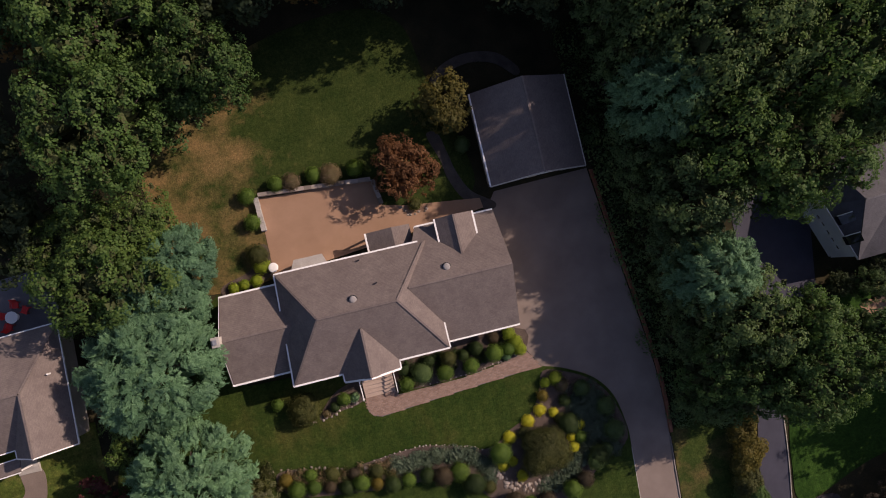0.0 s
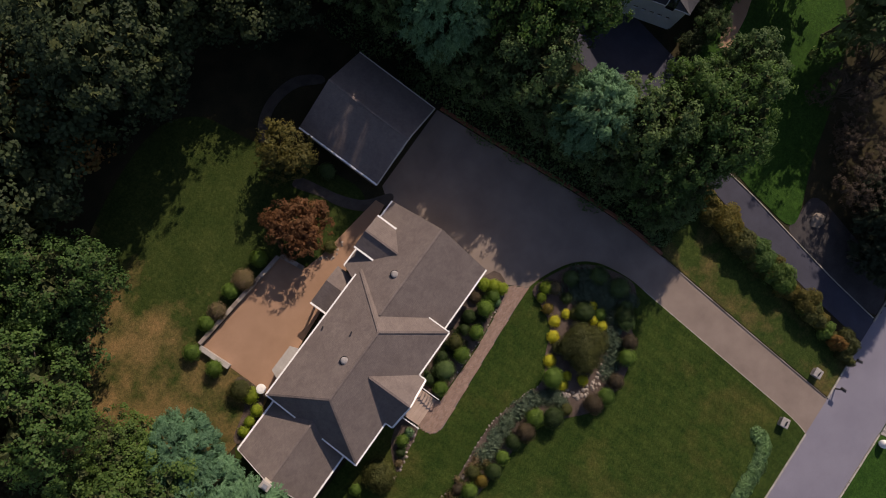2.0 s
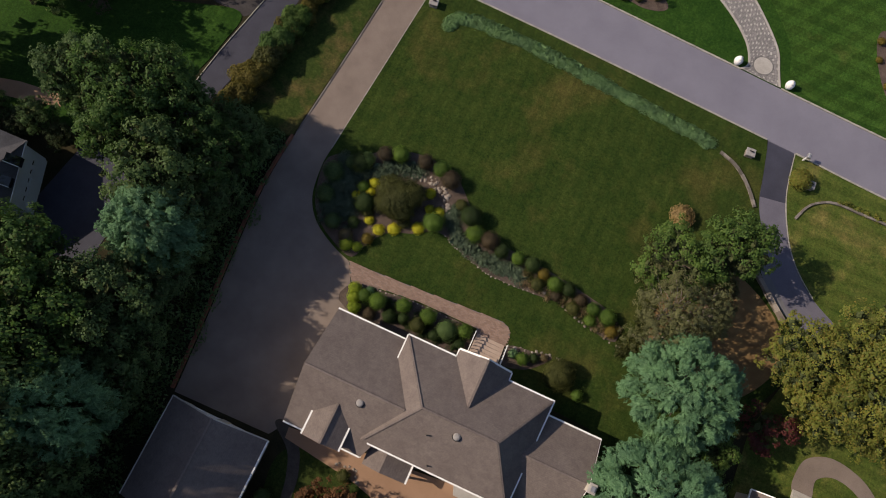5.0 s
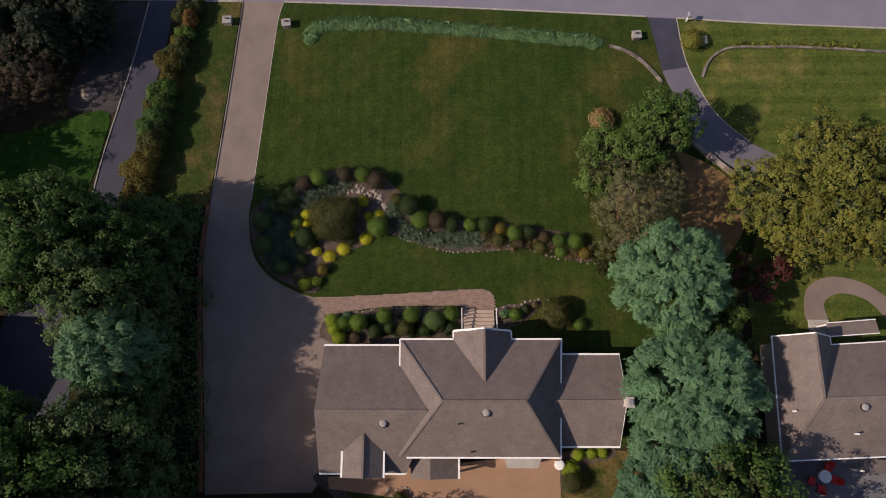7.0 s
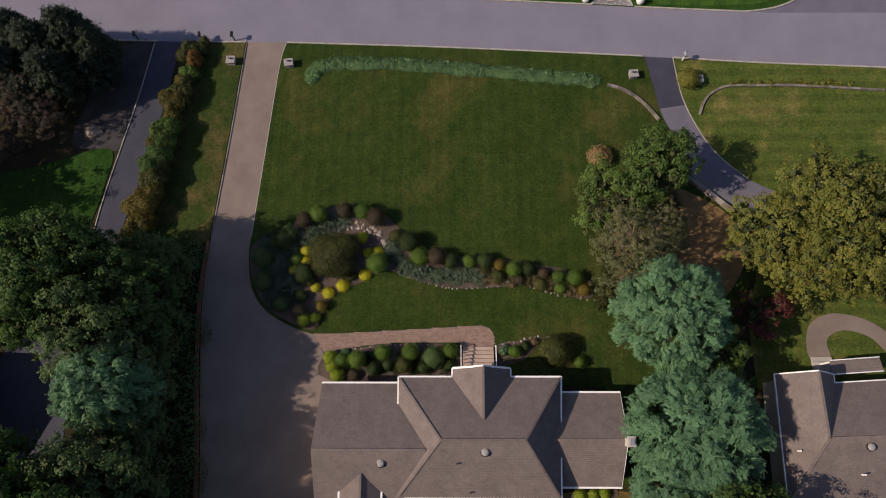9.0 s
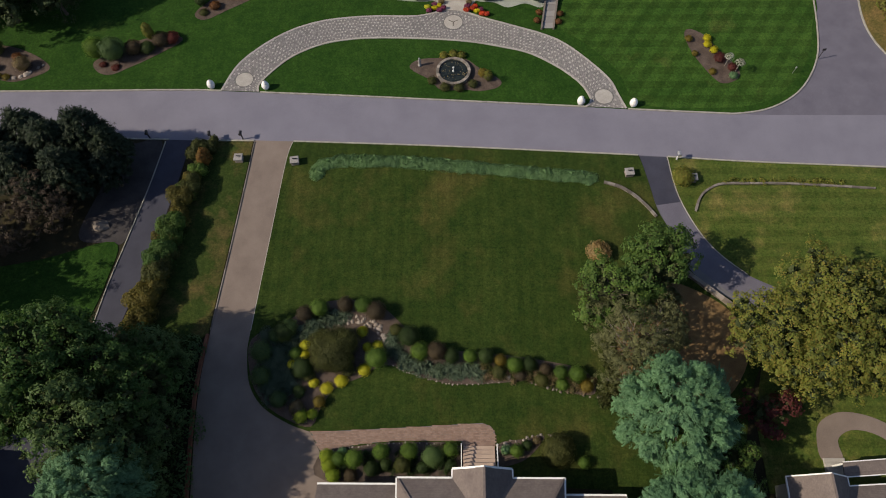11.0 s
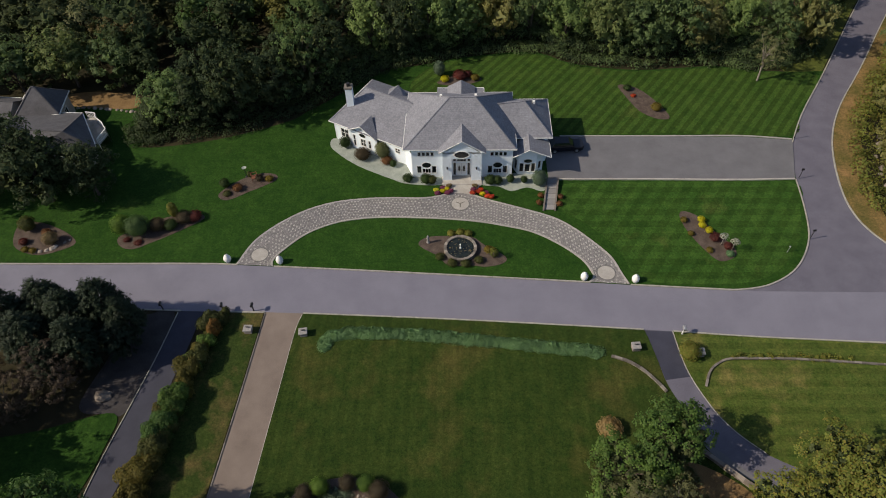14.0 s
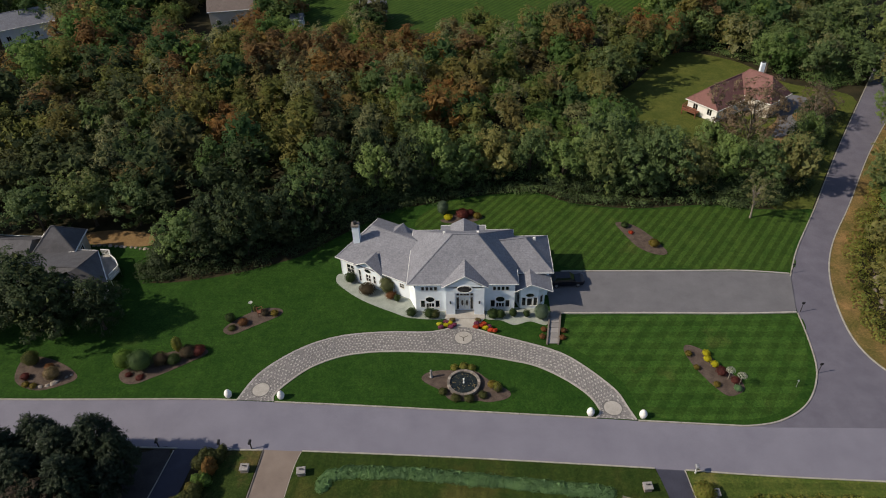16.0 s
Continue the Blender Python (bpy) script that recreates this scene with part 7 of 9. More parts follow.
for a, b in (((-34.9, 34.2), (-33.6, 34.0)), ((-33.6, 34.0), (-33.1, 33.0)), ((-33.1, 33.0), (-32.0, 32.1)), ((-32.0, 32.1), (-30.9, 30.6)), ((-30.9, 30.6), (-31.3, 28.5))):
    r = wpart("railing", Shape().bar((*a, 2.2), (*b, 2.2), 0.12, 0.1).bar((*a, 1.45), (*b, 1.45), 0.06, 0.06), M_WHITE, deck)
    n = max(2, int(math.hypot(b[0] - a[0], b[1] - a[1]) / 0.2))
    for k in range(n + 1):
        x, y = a[0] + (b[0] - a[0]) * k / n, a[1] + (b[1] - a[1]) * k / n
        wpart("baluster", Shape().box(x - 0.035, y - 0.035, 0.0 if k in (0, n) else 1.25, x + 0.035, y + 0.035, 2.15), M_WHITE, r)
sheet("yard_soil", curve([(-43, 38.6), (-41.5, 40.6), (-37, 41.6), (-31, 40.6), (-29.5, 38.6), (-31, 37.5), (-38, 38.1)], True), 0.09, M_DIRT, "bare reddish yard behind the boulder row", "soil")
# red-roofed house
red = gable_house("red_roof_house", "white house with red-brown roofs among trees", 66.0, 80.0, 37, 13.0, 6.4, 2.7, 5.8, M_WHITE, M_SHINGLE_RED, 3, hip=1.2)
gable_house("red_roof_wing", "cross wing of the red-roofed house", 72.0, 80.6, 130, 9.5, 6.5, 3.2, 6.7, M_BEIGE, M_SHINGLE_RED, 2, house=red, hip=2.8)
ch = wpart("chimney", Shape().box(73.0, 83.4, 0, 73.75, 84.1, 7.3), M_STUCCO, red, "white chimney with dark pots")
wpart("chimney_pot", Shape().box(73.15, 83.55, 7.3, 73.6, 83.95, 7.55), M_DARK, ch)
rd = thing("timber_deck", "red-brown timber deck at the house's gable end", "deck", (59.5, 78, 0))
wpart("floor", Shape().prism([(57.6, 77.6), (59.6, 75.4), (61.8, 77.6), (60.2, 80.2)], 0.9, 1.05), M_TIMBER, rd)
for a, b in (((57.6, 77.6), (59.6, 75.4)), ((60.2, 80.2), (57.6, 77.6))):
    wpart("railing", Shape().bar((*a, 1.95), (*b, 1.95), 0.1, 0.1).bar((*a, 1.5), (*b, 1.5), 0.06, 0.3), M_TIMBER, rd)
for x, y in ((57.7, 77.6), (59.6, 75.5), (60.2, 80.1)):
    wpart("post", Shape().box(x - 0.08, y - 0.08, 0, x + 0.08, y + 0.08, 1.95), M_TIMBER, rd)
sheet("far_yard", curve([(74, 74), (78, 80), (84, 82), (87, 79), (82, 71), (77, 63.5), (72, 62), (70, 66), (71.5, 71)], True), 0.075, M_DIRT, "dry brown yard beside the red-roofed house", "soil")
sheet("far_drive", curve([(79.5, 85.2), (84, 83), (83.5, 79), (78, 76.5), (77.6, 71.6), (74, 68.5), (71, 67.6), (72.6, 70.6), (75.0, 75.2), (76.0, 80.5)], True), 0.09, M_PAD, "grey gravel drive of the red-roofed house", "driveway")
# far buildings beyond the woods
gable_house("far_house", "distant pale house with brown roof", -43.6, 134.5, 10, 11, 8, 4.5, 7.5, M_BEIGE, M_SHINGLE, 3)
gable_house("far_shed", "tiny distant white shed", -26.0, 130.4, 0, 2.8, 2.4, 2.2, 3.4, M_WHITE, M_SHINGLE_GREY, 1)
gable_house("far_barn", "small distant dark red barn", -6.8, 134.6, 5, 6.2, 5.0, 3.0, 5.0, M_TIMBER, M_SHINGLE_GREY, 1)
gable_house("far_white_house", "distant white house with long grey roof", -95.0, 127.0, 35, 13, 8, 4.0, 6.8, M_WHITE, M_SHINGLE_GREY, 4)


# low growth along the woods' edge
UNDER = [(-28.6, 32.6), (-26.4, 30.6), (-23.6, 31.0), (-16.4, 32.2), (-9, 35.6), (-4.9, 38.4), (-0.5, 42.6), (5.0, 47.6), (10.1, 49.2), (17.2, 51.2), (27.1, 52.4), (33.0, 49.4), (42.2, 47.6), (53.5, 48.2), (59.9, 47.2), (66.5, 48.6), (71.5, 54.5), (78, 65), (86, 77)]


def undergrowth(name, label, pts, mat, seed, width=3.4, share=1.0):
    rng = random.Random(seed)
    line = curve(pts, False, 6)
    blobs = []
    for a, b in zip(line, line[1:]):
        n = max(1, int(math.hypot(b[0] - a[0], b[1] - a[1]) / 0.9 * share))
        for k in range(n):
            for row in (0.0, 0.5, 1.0):
                x, y = a[0] + (b[0] - a[0]) * k / n, a[1] + (b[1] - a[1]) * k / n
                dx, dy = b[0] - a[0], b[1] - a[1]
                l = math.hypot(dx, dy) or 1
                o = width * row * 1.1 + rng.uniform(-0.8, 0.8)
                r = rng.uniform(0.6, 1.9)
                blobs.append((x - dy / l * o, y + dx / l * o, 0.3 + 1.1 * row, r, r, (0.7 + 1.5 * row) * rng.uniform(0.7, 1.2)))
    return solid(name, blob_mesh(name, blobs, mat, 0.28, 12, seed, 0.6), mat, label, "undergrowth", kind="stuff")


# leaves toned dark to stand for shade beneath the edge trees
undergrowth("undergrowth_dark", "dense undergrowth along the woods' edge, shade put into its leaves", UNDER, F_SHADEWOOD, 61, share=0.55)
undergrowth("undergrowth_olive", "yellowish undergrowth along the woods' edge", UNDER[6:], F_FARDEEP, 62, share=0.15)
undergrowth("undergrowth_drive", "dark undergrowth beside the parking court", [(-5.9, -56), (-5.6, -48), (-5.7, -44), (-6.2, -38), (-6.9, -31), (-7.4, -24), (-7.3, -20)][::-1], F_DEEP, 64, -3.4, 0.6)
undergrowth("undergrowth_east", "leafy bank beside the side road", [(102.4, 80), (89.7, 62), (78.6, 46), (71.3, 35.5), (67.7, 27), (66.0, 18), (68, 11)], F_OLIVE, 63, 5.0)
undergrowth("undergrowth_far", "dark shrubs behind the far lawn", [(97, 92), (90, 88.5), (83.5, 94.5), (77.5, 105), (65, 109.5), (54, 99), (46, 88), (43, 80)][::-1], F_DEEP, 65, 3.0, 0.6)


# ---- low walls, piers, posts, pots ----
def stone_wall(name, label, pts, w, h, seed, course=0.2, mat=None, piece="stone"):
    """Courses of separate stones along a line on the plan."""
    rng = random.Random(seed)
    line = curve(pts, False, 6)
    wall = thing(name, label, "wall", (*pts[0], 0))
    run = [0.0]
    for a, b in zip(line, line[1:]):
        run.append(run[-1] + math.hypot(b[0] - a[0], b[1] - a[1]))
    xs, ys = [p[0] for p in line], [p[1] for p in line]
    place = lambda s: (float(np.interp(s, run, xs)), float(np.interp(s, run, ys)))
    z = 0.0
    while z < h - 0.02:
        s = -rng.uniform(0, 0.3)
        while s < run[-1]:
            l = rng.uniform(0.4, 0.75)
            a, b = place(max(s, 0)), place(min(s + l - 0.02, run[-1]))
            top = min(z + course, h) + rng.uniform(-0.02, 0.02)
            if math.hypot(b[0] - a[0], b[1] - a[1]) > 0.12:
                wpart(piece, Shape().bar((*a, top), (*b, top), w * rng.uniform(0.88, 1.05), course + 0.03), mat or M_STONE, wall)
            s += l
        z += course
    return wall


stone_wall("low_stone_wall", "low curved fieldstone wall at the lawn's corner", [(31.4, -2.7), (33.2, -3.4), (34.8, -4.8), (36.1, -6.6)], 0.26, 0.3, 1, mat=M_STONE_DARK)
stone_wall("low_stone_wall", "low curved fieldstone wall beside the driveway", [(40.0, -6.0), (40.6, -4.6), (41.4, -3.7), (43.0, -2.95), (46, -2.9), (50, -2.95), (58, -3.5)], 0.22, 0.24, 2, mat=M_STONE_DARK)
stone_wall("low_stone_wall", "pale stone retaining wall beneath the maple", [(38.1, -12.6), (38.85, -13.25), (40.2, -14.5), (41.9, -16.0)], 0.4, 0.5, 3)
stone_wall("patio_wall", "white-capped low wall at the patio's end", [(25.05, -47.35), (24.95, -44.4)], 0.42, 0.6, 4, 0.3, M_CONC)
stone_wall("patio_wall", "grey stone wall along the patio's back", [(24.8, -47.55), (20, -47.2), (15.1, -46.8)], 0.36, 0.6, 5, 0.2)
stone_wall("patio_wall", "grey stone wall between patio and copper maple", [(14.95, -46.7), (14.65, -44.5)], 0.36, 0.6, 6, 0.2)


def boulder_mesh(seed, mat):
    rng = random.Random(seed)
    bm = bmesh.new()
    bmesh.ops.create_icosphere(bm, subdivisions=2, radius=1)
    off = Vector((rng.uniform(0, 50), 0, 0))
    for v in bm.verts:
        v.co *= 0.82 + 0.42 * noise.noise(v.co * 1.3 + off)
        v.co.z = max(v.co.z * 0.7, -0.15)
    me = bpy.data.meshes.new("boulder")
    bm.to_mesh(me)
    bm.free()
    me.materials.append(mat)
    return me


BOULDERS = [boulder_mesh(s, M_STONE) for s in range(5)]


def boulders(label, pts, group, lo=0.16, hi=0.32, gap=0.55, seed=0, jitter=0.12, z=0.09):
    rng = random.Random(seed)
    line = curve(pts, False, 10)
    last = None
    for p in line:
        if last and math.hypot(p[0] - last[0], p[1] - last[1]) < gap * rng.uniform(0.7, 1.1):
            continue
        last = p
        k = rng.uniform(lo, hi)
        ob = new("boulder", BOULDERS[rng.randrange(5)])
        ob.matrix_world = pose(p[0] + rng.uniform(-jitter, jitter), p[1] + rng.uniform(-jitter, jitter), z, 0, 0, rng.uniform(0, 360)) @ Matrix.Diagonal((k * rng.uniform(0.9, 1.4), k, k, 1))
        tagged(ob, label, "rock", group)


boulders("big pale boulder in a row at the woods' edge", [(-41.5, 37.9), (-38.0, 37.85), (-35.8, 37.75), (-33.1, 37.4), (-29.6, 36.8), (-28.0, 36.4)], "boulder row", 0.28, 0.42, 0.75, 2, 0.06, z=0.05)
boulders("small pale stone edging the flower bed", [(11.0, -21.5), (12.3, -22.1), (13.7, -22.55), (16.3, -23.1), (20.3, -23.0)], "edging stones of the garden bed", 0.06, 0.10, 0.3, 3, 0.05)
boulders("small pale stone edging the flower bed", [(22.6, -22.7), (24.5, -23.3), (26.3, -23.85), (29.2, -24.25)], "edging stones of the garden bed", 0.10, 0.18, 0.42, 4)
for k in range(3):
    boulders("pale fieldstone in the rockery arc", [(5.9 , -16.95 - 0.3 * k), (7.6, -16.9 - 0.3 * k), (9.2 - 0.1 * k, -17.5 - 0.25 * k), (10.2 - 0.25 * k, -18.8 - 0.1 * k), (10.6 - 0.3 * k, -19.8)], "rockery stones", 0.12, 0.26, 0.36, 5 + k, 0.15)
boulders("pale fieldstone among the shrubs", [(19.6, -22.0), (21.5, -22.3), (24.0, -22.5), (27.5, -23.2)], "stones among the shrubs", 0.12, 0.25, 0.7, 8, 0.3)
boulders("small pale stone edging the foundation bed", [(20.1, -28.2), (22.4, -27.75), (24.3, -27.35), (24.8, -27.5)], "edging stones by the steps", 0.1, 0.2, 0.35, 9)
boulders("small pale stone edging the foundation bed", [(6.2, -28.75), (8.3, -28.45), (11.3, -28.15), (16.5, -28.2)], "edging stones of the walk", 0.06, 0.11, 0.3, 10, 0.04)
boulders("grey stone round the shrubs by the patio", [(10.8, -43.3), (11.6, -43.0), (12.6, -43.1), (13.0, -43.8)], "stones by the patio", 0.12, 0.2, 0.35, 11)

pier = thing("stone_pier", "square pale stone pier with a dark lamp arm on top", "pier", (-5.75, 0.15, 0.05), group="stone piers")
part("shaft", Shape().soft_box(-0.36, -0.32, 0, 0.36, 0.32, 0.56, 0.02), M_VENT, pier)
for k in range(2):
    part("course", Shape().box(-0.38, -0.34, 0.05 + k * 0.26, 0.38, 0.34, 0.26 + k * 0.26), M_STONE, pier)
part("cap", Shape().soft_box(-0.45, -0.41, 0.56, 0.45, 0.41, 0.66, 0.03), M_VENT, pier)
part("lamp_arm", Shape().tube([(0.22, 0.1, 0.66), (0.12, 0.02, 0.81), (-0.08, 0.0, 0.83), (-0.18, 0.08, 0.75)], [0.045, 0.05, 0.06, 0.05], 8), M_DARK, pier, "dark iron lamp arm")
for x, y, t in ((0.07, -0.2, 8), (33.95, -1.75, 5), (40.15, -2.4, 0)):
    copy_thing(pier, pose(x, y, 0.05, 0, 0, t))
urn = thing("urn", "big white stone jar at the crescent's mouth", "urn", (-10.1, 9.6, 0.05), group="white jars at the crescent")
part("body", Shape().lathe(0, 0, [(0.27, 0), (0.29, 0.06), (0.39, 0.28), (0.42, 0.5), (0.38, 0.72), (0.29, 0.86), (0.26, 0.88)], 24), M_WHITE, urn, smooth=True)
part("lid", Shape().lathe(0, 0, [(0.28, 0.88), (0.29, 0.92), (0.17, 1.02), (0.07, 1.06), (0.06, 1.12), (0.02, 1.14)], 24), M_WHITE, urn, smooth=True)
part("notch", Shape().box(-0.1, 0.2, 0.88, 0.1, 0.28, 0.98), M_DARK, urn, "dark opening under the lid")
for x, y in ((-4.1, 9.4), (29.85, 7.1), (35.35, 6.8)):
    copy_thing(urn, pose(x, y, 0.05, 0, 0, x * 9))
mail = thing("mailbox", "dark mailbox on a post at the kerb", "mailbox", (-5.75, 2.75, 0.05), group="mailboxes")
part("post", Shape().box(-0.05, -0.05, 0, 0.05, 0.05, 1.0), M_DARK, mail)
part("box", Shape().soft_box(-0.12, -0.26, 1.0, 0.12, 0.26, 1.28, 0.07), M_DARK, mail)
for x, y in ((-9.0, 2.75), (-15.6, 2.9)):
    copy_thing(mail, pose(x, y, 0.05, 0, 0, 10))
pm = thing("pale_mailbox", "pale grey mailbox on a post at the kerb", "mailbox", (39.0, 0.0, 0.05))
part("post", Shape().box(-0.06, -0.06, 0, 0.06, 0.06, 0.95), M_WHITE, pm)
part("box", Shape().soft_box(-0.16, -0.26, 0.95, 0.16, 0.26, 1.28, 0.08), M_METAL, pm)
lamp = thing("garden_lamp", "slim grey metal garden lamp on the lawn", "lamp", (53.0, 10.9, 0.07))
part("post", Shape().tube([(0, 0, 0), (0, 0, 0.95)], [0.03, 0.025], 8), M_METAL, lamp)
part("shade", Shape().lathe(0, 0, [(0.09, 0.95), (0.1, 0.98), (0.05, 1.08), (0.01, 1.1)], 12), M_METAL, lamp)
sign = thing("sign_post", "dark thin sign post at the road's edge", "post", (56.2, 12.9, 0.07))
part("post", Shape().tube([(0, 0, 0), (0, 0, 1.6)], [0.04, 0.04], 8), M_DARK, sign)
part("plate", Shape().box(-0.18, -0.02, 1.3, 0.18, 0.02, 1.6), M_DARK, sign)
copy_thing(sign, pose(60.0, 30.4, 0.1))
copy_thing(sign, pose(58.2, 22.9, 0.1))
pot = thing("planter", "bright white planter at the patio's corner", "planter", (24.85, -41.15, 0.1))
part("bowl", Shape().lathe(0, 0, [(0.2, 0), (0.24, 0.06), (0.36, 0.5), (0.42, 0.7), (0.4, 0.72), (0.05, 0.66)], 20), M_WHITE, pot, smooth=True)
part("plinth", Shape().box(-0.26, -0.26, 0, 0.26, 0.26, 0.05), M_WHITE, pot)
solid("grey_boulder", BOULDERS[2], M_STONE, "large pale grey boulder on the gravel verge", "rock", at=(-18.5, -7.4, 0.05)).scale = (1.1, 0.8, 0.8)

# ---- fountain ----
ft = thing("fountain", "round stone fountain basin with dark water and small jet", "fountain", (16.3, 11.3, 0))
for k in range(28):
    a0, a1 = (k + 0.03) * math.tau / 28, (k + 0.97) * math.tau / 28
    rings = [(1.58, a0), (1.58, a1), (1.88, a1), (1.88, a0)]
    part("coping_stone", Shape().prism([(r * math.cos(a), r * math.sin(a)) for r, a in rings], 0.05, 0.52), M_STONE_DARK if k % 3 else M_STONE, ft)
part("water", Shape().lathe(0, 0, [(1.66, 0.05), (1.66, 0.36), (0.01, 0.36)], 36), M_WATER, ft, "dark still water with floating leaves")
part("jet", Shape().lathe(0, 0, [(0.12, 0.3), (0.1, 0.5), (0.05, 0.55), (0.06, 0.9), (0.11, 1.0), (0.02, 1.12)], 12), M_WHITE, ft, "small white spout figure")
rngf = np.random.default_rng(4)
a, r = rngf.uniform(0, math.tau, 60), np.sqrt(rngf.uniform(0, 1, 60)) * 1.55
part("floating_leaves", leaf_mesh("floating_leaves", F_STRAW, np.stack([r * np.cos(a), r * np.sin(a), np.full(60, 0.372)], 1), np.tile([0.0, 0, 1], (60, 1)), rngf.uniform(0.06, 0.14, 60), 1.0, rngf), None, ft)


# ---- planting beds ----
def bed(name, pts, label, mat=None, z=0.095):
    return sheet(name, pts, z, mat or M_MULCH, label, "flower bed", closed_curve=True, step=4)


bed("garden_bed", [(-2.05, -19.1), (0.8, -17.6), (3.0, -15.9), (6.4, -15.2), (9.6, -15.9), (11.6, -17.6), (13.2, -19.2), (15.8, -20.0), (19.3, -20.3), (23.9, -20.9), (27.9, -21.9), (28.6, -23.9), (26.3, -23.8), (23.3, -22.8), (20.3, -23.0), (16.3, -23.1), (13.7, -22.5), (11.2, -21.5), (9.6, -21.6), (8.2, -22.5), (6.1, -23.4), (4.9, -25.0), (4.1, -26.8), (2.0, -26.2), (-0.2, -24.8), (-1.6, -22.6)],
    "brown mulched garden bed sweeping across the front lawn")
bed("foundation_bed", [(5.25, -28.95), (5.75, -31.2), (16.9, -31.3), (16.85, -28.35), (11.3, -28.1), (8.3, -28.4)], "brown mulched bed along the house front")
bed("steps_bed", [(20.05, -28.2), (22.4, -27.75), (24.0, -27.5), (23.3, -28.6), (22.0, -29.6), (20.1, -29.9)], "brown mulched bed beside the front steps")
bed("patio_bed", [(25.1, -43.2), (26.2, -43.0), (26.9, -41.4), (29.4, -40.6), (29.2, -39.8), (25.1, -40.6)], "brown soil bed at the patio's end")
bed("fountain_bed", [(11.5, 12.4), (12.5, 13.2), (14.5, 13.4), (17.5, 13.3), (19.2, 11.9), (21.4, 10.3), (21.1, 9.3), (19.2, 8.8), (17.5, 9.0), (15.0, 9.0), (13.7, 10.4), (11.9, 11.6)], "grey-brown mulched bed round the fountain")
bed("lawn_bed_east", [(42.2, 16.4), (42.8, 17.3), (44.4, 16.4), (45.7, 14.1), (47.3, 11.7), (47.1, 10.3), (45.4, 9.6), (44.2, 10.8), (42.7, 13.9)], "grey-brown mulched island bed in the chequered lawn", z=0.11)
bed("lawn_bed_back", [(38.9, 42.3), (41.4, 41.6), (43.6, 38.4), (44.8, 35.0), (43.2, 34.6), (41.0, 36.3), (39.6, 39.6)], "brown mulched island bed in the striped lawn", z=0.11)
bed("lawn_bed_a", [(-13.8, 20.2), (-12.5, 22.1), (-10.0, 23.9), (-7.5, 24.0), (-7.1, 22.8), (-10.0, 20.8), (-12.5, 19.3)], "brown mulched island bed on the lawn")
bed("lawn_bed_b", [(-24.0, 13.2), (-23.3, 11.8), (-21.7, 11.4), (-19.8, 12.4), (-17.3, 14.0), (-14.5, 16.3), (-16.4, 17.1), (-19.7, 16.2), (-22.1, 14.6)], "reddish mulched island bed on the lawn")
bed("lawn_bed_c", [(-36.8, 15.2), (-36.0, 11.9), (-32.9, 10.5), (-30.4, 11.1), (-28.8, 12.4), (-30.9, 14.2), (-34.4, 15.6)], "reddish mulched island bed with stones")
bed("villa_bed_left", [(-1.0, 29.6), (0.2, 27.9), (3.2, 25.4), (7.6, 23.0), (9.8, 22.1), (13.9, 21.9), (14.0, 23.3), (10.3, 23.5), (9.4, 25.6), (5.0, 28.1), (-0.2, 30.9)], "pale gravel bed along the white house", M_GRAVEL)
bed("villa_bed_right", [(19.0, 21.9), (21.0, 21.6), (22.6, 20.8), (24.6, 21.4), (26.6, 20.8), (27.0, 23.6), (23.0, 24.0), (19.1, 23.4)], "pale gravel bed along the white house", M_GRAVEL)
bed("villa_back_bed", [(12.8, 43.2), (16.3, 45.3), (19.4, 44.0), (16.3, 42.4)], "reddish bed on the back lawn")
sheet("rear_path", curve([(9.4, -49.6), (8.7, -47.2), (8.4, -45.4), (7.4, -43.3), (5.4, -41.9), (4.7, -42.4), (6.6, -43.9), (7.5, -45.8), (7.9, -47.6), (8.4, -49.6)], True), 0.085, M_WORN, "grey stone path round the garage", "path")
sheet("rear_path_loop", curve([(7.4, -53.6), (6.2, -54.7), (4.1, -55.2), (1.9, -54.7), (0.2, -53.2), (-0.2, -53.9), (1.5, -55.6), (4.2, -56.1), (6.6, -55.5), (8.0, -54.2)], True), 0.085, M_WORN, "grey stone path looping behind the garage", "path")
sheet("villa_entry_walk", [(14.0, 22.0), (14.7, 21.2), (14.9, 20.45), (16.3, 20.6), (18.1, 20.1), (18.4, 21.2), (19.0, 22.0)], 0.125, M_CONC, "pale paved forecourt of the front door", "path")
side = thing("side_steps", "pale steps with low white walls beside the white house", "steps", (27.3, 20, 0))
for k in range(6):
    y = 17.6 + 0.85 * k
    wpart("step", Shape().soft_box(26.45 + 0.14 * k, y, 0.05, 27.7 + 0.14 * k, y + 0.85, 0.14 + 0.05 * k, 0.02), M_COBBLE, side)
for x in (26.25, 27.6):
    wpart("cheek_wall", Shape().bar((x, 17.4, 0.3), (x + 0.85, 22.6, 0.6), 0.2, 0.5), M_STONE_DARK, side)

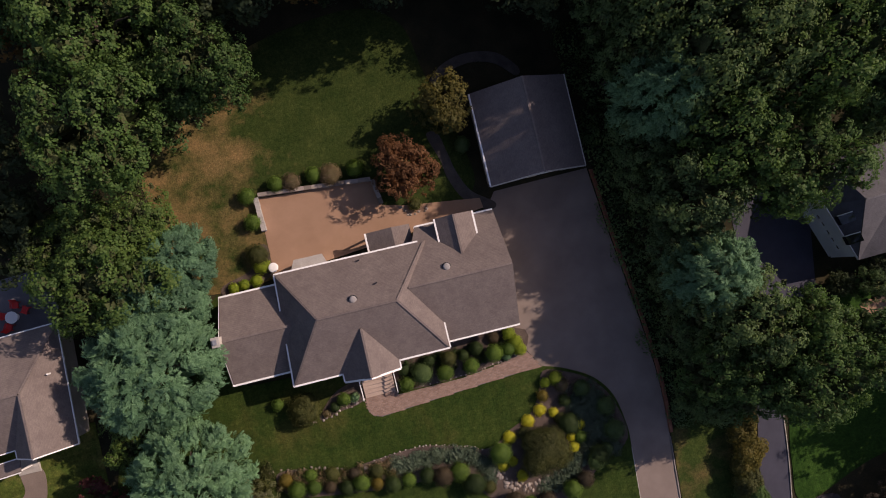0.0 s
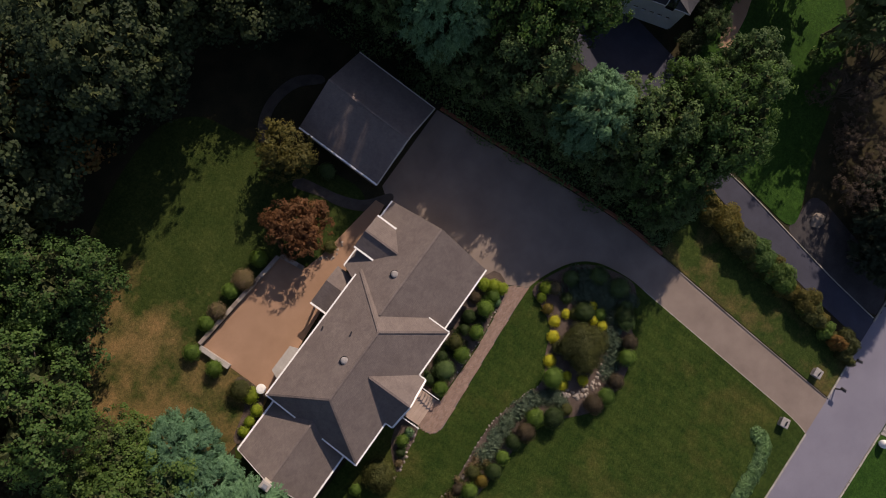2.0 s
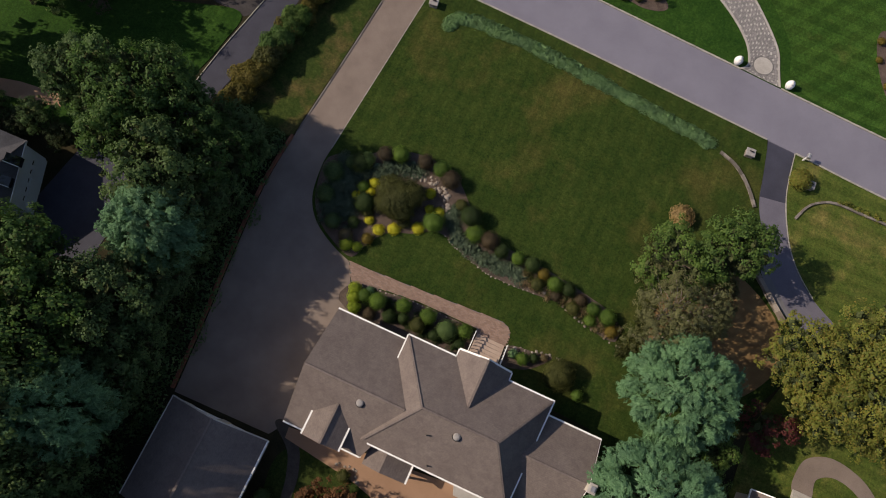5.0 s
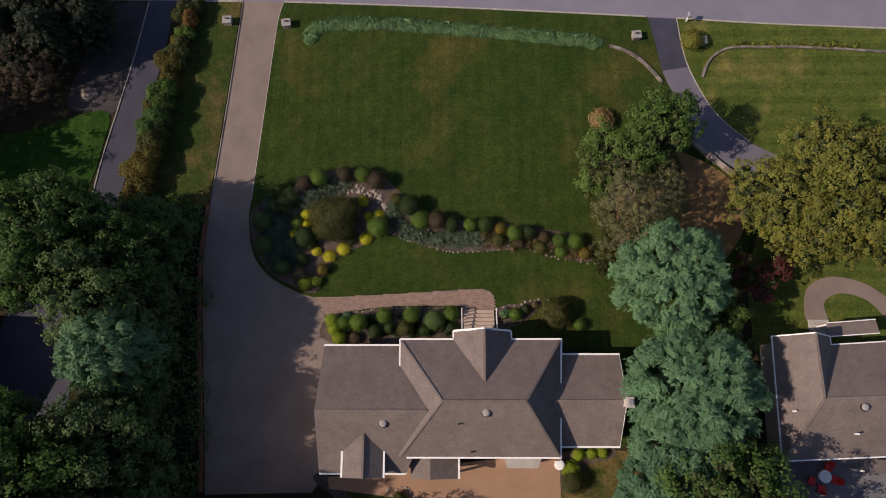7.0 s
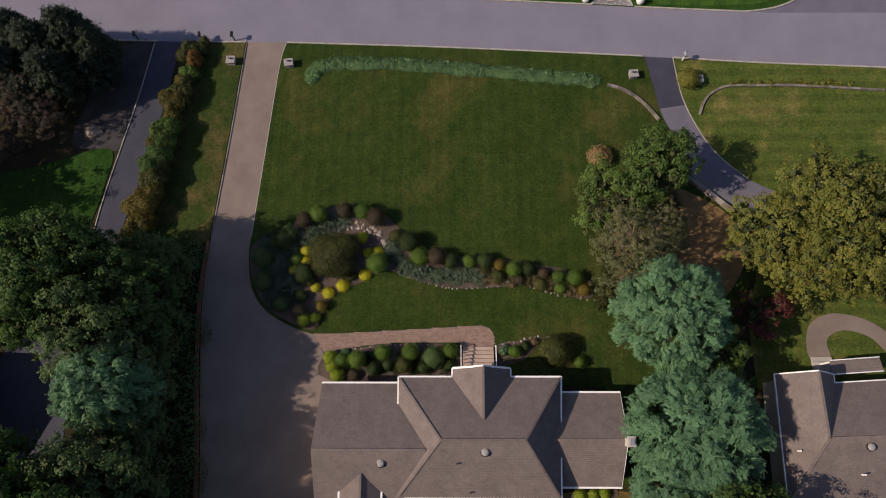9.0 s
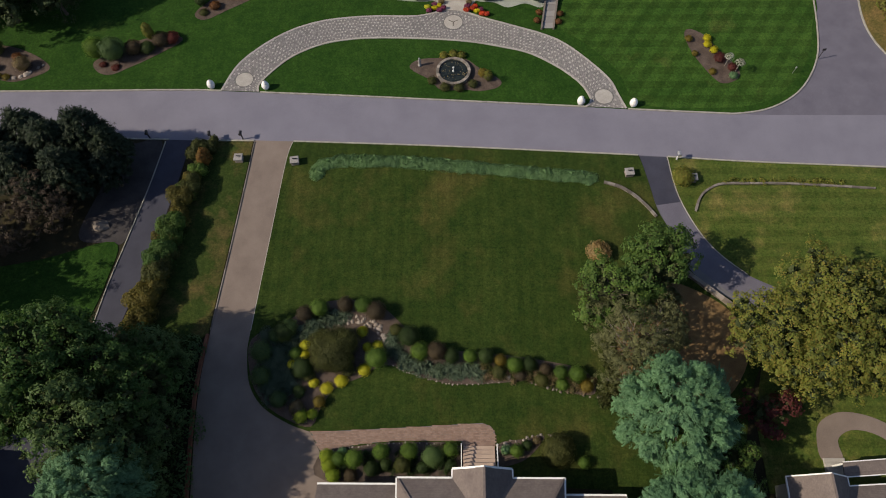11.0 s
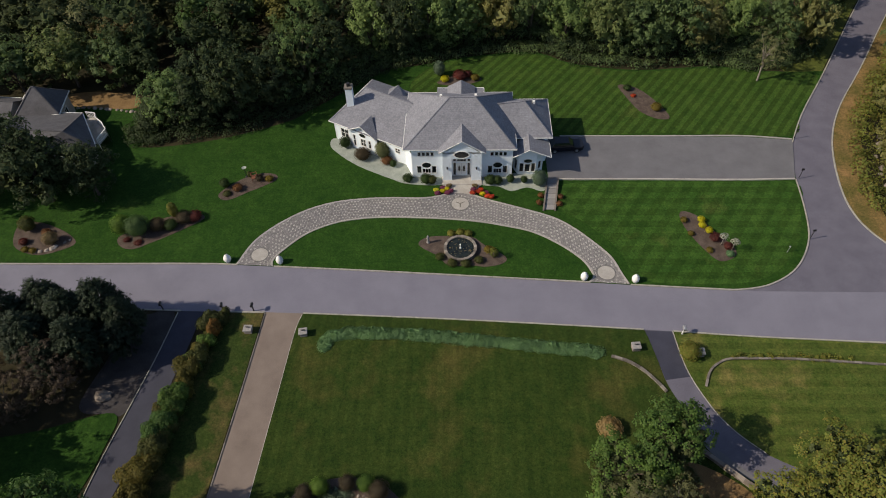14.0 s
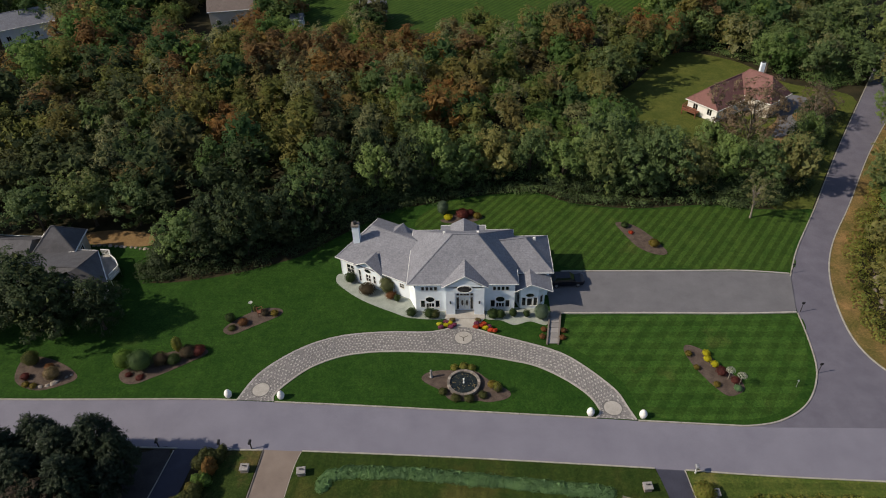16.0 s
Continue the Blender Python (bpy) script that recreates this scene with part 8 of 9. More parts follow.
BG, BD, BB = "clipped round green shrub", "clipped round dark green shrub", "clipped round bronze-brown shrub"
BALLS = [(2.75, -16.8, 0.62, 1.2, F_BROWNBOX, BB), (4.05, -16.25, 0.70, 1.3, F_BOX, BG), (6.45, -15.9, 0.62, 1.2, F_BROWNBOX, BB), (8.1, -16.0, 0.66, 1.3, F_BOX, BG), (9.3, -16.65, 0.76, 1.5, F_BROWNBOX, BB), (11.1, -18.2, 0.48, 0.6, F_BIGBUSH, "low olive shrub"),
         (12.4, -19.0, 0.84, 1.5, F_DKBOX, BD), (13.35, -20.3, 0.70, 1.3, F_BOX, BG), (14.85, -20.35, 0.74, 1.4, F_BROWNBOX, BB), (16.15, -20.7, 0.62, 1.1, F_DKBOX, BD), (17.8, -20.7, 0.53, 0.9, F_BOX, BG), (19.2, -20.7, 0.62, 1.1, F_DKBOX, BD),
         (20.45, -21.05, 0.47, 0.8, F_GOLD, "small yellow-green shrub"), (21.75, -21.5, 0.62, 1.1, F_BOX, BG), (23.0, -21.4, 0.58, 0.9, F_DKBOX, BD), (24.4, -21.8, 0.48, 0.6, F_BROWNBOX, "low bronze shrub"), (25.7, -22.15, 0.53, 0.9, F_BOX, BG), (27.1, -22.3, 0.62, 1.1, F_BOX, BG),
         (3.05, -21.85, 0.82, 1.3, F_DKBOX, BD), (9.55, -20.95, 0.82, 1.4, F_BOX, BG), (0.95, -18.5, 0.85, 1.0, F_DKBOX, BD)]
for i, (x, y, r, h, m, lab) in enumerate(BALLS):
    shrub("round_shrub", lab, m, (x, y, 0.09), r * 1.27, h * 1.08, 0.085, 200, i, group="round shrubs in the garden bed")
for i, (x, y, r) in enumerate([(2.95, -19.65, 0.50), (3.0, -20.6, 0.46), (1.95, -21.4, 0.47), (8.05, -18.4, 0.53), (9.5, -19.7, 0.53), (8.6, -19.8, 0.44), (8.4, -21.9, 0.58), (6.45, -22.85, 0.58), (5.2, -23.55, 0.55), (4.05, -23.05, 0.46)]):
    shrub("chrysanthemum", "low dome of bright yellow chrysanthemum blossom", F_MUM, (x, y, 0.09), r, 0.42, 0.07, 340, 40 + i, group="yellow chrysanthemums", category="flower",
          blobs=[(0, 0, 0.2, r * 1.08, r * 1.08, 0.16), (0, 0, 0.26, r * 0.75, r * 0.75, 0.14)])
shrub("big_bush", "big rounded olive-green bush with uneven lobes", F_BIGBUSH, (5.72, -20.3, 0.05), 2, 2.4, 0.13, 110, 60,
      blobs=[(0, 0, 1.1, 1.9, 2.0, 1.3), (0.95, 0.75, 1.0, 1.4, 1.35, 1.15), (-1.0, 0.5, 0.9, 1.35, 1.4, 1.1), (0.6, -1.0, 0.9, 1.3, 1.1, 1.0), (-0.6, -0.8, 1.0, 1.3, 1.2, 1.1)])


def ground_cover(name, label, pts, w, h, mat, seed, leaf=0.085, density=130, category="ground cover", spread=0.42, size=(0.35, 0.55), even=0.7):
    """A creeping mass of leaves along a line on the plan."""
    rng = random.Random(seed)
    line = curve(pts, False, 5)
    blobs = []
    for a, b in zip(line, line[1:]):
        n = max(1, int(math.hypot(b[0] - a[0], b[1] - a[1]) / 0.3))
        for k in range(n):
            x, y = a[0] + (b[0] - a[0]) * k / n, a[1] + (b[1] - a[1]) * k / n
            for j in range(max(1, round(w / 0.6))):
                blobs.append((x + rng.uniform(-w, w) * spread, y + rng.uniform(-w, w) * spread, 0.05, rng.uniform(*size), rng.uniform(*size), h * rng.uniform(even, 1.1)))
    return solid(name, blob_mesh(name, blobs, mat, leaf, density, seed, 0.6, True), mat, label, category, kind="stuff")


ground_cover("blue_juniper", "creeping blue-green juniper in the garden bed", [(0.9, -23.2), (1.1, -21.6), (1.5, -20.0), (2.5, -18.5), (4.6, -17.3), (6.4, -16.95)], 1.5, 0.24, F_JUNIPER, 1, 0.075, 150, size=(0.7, 0.9), even=0.98, spread=0.36)
ground_cover("blue_juniper_tail", "creeping blue-green juniper in the garden bed", [(10.6, -18.9), (11.2, -20.4), (12.6, -21.3), (14.6, -21.8), (19.2, -22.1)], 1.0, 0.24, F_JUNIPER, 2, 0.075, 150, size=(0.6, 0.8), even=0.98, spread=0.36)
ground_cover("dark_juniper", "dark shaded juniper by the driveway", [(0.4, -19.0), (0.0, -21.0), (0.6, -23.0), (2.0, -24.2)], 2.8, 0.4, F_JUNIPER, 3, size=(0.5, 0.8))
ground_cover("lawn_border", "long pale green border plants along the road", [(2.4, -1.7), (2.7, -0.75), (3.9, -0.15), (7.5, -0.05), (13.0, -0.35), (19.6, -1.05), (25.1, -1.65), (30.6, -2.25)], 1.1, 0.30, F_EDGE, 4, 0.12, 95, spread=0.15, size=(0.60, 0.80), even=0.85)
ground_cover("mixed_flowers", "mixed low perennials among the stones", [(18.8, -21.9), (21, -22.3), (24, -22.6), (28.6, -23.4)], 1.3, 0.3, F_BLOOM, 5, 0.10, 60)
ground_cover("olive_cover", "low olive perennials between the shrubs", [(19.0, -21.6), (22, -21.9), (25, -22.6), (28.4, -23.2)], 1.5, 0.25, F_BIGBUSH, 6, 0.10, 80, size=(0.4, 0.65))
ground_cover("bed_foliage", "low dark foliage between the house-front shrubs", [(7.4, -29.7), (10.0, -29.6), (13.0, -29.6), (16.3, -29.4)], 2.0, 0.3, F_DKBOX, 9, 0.11, 70, size=(0.3, 0.6))
ground_cover("wall_grass", "pale rough grass growing along the low wall", [(43.5, -2.7), (46.5, -2.6), (50.5, -2.65), (55.0, -3.0)], 0.7, 0.3, F_OLIVE, 10, 0.12, 45, size=(0.25, 0.5), even=0.4)
ground_cover("rough_grass", "rough olive grass round the bare soil", [(32.6, -14.4), (35.2, -14.6), (36.4, -17.0), (35.6, -19.6)], 2.6, 0.22, F_THIN, 7, 0.12, 40, size=(0.4, 0.8))
ground_cover("rough_grass_bank", "rough olive grass along the soil's far side", [(29.4, -24.6), (30.4, -22.0), (30.0, -19.0), (28.4, -16.0), (28.8, -12.6)], 1.3, 0.25, F_BIGBUSH, 8, 0.12, 50, size=(0.4, 0.8))
for i, (x, y, r, h, m, lab) in enumerate([(3.2, -26.0, 0.7, 0.7, F_LIME, "lime-green shrub at the bed's tip"), (4.2, -25.8, 0.5, 0.6, F_LIME, "lime-green shrub at the bed's tip"), (4.75, -24.75, 0.57, 0.8, F_GOLD, "golden shrub at the bed's tip"), (2.8, -25.3, 0.7, 0.7, F_BLOOM, "shrub with faded blossom"), (20.3, -22.1, 0.7, 0.6, F_BIGBUSH, "low olive shrub"), (22.2, -22.3, 0.6, 0.5, F_BROWNBOX, "low bronze shrub"), (24.0, -22.8, 0.7, 0.6, F_BIGBUSH, "low olive shrub"), (25.8, -23.2, 0.6, 0.6, F_BOX, BG), (27.9, -23.3, 0.65, 0.6, F_GOLD, "golden shrub at the bed's tip"), (7.0, -21.9, 0.7, 0.6, F_BIGBUSH, "low olive shrub"), (3.6, -22.4, 0.6, 0.6, F_BIGBUSH, "low olive shrub"), (2.2, -20.4, 0.6, 0.6, F_BOX, BG), (-0.8, -20.4, 1.0, 1.5, F_DEEP, "dark broad shrub beside the driveway"),
                                          (-0.6, -22.6, 0.9, 1.3, F_DEEP, "dark broad shrub beside the driveway"), (1.4, -18.0, 0.8, 1.0, F_DEEP, "dark broad shrub beside the driveway"), (1.2, -24.6, 0.8, 1.1, F_DEEP, "dark broad shrub beside the driveway"), (2.9, -23.9, 0.6, 0.8, F_DKBOX, BD), (0.3, -18.8, 0.7, 0.9, F_DEEP, "dark broad shrub beside the driveway")]):
    shrub("garden_shrub", lab, m, (x, y, 0.09), r, h, 0.12, 110, 70 + i, group="shrubs by the driveway")
for i, (x, y, r, h, m, lab) in enumerate([(5.72, -29.25, 0.55, 0.9, F_LIME, "lime-green hedge shrub"), (6.0, -30.0, 0.6, 0.9, F_LIME, "lime-green hedge shrub"), (6.4, -30.85, 0.58, 0.9, F_LIME, "lime-green hedge shrub"), (6.75, -29.5, 0.6, 0.9, F_BOX, "loose green shrub behind the hedge"), (8.1, -29.5, 0.74, 1.3, F_BOX, BG), (10.3, -28.9, 0.66, 1.2, F_BOX, BG), (12.65, -28.85, 0.70, 1.3, F_BOX, BG), (12.1, -30.0, 0.66, 1.1, F_BIGBUSH, "olive shrub against the house"),
                                          (9.5, -30.3, 0.6, 0.9, F_DKBOX, BD), (10.7, -29.9, 0.5, 0.7, F_DKBOX, BD), (14.6, -29.3, 0.9, 1.1, F_DEEP, "loose dark shrub against the house"), (16.1, -28.7, 0.62, 1.1, F_BOX, BG), (7.8, -30.8, 0.55, 0.6, F_BROWNBOX, BB), (13.8, -30.2, 0.5, 0.8, F_DKBOX, BD), (16.1, -30.0, 0.5, 0.8, F_DKBOX, BD), (7.0, -28.9, 0.4, 0.5, F_EDGE, "low pale shrub"), (15.4, -28.6, 0.4, 0.5, F_BLOOM, "faded flowering shrub"),
                                          (21.6, -28.8, 0.55, 0.9, F_BOX, BG), (20.7, -28.7, 0.42, 0.6, F_EDGE, "low pale shrub"), (22.5, -28.3, 0.45, 0.6, F_DKBOX, BD), (27.1, -29.7, 0.5, 0.8, F_BOX, BG), (23.3, -27.9, 0.35, 0.4, F_BLOOM, "faded flowering shrub")]):
    shrub("foundation_shrub", lab, m, (x, y, 0.09), r * 1.1, h * 1.05, 0.10, 150, 90 + i, group="shrubs along the house front")
shrub("broad_bush", "broad olive bush beside the front steps", F_BIGBUSH, (24.97, -28.75, 0.05), 1.3, 1.8, 0.13, 110, 120, blobs=[(0, 0, 0.8, 1.4, 1.45, 1.0), (0.3, 0.5, 0.8, 0.9, 0.8, 0.85), (-0.4, -0.4, 0.8, 0.9, 0.9, 0.9)])
for i, (x, y, r, h, m, lab) in enumerate([(25.7, -47.6, 0.7, 1.0, F_BOX, BG), (23.1, -48.1, 0.66, 1.1, F_BOX, BG), (21.8, -48.0, 0.75, 1.1, F_BLOOM, "hydrangea with faded pinkish blossom"), (19.8, -48.2, 0.65, 1.1, F_BOX, BG), (18.4, -47.9, 0.9, 1.3, F_BLOOM, "hydrangea with faded pinkish blossom"), (16.2, -48.0, 0.7, 1.2, F_BOX, BG), (25.7, -45.3, 0.66, 1.1, F_BOX, BG),
                                          (25.9, -42.5, 0.9, 1.2, F_BIGBUSH, "leafy green shrub at the patio's end"), (25.8, -41.6, 0.7, 0.9, F_LIME, "lime-green shrub at the patio's end"), (26.5, -40.4, 0.5, 0.6, F_LIME, "lime-green shrub against the house"), (27.6, -40.3, 0.45, 0.55, F_LIME, "lime-green shrub against the house"), (28.5, -40.2, 0.45, 0.5, F_LIME, "lime-green shrub against the house"), (11.8, -43.8, 0.55, 0.7, F_BIGBUSH, "low green shrub ringed with stones"), (6.6, -48.0, 0.7, 1.2, F_DEEP, "dark shrub behind the garage"), (7.2, -50, 0.7, 1.3, F_DEEP, "dark shrub behind the garage")]):
    shrub("patio_shrub", lab, m, (x, y, 0.06), r * 1.12, h * 1.05, 0.11, 140, 130 + i, group="shrubs round the patio")
# hedge of mixed shrubs between the driveways
HEDGE = curve([(-9.4, 1.6), (-9.7, -1.7), (-10.5, -5.0), (-10.9, -8.6), (-11.5, -11.4), (-11.9, -14.2), (-12.6, -17.8)], False, 4)
rng = random.Random(41)
for i, (x, y) in enumerate(HEDGE):
    r = rng.uniform(0.62, 1.12) + 0.02 * i
    m, lab = rng.choice([(F_DULLGOLD, "loose golden-olive hedge shrub"), (F_BIGBUSH, "loose olive hedge shrub"), (F_MAPLE, "loose green hedge shrub"), (F_OAK, "loose mid-green hedge shrub"), (F_DULLGOLD, "loose golden-olive hedge shrub"), (F_BIGBUSH, "loose olive hedge shrub")]) if i not in (2, 20, 21, 22, 23, 24) else (F_ORANGE, "orange-tinted hedge shrub") if i == 2 else (F_DULLGOLD, "broad yellow-olive hedge shrub")
    shrub("hedge_shrub", lab, m, (x + rng.uniform(-0.3, 0.3), y, 0.05), r, r * 1.7, 0.18, 62, 160 + i, group="hedge between the driveways",
          blobs=[(rng.uniform(-0.6, 0.6), rng.uniform(-0.6, 0.6), r * rng.uniform(0.5, 0.9), r * rng.uniform(0.45, 0.9), r * rng.uniform(0.45, 0.9), r * rng.uniform(0.6, 1.0)) for _ in range(5)])
shrub("round_bush", "round pale yellow-green bush at the driveway", F_OLIVE, (39.1, -2.4, 0.05), 1.1, 1.3, 0.16, 90, 190)
shrub("straw_grass", "tuft of straw-coloured ornamental grass", F_STRAW, (30.0, -10.6, 0.05), 1.15, 1.1, 0.2, 90, 191, category="grass")
# beds of the white house
VILLA = [(9.7, 22.7, 0.55, 0.7, F_DKBOX, BD), (12.0, 22.4, 0.6, 0.9, F_DKBOX, BD), (12.7, 22.3, 0.5, 0.8, F_BIGBUSH, "olive shrub against the white wall"), (20.0, 22.2, 0.6, 0.9, F_DKBOX, BD), (20.9, 22.2, 0.5, 0.8, F_DKBOX, BD), (22.5, 22.4, 0.4, 0.9, F_DKBOX, BD), (24.2, 22.3, 0.35, 0.8, F_DKBOX, BD), (26.0, 21.9, 0.75, 1.7, F_JUNIPER, "blue-green conical shrub"),
         (1.1, 29.2, 0.6, 1.2, F_DKBOX, BD), (3.6, 26.9, 0.85, 1.1, F_BROWNBOX, BB), (6.3, 27.0, 0.8, 2.0, F_GREY, "tall thin shrub with fading leaves"), (7.7, 25.3, 0.35, 0.8, F_DKBOX, BD), (6.8, 26.0, 0.6, 0.7, F_RUSSET, "low russet shrub"),
         (15.2, 13.6, 0.45, 0.5, F_OLIVE, "yellow-green shrub at the fountain"), (16.3, 13.8, 0.5, 0.5, F_OLIVE, "yellow-green shrub at the fountain"), (17.2, 13.6, 0.45, 0.5, F_OLIVE, "yellow-green shrub at the fountain"), (19.5, 11.0, 0.5, 0.7, F_GOLD, "yellow-green shrub at the fountain"), (20.1, 10.5, 0.5, 0.6, F_BIGBUSH, "olive shrub at the fountain"), (14.0, 10.1, 0.5, 0.5, F_BIGBUSH, "olive shrub at the fountain"),
         (15.4, 9.2, 0.55, 0.5, F_BIGBUSH, "olive shrub at the fountain"), (16.9, 9.1, 0.55, 0.5, F_BIGBUSH, "olive shrub at the fountain"), (18.4, 9.6, 0.5, 0.5, F_BIGBUSH, "olive shrub at the fountain"),
         (44.5, 15.7, 0.42, 0.6, F_YELLOW, "bright yellow flower dome"), (44.4, 14.8, 0.42, 0.6, F_YELLOW, "bright yellow flower dome"), (45.0, 14.0, 0.42, 0.6, F_YELLOW, "bright yellow flower dome"), (45.4, 12.8, 0.6, 0.8, F_WINE, "wine-red shrub in the island bed"), (42.5, 15.7, 0.4, 0.5, F_GOLD, "golden perennials"), (42.9, 13.6, 0.35, 0.4, F_GOLD, "golden perennials"), (44.4, 11.1, 0.4, 0.4, F_GOLD, "golden perennials"), (46.5, 10.5, 0.45, 0.5, F_EDGE, "pale perennials"), (46.6, 11.6, 0.5, 0.6, F_WINE, "wine-red shrub in the island bed"),
         (40.0, 41.2, 0.55, 0.7, F_DKBOX, BD), (40.6, 39.6, 0.35, 0.35, F_FLOWERS, "red blossom in the island bed"), (43.2, 36.6, 0.7, 0.9, F_GOLD, "yellow-green shrub in the island bed"),
         (-13.2, 21.7, 0.6, 1.1, F_DKBOX, BD), (-10.4, 23.4, 0.3, 0.9, F_BIGBUSH, "slim olive shrub"), (-9.1, 22.9, 0.5, 0.7, F_BROWNBOX, BB), (-7.9, 22.9, 0.5, 0.5, F_GOLD, "golden perennials"), (-11.5, 21.2, 0.6, 0.6, F_RUSSET, "low russet shrub"), (-12.7, 20.3, 0.5, 0.35, F_BIGBUSH, "low olive perennials"),
         (-23.6, 14.2, 1.15, 2.0, F_BOX, "bushy green pine shrub"), (-21.6, 13.9, 1.3, 2.2, F_DEEP, "bushy green pine shrub"), (-19.6, 14.6, 0.9, 1.3, F_BROWNBOX, BB), (-18.1, 14.8, 0.8, 0.9, F_DKBOX, BD), (-18.0, 16.4, 0.55, 2.2, F_OLIVE, "upright yellow-green shrub"), (-16.7, 15.9, 0.9, 1.2, F_BROWNBOX, BB), (-15.6, 16.2, 0.8, 0.9, F_WINE, "wine-red shrub in the island bed"), (-21.3, 12.3, 0.45, 0.3, F_WINE, "low wine-red shrub"), (-22.8, 12.7, 0.4, 0.3, F_WINE, "low wine-red shrub"),
         (-35.1, 14.5, 0.9, 1.7, F_BIGBUSH, "olive shrub in the stony bed"), (-31.6, 12.4, 0.85, 1.3, F_BLOOM, "shrub with cream blossom"), (-34.3, 11.2, 0.4, 0.4, F_GOLD, "golden perennials"), (-33.3, 11.0, 0.4, 0.4, F_GOLD, "golden perennials"), (-34.9, 12.3, 0.5, 0.6, F_WINE, "wine-red shrub in the stony bed"), (-32.8, 13.8, 0.5, 0.6, F_RUSSET, "low russet shrub"),
         (14.0, 43.6, 0.6, 0.7, F_YELLOW, "yellow blossom on the back lawn"), (16.2, 44.2, 0.95, 1.1, F_WINE, "wine-red shrub on the back lawn"), (17.4, 44.7, 0.6, 0.8, F_WINE, "wine-red shrub on the back lawn"), (13.2, 44.9, 0.8, 2.2, F_JUNIPER, "blue-green conical shrub on the back lawn"), (18.4, 43.9, 0.6, 0.7, F_GOLD, "golden shrub on the back lawn")]
for i, (x, y, r, h, m, lab) in enumerate(VILLA):
    k = 1.28 if i < 13 else 1.1
    shrub("bed_shrub", lab, m, (x, y, 0.09), r * k, h * k, 0.13, 110, 200 + i, group="shrubs of the white house's beds")
boulders("pale stone in the island bed", [(-33.0, 10.9), (-31.8, 11.1), (-30.0, 12.4), (-29.4, 12.8)], "stones in the island beds", 0.2, 0.4, 0.7, 21, 0.2)
F_PURPLE = foliage("purple_blossom", [(0.16, 0.03, 0.10), (0.24, 0.05, 0.14), (0.30, 0.10, 0.16)])
POTS = [(14.6, 21.0, F_YELLOW), (14.1, 20.6, F_YELLOW), (13.5, 20.25, F_PURPLE), (14.9, 21.5, F_BLOOM), (14.1, 21.2, F_PURPLE), (14.7, 20.3, F_PURPLE), (13.3, 20.75, F_MUM), (15.1, 20.6, F_PURPLE),
        (17.9, 20.9, F_PURPLE), (18.5, 20.5, F_FLOWERS), (19.0, 20.1, F_YELLOW), (19.6, 19.7, F_FLOWERS), (18.1, 21.5, F_BLOOM), (18.8, 20.8, F_FLOWERS), (19.4, 20.3, F_PURPLE), (20.1, 19.6, F_FLOWERS), (17.8, 20.3, F_FLOWERS)]
TINT = {F_YELLOW.name: "bright yellow", F_MUM.name: "lemon yellow", F_FLOWERS.name: "red and orange", F_PURPLE.name: "purple-red", F_BLOOM.name: "faded pinkish"}
for i, (x, y, m) in enumerate(POTS):
    shrub("autumn_flowers", TINT[m.name] + " autumn flowers in bloom at the forecourt", m, (x, y, 0.1), 0.4, 0.6, 0.08, 190, 300 + i, group="autumn flowers at the door", category="flowers",
          blobs=[(0, 0, 0.25, 0.34, 0.3, 0.27), (0.18, -0.12 + 0.05 * (i % 4), 0.3, 0.2, 0.22, 0.26), (-0.2, 0.1 - 0.06 * (i % 3), 0.22, 0.2, 0.2, 0.2)])
for i, (x, y) in enumerate([(45.9, 12.0), (46.9, 11.2)]):
    t = thing("pale_ornamental_tree", "small pale silvery weeping tree on a thin stem", "tree", (x, y, 0.1), group="silvery dwarf trees")
    part("trunk", Shape().tube([(0, 0, 0), (0.02, 0, 0.7), (0, 0, 1.4)], [0.05, 0.04, 0.03], 7), M_BARK_PALE, t)
    part("crown", blob_mesh("crown", [(0, 0, 1.45, 0.5, 0.5, 0.28)], foliage("silver_leaves", [(0.42, 0.44, 0.42), (0.55, 0.57, 0.55)]) if i == 0 else bpy.data.materials["silver_leaves"], 0.12, 90, i), None, t)

# dark car parked in the house's shade
car = thing("car", "dark car parked on the pad in the house's shade", "car", (29.9, 28.6, 0.1), 4)
part("body", Shape().prism([(-2.2, -0.86), (2.0, -0.86), (2.3, -0.6), (2.3, 0.6), (2.0, 0.86), (-2.2, 0.86), (-2.35, 0.6), (-2.35, -0.6)], 0.28, 0.86), M_CAR, car)
part("cabin", Shape().add([(-1.9, -0.78, 0.86), (1.1, -0.78, 0.86), (1.1, 0.78, 0.86), (-1.9, 0.78, 0.86), (-1.5, -0.62, 1.45), (0.4, -0.62, 1.45), (0.4, 0.62, 1.45), (-1.5, 0.62, 1.45)], [(4, 5, 6, 7), (0, 1, 5, 4), (1, 2, 6, 5), (2, 3, 7, 6), (3, 0, 4, 7)]), M_GLASS, car, "dark glazed cabin")
part("roof", Shape().soft_box(-1.5, -0.63, 1.44, 0.42, 0.63, 1.5, 0.03), M_CAR, car)
for x in (-1.45, 1.4):
    for y in (-0.8, 0.8):
        w = part("wheel", Shape().tube([(x, y - 0.1, 0.32), (x, y + 0.1, 0.32)], [0.32, 0.32], 18), M_DARK, car)
        part("rim", Shape().tube([(x, y - 0.115, 0.32), (x, y + 0.115, 0.32)], [0.2, 0.2], 14), M_METAL, w)

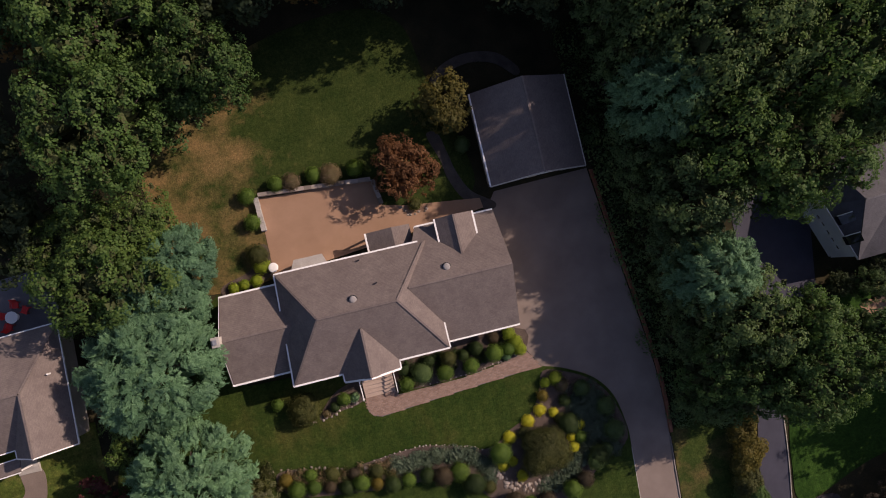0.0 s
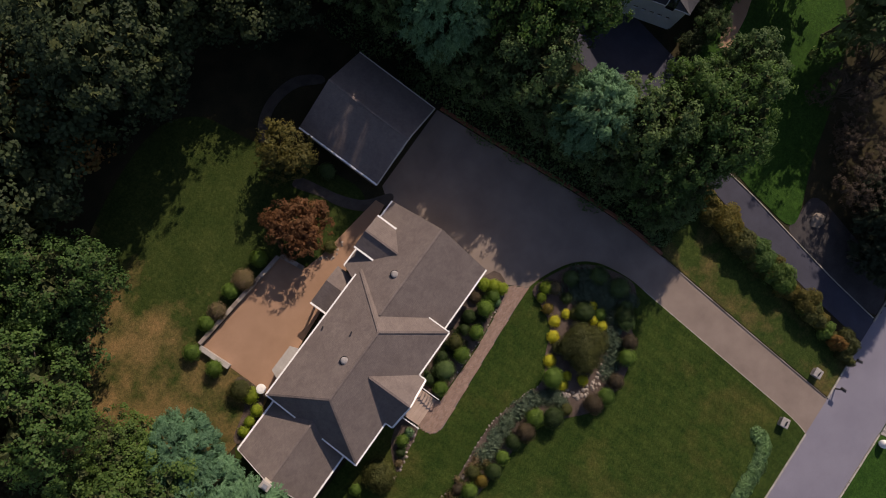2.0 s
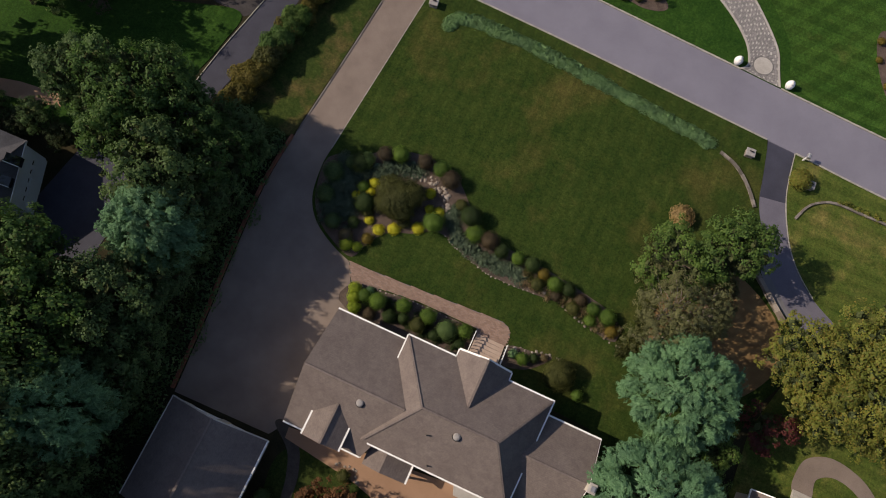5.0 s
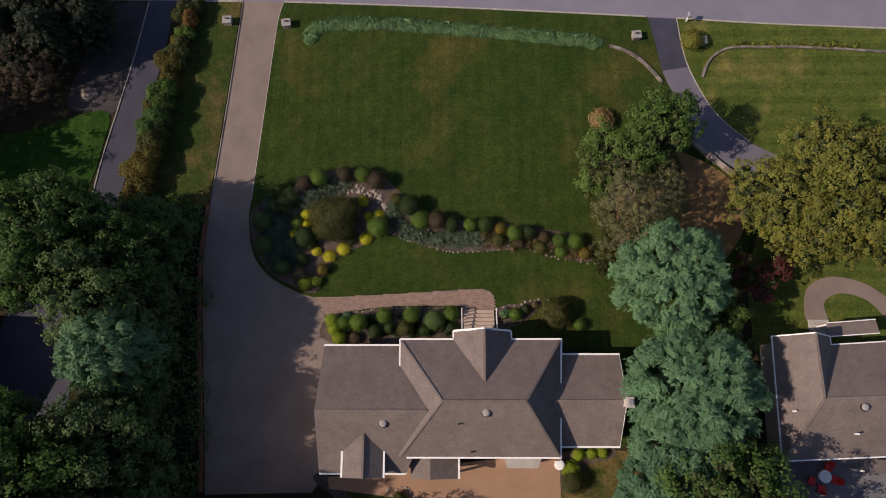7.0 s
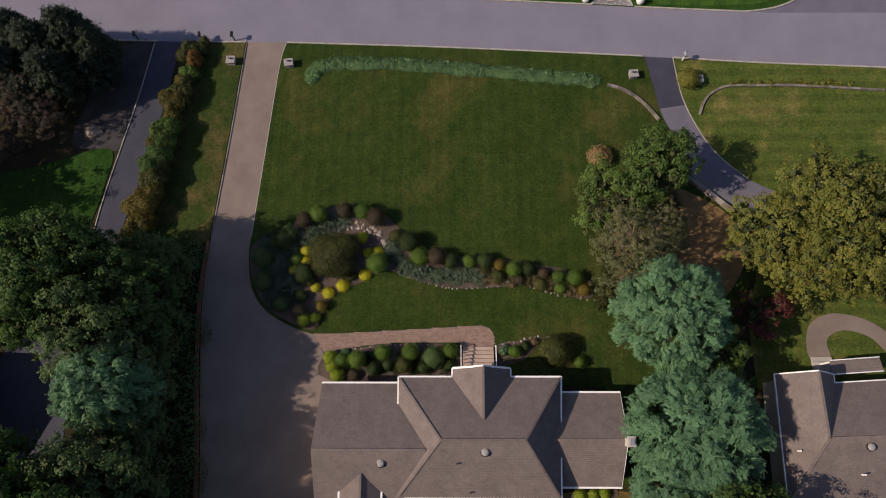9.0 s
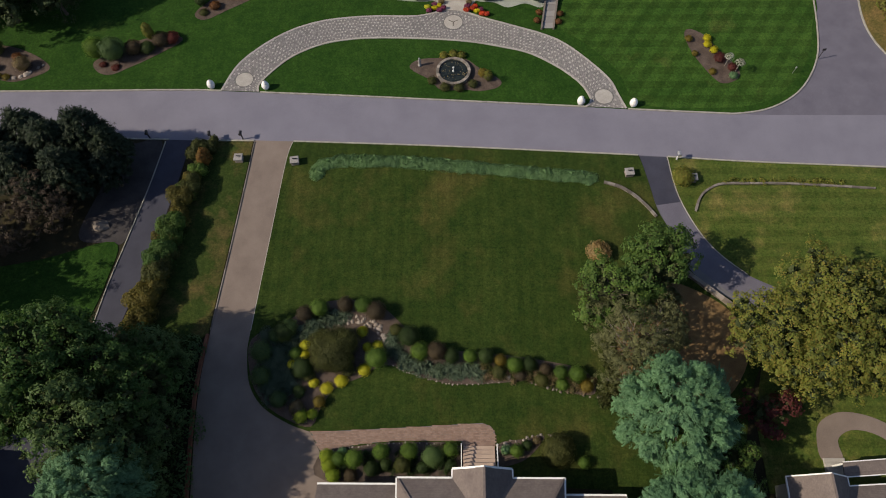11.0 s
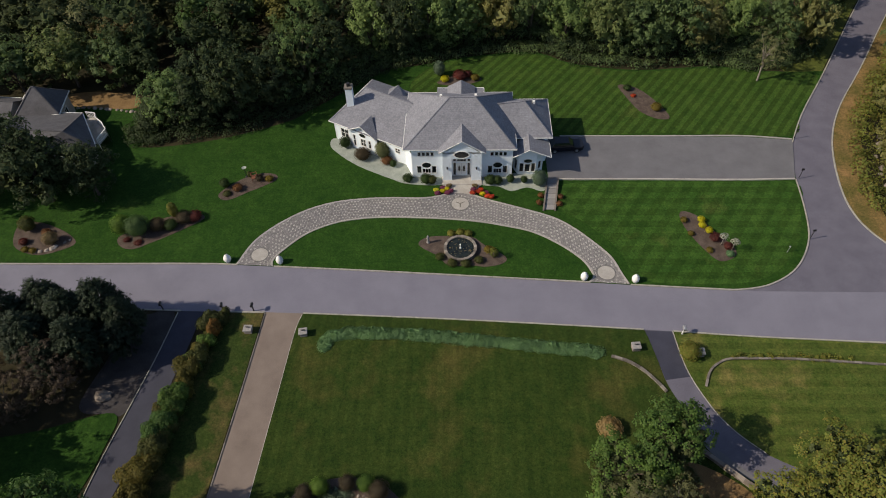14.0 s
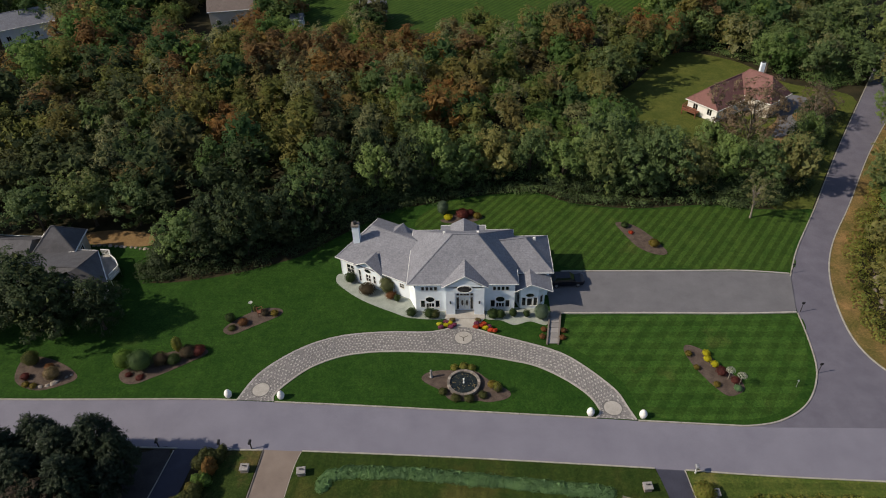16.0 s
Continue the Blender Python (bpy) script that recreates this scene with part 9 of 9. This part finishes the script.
# more trees near the far houses and side road
# the first three stand out of view, added to shade the left lawn
for i, (x, y, k, me, lab) in enumerate([(-35, -17, (0.9, 0.9, 1.4), DEEPS_L[0], "dark broadleaf tree beside the shaded lawn"), (-38, -23, (1.0, 1.0, 1.5), DEEPS_L[1], "dark broadleaf tree beside the shaded lawn"), (-37.5, -13.0, (0.9, 0.9, 1.4), DEEPS_L[0], "dark broadleaf tree beside the shaded lawn"), (-37.0, 20.4, 1.1, BACK_L[0], "dark broadleaf tree before the grey-roofed house"), (-43, 26.0, 0.8, BACK_L[1], "dark broadleaf tree before the grey-roofed house"), (-28.9, 20.4, 0.82, BACK_L[1], "dark broadleaf tree before the grey-roofed house"), (-34.3, 19.2, 0.95, BACK_L[0], "dark broadleaf tree before the grey-roofed house"), (-44, 19, 0.8, BACK_L[0], "dark broadleaf tree before the grey-roofed house"), (-50, 24, 0.9, BACK_L[1], "dark broadleaf tree before the grey-roofed house"),
                                        (-33, 43, 0.9, DEEPS_L[1], "dark green broadleaf tree at the woods' edge"), (-40, 43, 0.9, OAKS_L[0], "green oak at the woods' edge"), (-47, 41, 0.9, DEEPS_L[0], "dark green broadleaf tree at the woods' edge"), (-54, 36, 0.9, DEEPS_L[1], "dark green broadleaf tree at the woods' edge"),
                                        (64.6, 63.0, 1.5, BIGBARE, "brown half-bare tree before the red-roofed house"), (60.5, 64.0, 0.8, BROWN, "brown half-bare tree before the red-roofed house"), (52, 60.5, 0.75, MAPLE_L, "mid-green maple at the woods' edge"), (57.5, 61.5, 0.85, MAPLE_L, "mid-green maple at the woods' edge"), (58.9, 43.2, 1.0, LAWNTREE, "thin grey tree on the striped lawn"), (66.8, 50.0, (0.75, 0.75, 1.1), OLIVE_L, "yellowing maple beside the side road"), (63.0, 55.5, 0.85, BARE, "half-bare tree before the red-roofed house"), (79.6, 72.6, 0.9, BIGBARE, "pale brown half-bare roadside tree"), (75.4, 64.5, 0.8, MAPLE_L, "mid-green roadside maple"), (70.5, 57.0, 0.8, MAPLE_L, "mid-green roadside maple"), (77, 67, 0.7, BARE, "half-bare roadside tree"),
                                        (70.6, 26.0, 0.7, OLIVE_L, "yellowing roadside maple"), (74.5, 34.5, 0.75, OLIVE_L, "yellowing roadside maple"), (80.5, 47.5, 0.8, OAKS_L[0], "green roadside oak"), (84, 54, 0.8, OLIVE_L, "yellowing roadside maple"), (91, 63, 0.9, OAKS_L[0], "green roadside oak"), (69.6, 18.5, 0.75, MAPLE_L, "green roadside maple"), (78.5, 40, 0.8, MAPLE_L, "green roadside maple")]):
    plant_tree("roadside_tree", lab if len(lab.split()) > 4 else lab + " by the road", "tree", me, (x, y, 0), i * 67, k, "trees by the far houses")
for i, (x, y, k) in enumerate([(88, 92, 0.9), (80, 96, 0.85), (85.5, 100, 1.0), (92, 104, 1.0), (76, 108, 0.9), (70, 112, 0.9), (63, 110, 0.9), (96, 97, 0.95), (100, 109, 1.1), (88, 112, 1.0), (97, 90, 0.8), (58, 102, 0.8), (51, 96, 0.85), (45, 87, 0.9), (42, 79, 0.85), (103, 118, 1.0), (110, 124, 1.1), (112, 113, 1.0), (106, 100, 1.0), (101, 86, 0.95), (97, 76, 0.9), (92, 70, 0.8), (76, 30, 0.8), (79, 36, 0.8), (85, 44, 0.9), (90, 52, 0.9), (76, 23, 0.8), (75, 15, 0.7), (96, 58, 1.0), (104, 68, 1.0)]):
    plant_tree("roadside_tree", "green broadleaf tree round the far lawn", "tree", (DEEPS_L[0], MAPLE_L, DEEPS_L[1], OAKS_L[0], OLIVE_L)[i % 5], (x, y, 0), i * 53, k * (1.3 if i % 5 == 1 else 1.0), "trees round the far lawn")
for i, (x, y) in enumerate([(25.8, 18.6), (28.2, 18.4), (26.1, 19.8), (28.5, 19.6)]):
    shrub("russet_shrub", "low russet shrub beside the garden steps", F_RUSSET, (x, y, 0.07), 0.4, 0.5, 0.11, 120, 400 + i, group="shrubs beside the steps")
boulders("rough stone at the side road's bank", [(68.6, 15.5), (68.2, 20), (69.2, 26), (71, 31)], "stones on the bank", 0.3, 0.6, 1.4, 31, 0.4, 0.03)

# bird bath and a rusty plant stand in the island bed
bath = thing("bird_bath", "pale green bird bath on a tall dark iron post", "bird bath", (-10.9, 23.5, 0.09))
part("stand", Shape().lathe(0, 0, [(0.2, 0), (0.18, 0.05), (0.045, 0.1), (0.04, 1.35), (0.1, 1.42)], 14), M_DARK, bath)
part("bowl", Shape().lathe(0, 0, [(0.1, 1.4), (0.27, 1.5), (0.29, 1.54), (0.24, 1.52), (0.02, 1.46)], 20), M_GRAVEL, bath)
rack = thing("plant_stand", "square rusty iron plant stand among low shrubs", "stand", (-9.7, 22.9, 0.09), 25)
for x in (-0.35, 0.35):
    for y in (-0.25, 0.25):
        part("leg", Shape().box(x - 0.03, y - 0.03, 0, x + 0.03, y + 0.03, 1.05), M_TIMBER, rack)
part("shelf", Shape().soft_box(-0.4, -0.3, 0.45, 0.4, 0.3, 0.5, 0.01), M_TIMBER, rack)
part("top_frame", Shape().bar((-0.38, -0.27, 1.05), (0.38, -0.27, 1.05), 0.06, 0.06).bar((-0.38, 0.27, 1.05), (0.38, 0.27, 1.05), 0.06, 0.06).bar((-0.36, -0.27, 1.05), (-0.36, 0.27, 1.05), 0.06, 0.06).bar((0.36, -0.27, 1.05), (0.36, 0.27, 1.05), 0.06, 0.06), M_TIMBER, rack)
# pale ornament and a small standard tree in the fountain bed
ornament = Shape().lathe(0, 0, [(0.2, 0), (0.2, 0.12), (0.11, 0.16), (0.13, 0.5), (0.17, 0.75), (0.1, 0.92), (0.12, 1.05), (0.09, 1.18), (0.01, 1.24)], 14)
solid("garden_statue", ornament, M_VENT, "small pale weathered stone garden ornament", "statue", at=(12.58, 12.36, 0.09), smooth=True)
mop = thing("standard_tree", "small clipped tree on a thin stem beside the fountain", "tree", (20.0, 10.05, 0.09))
part("trunk", Shape().tube([(0, 0, 0), (0.03, 0.02, 0.6), (0, 0, 1.15)], [0.045, 0.035, 0.03], 7), M_BARK, mop)
part("crown", blob_mesh("crown", [(0, 0, 1.3, 0.42, 0.42, 0.36)], F_OLIVE, 0.1, 140, 5), None, mop)
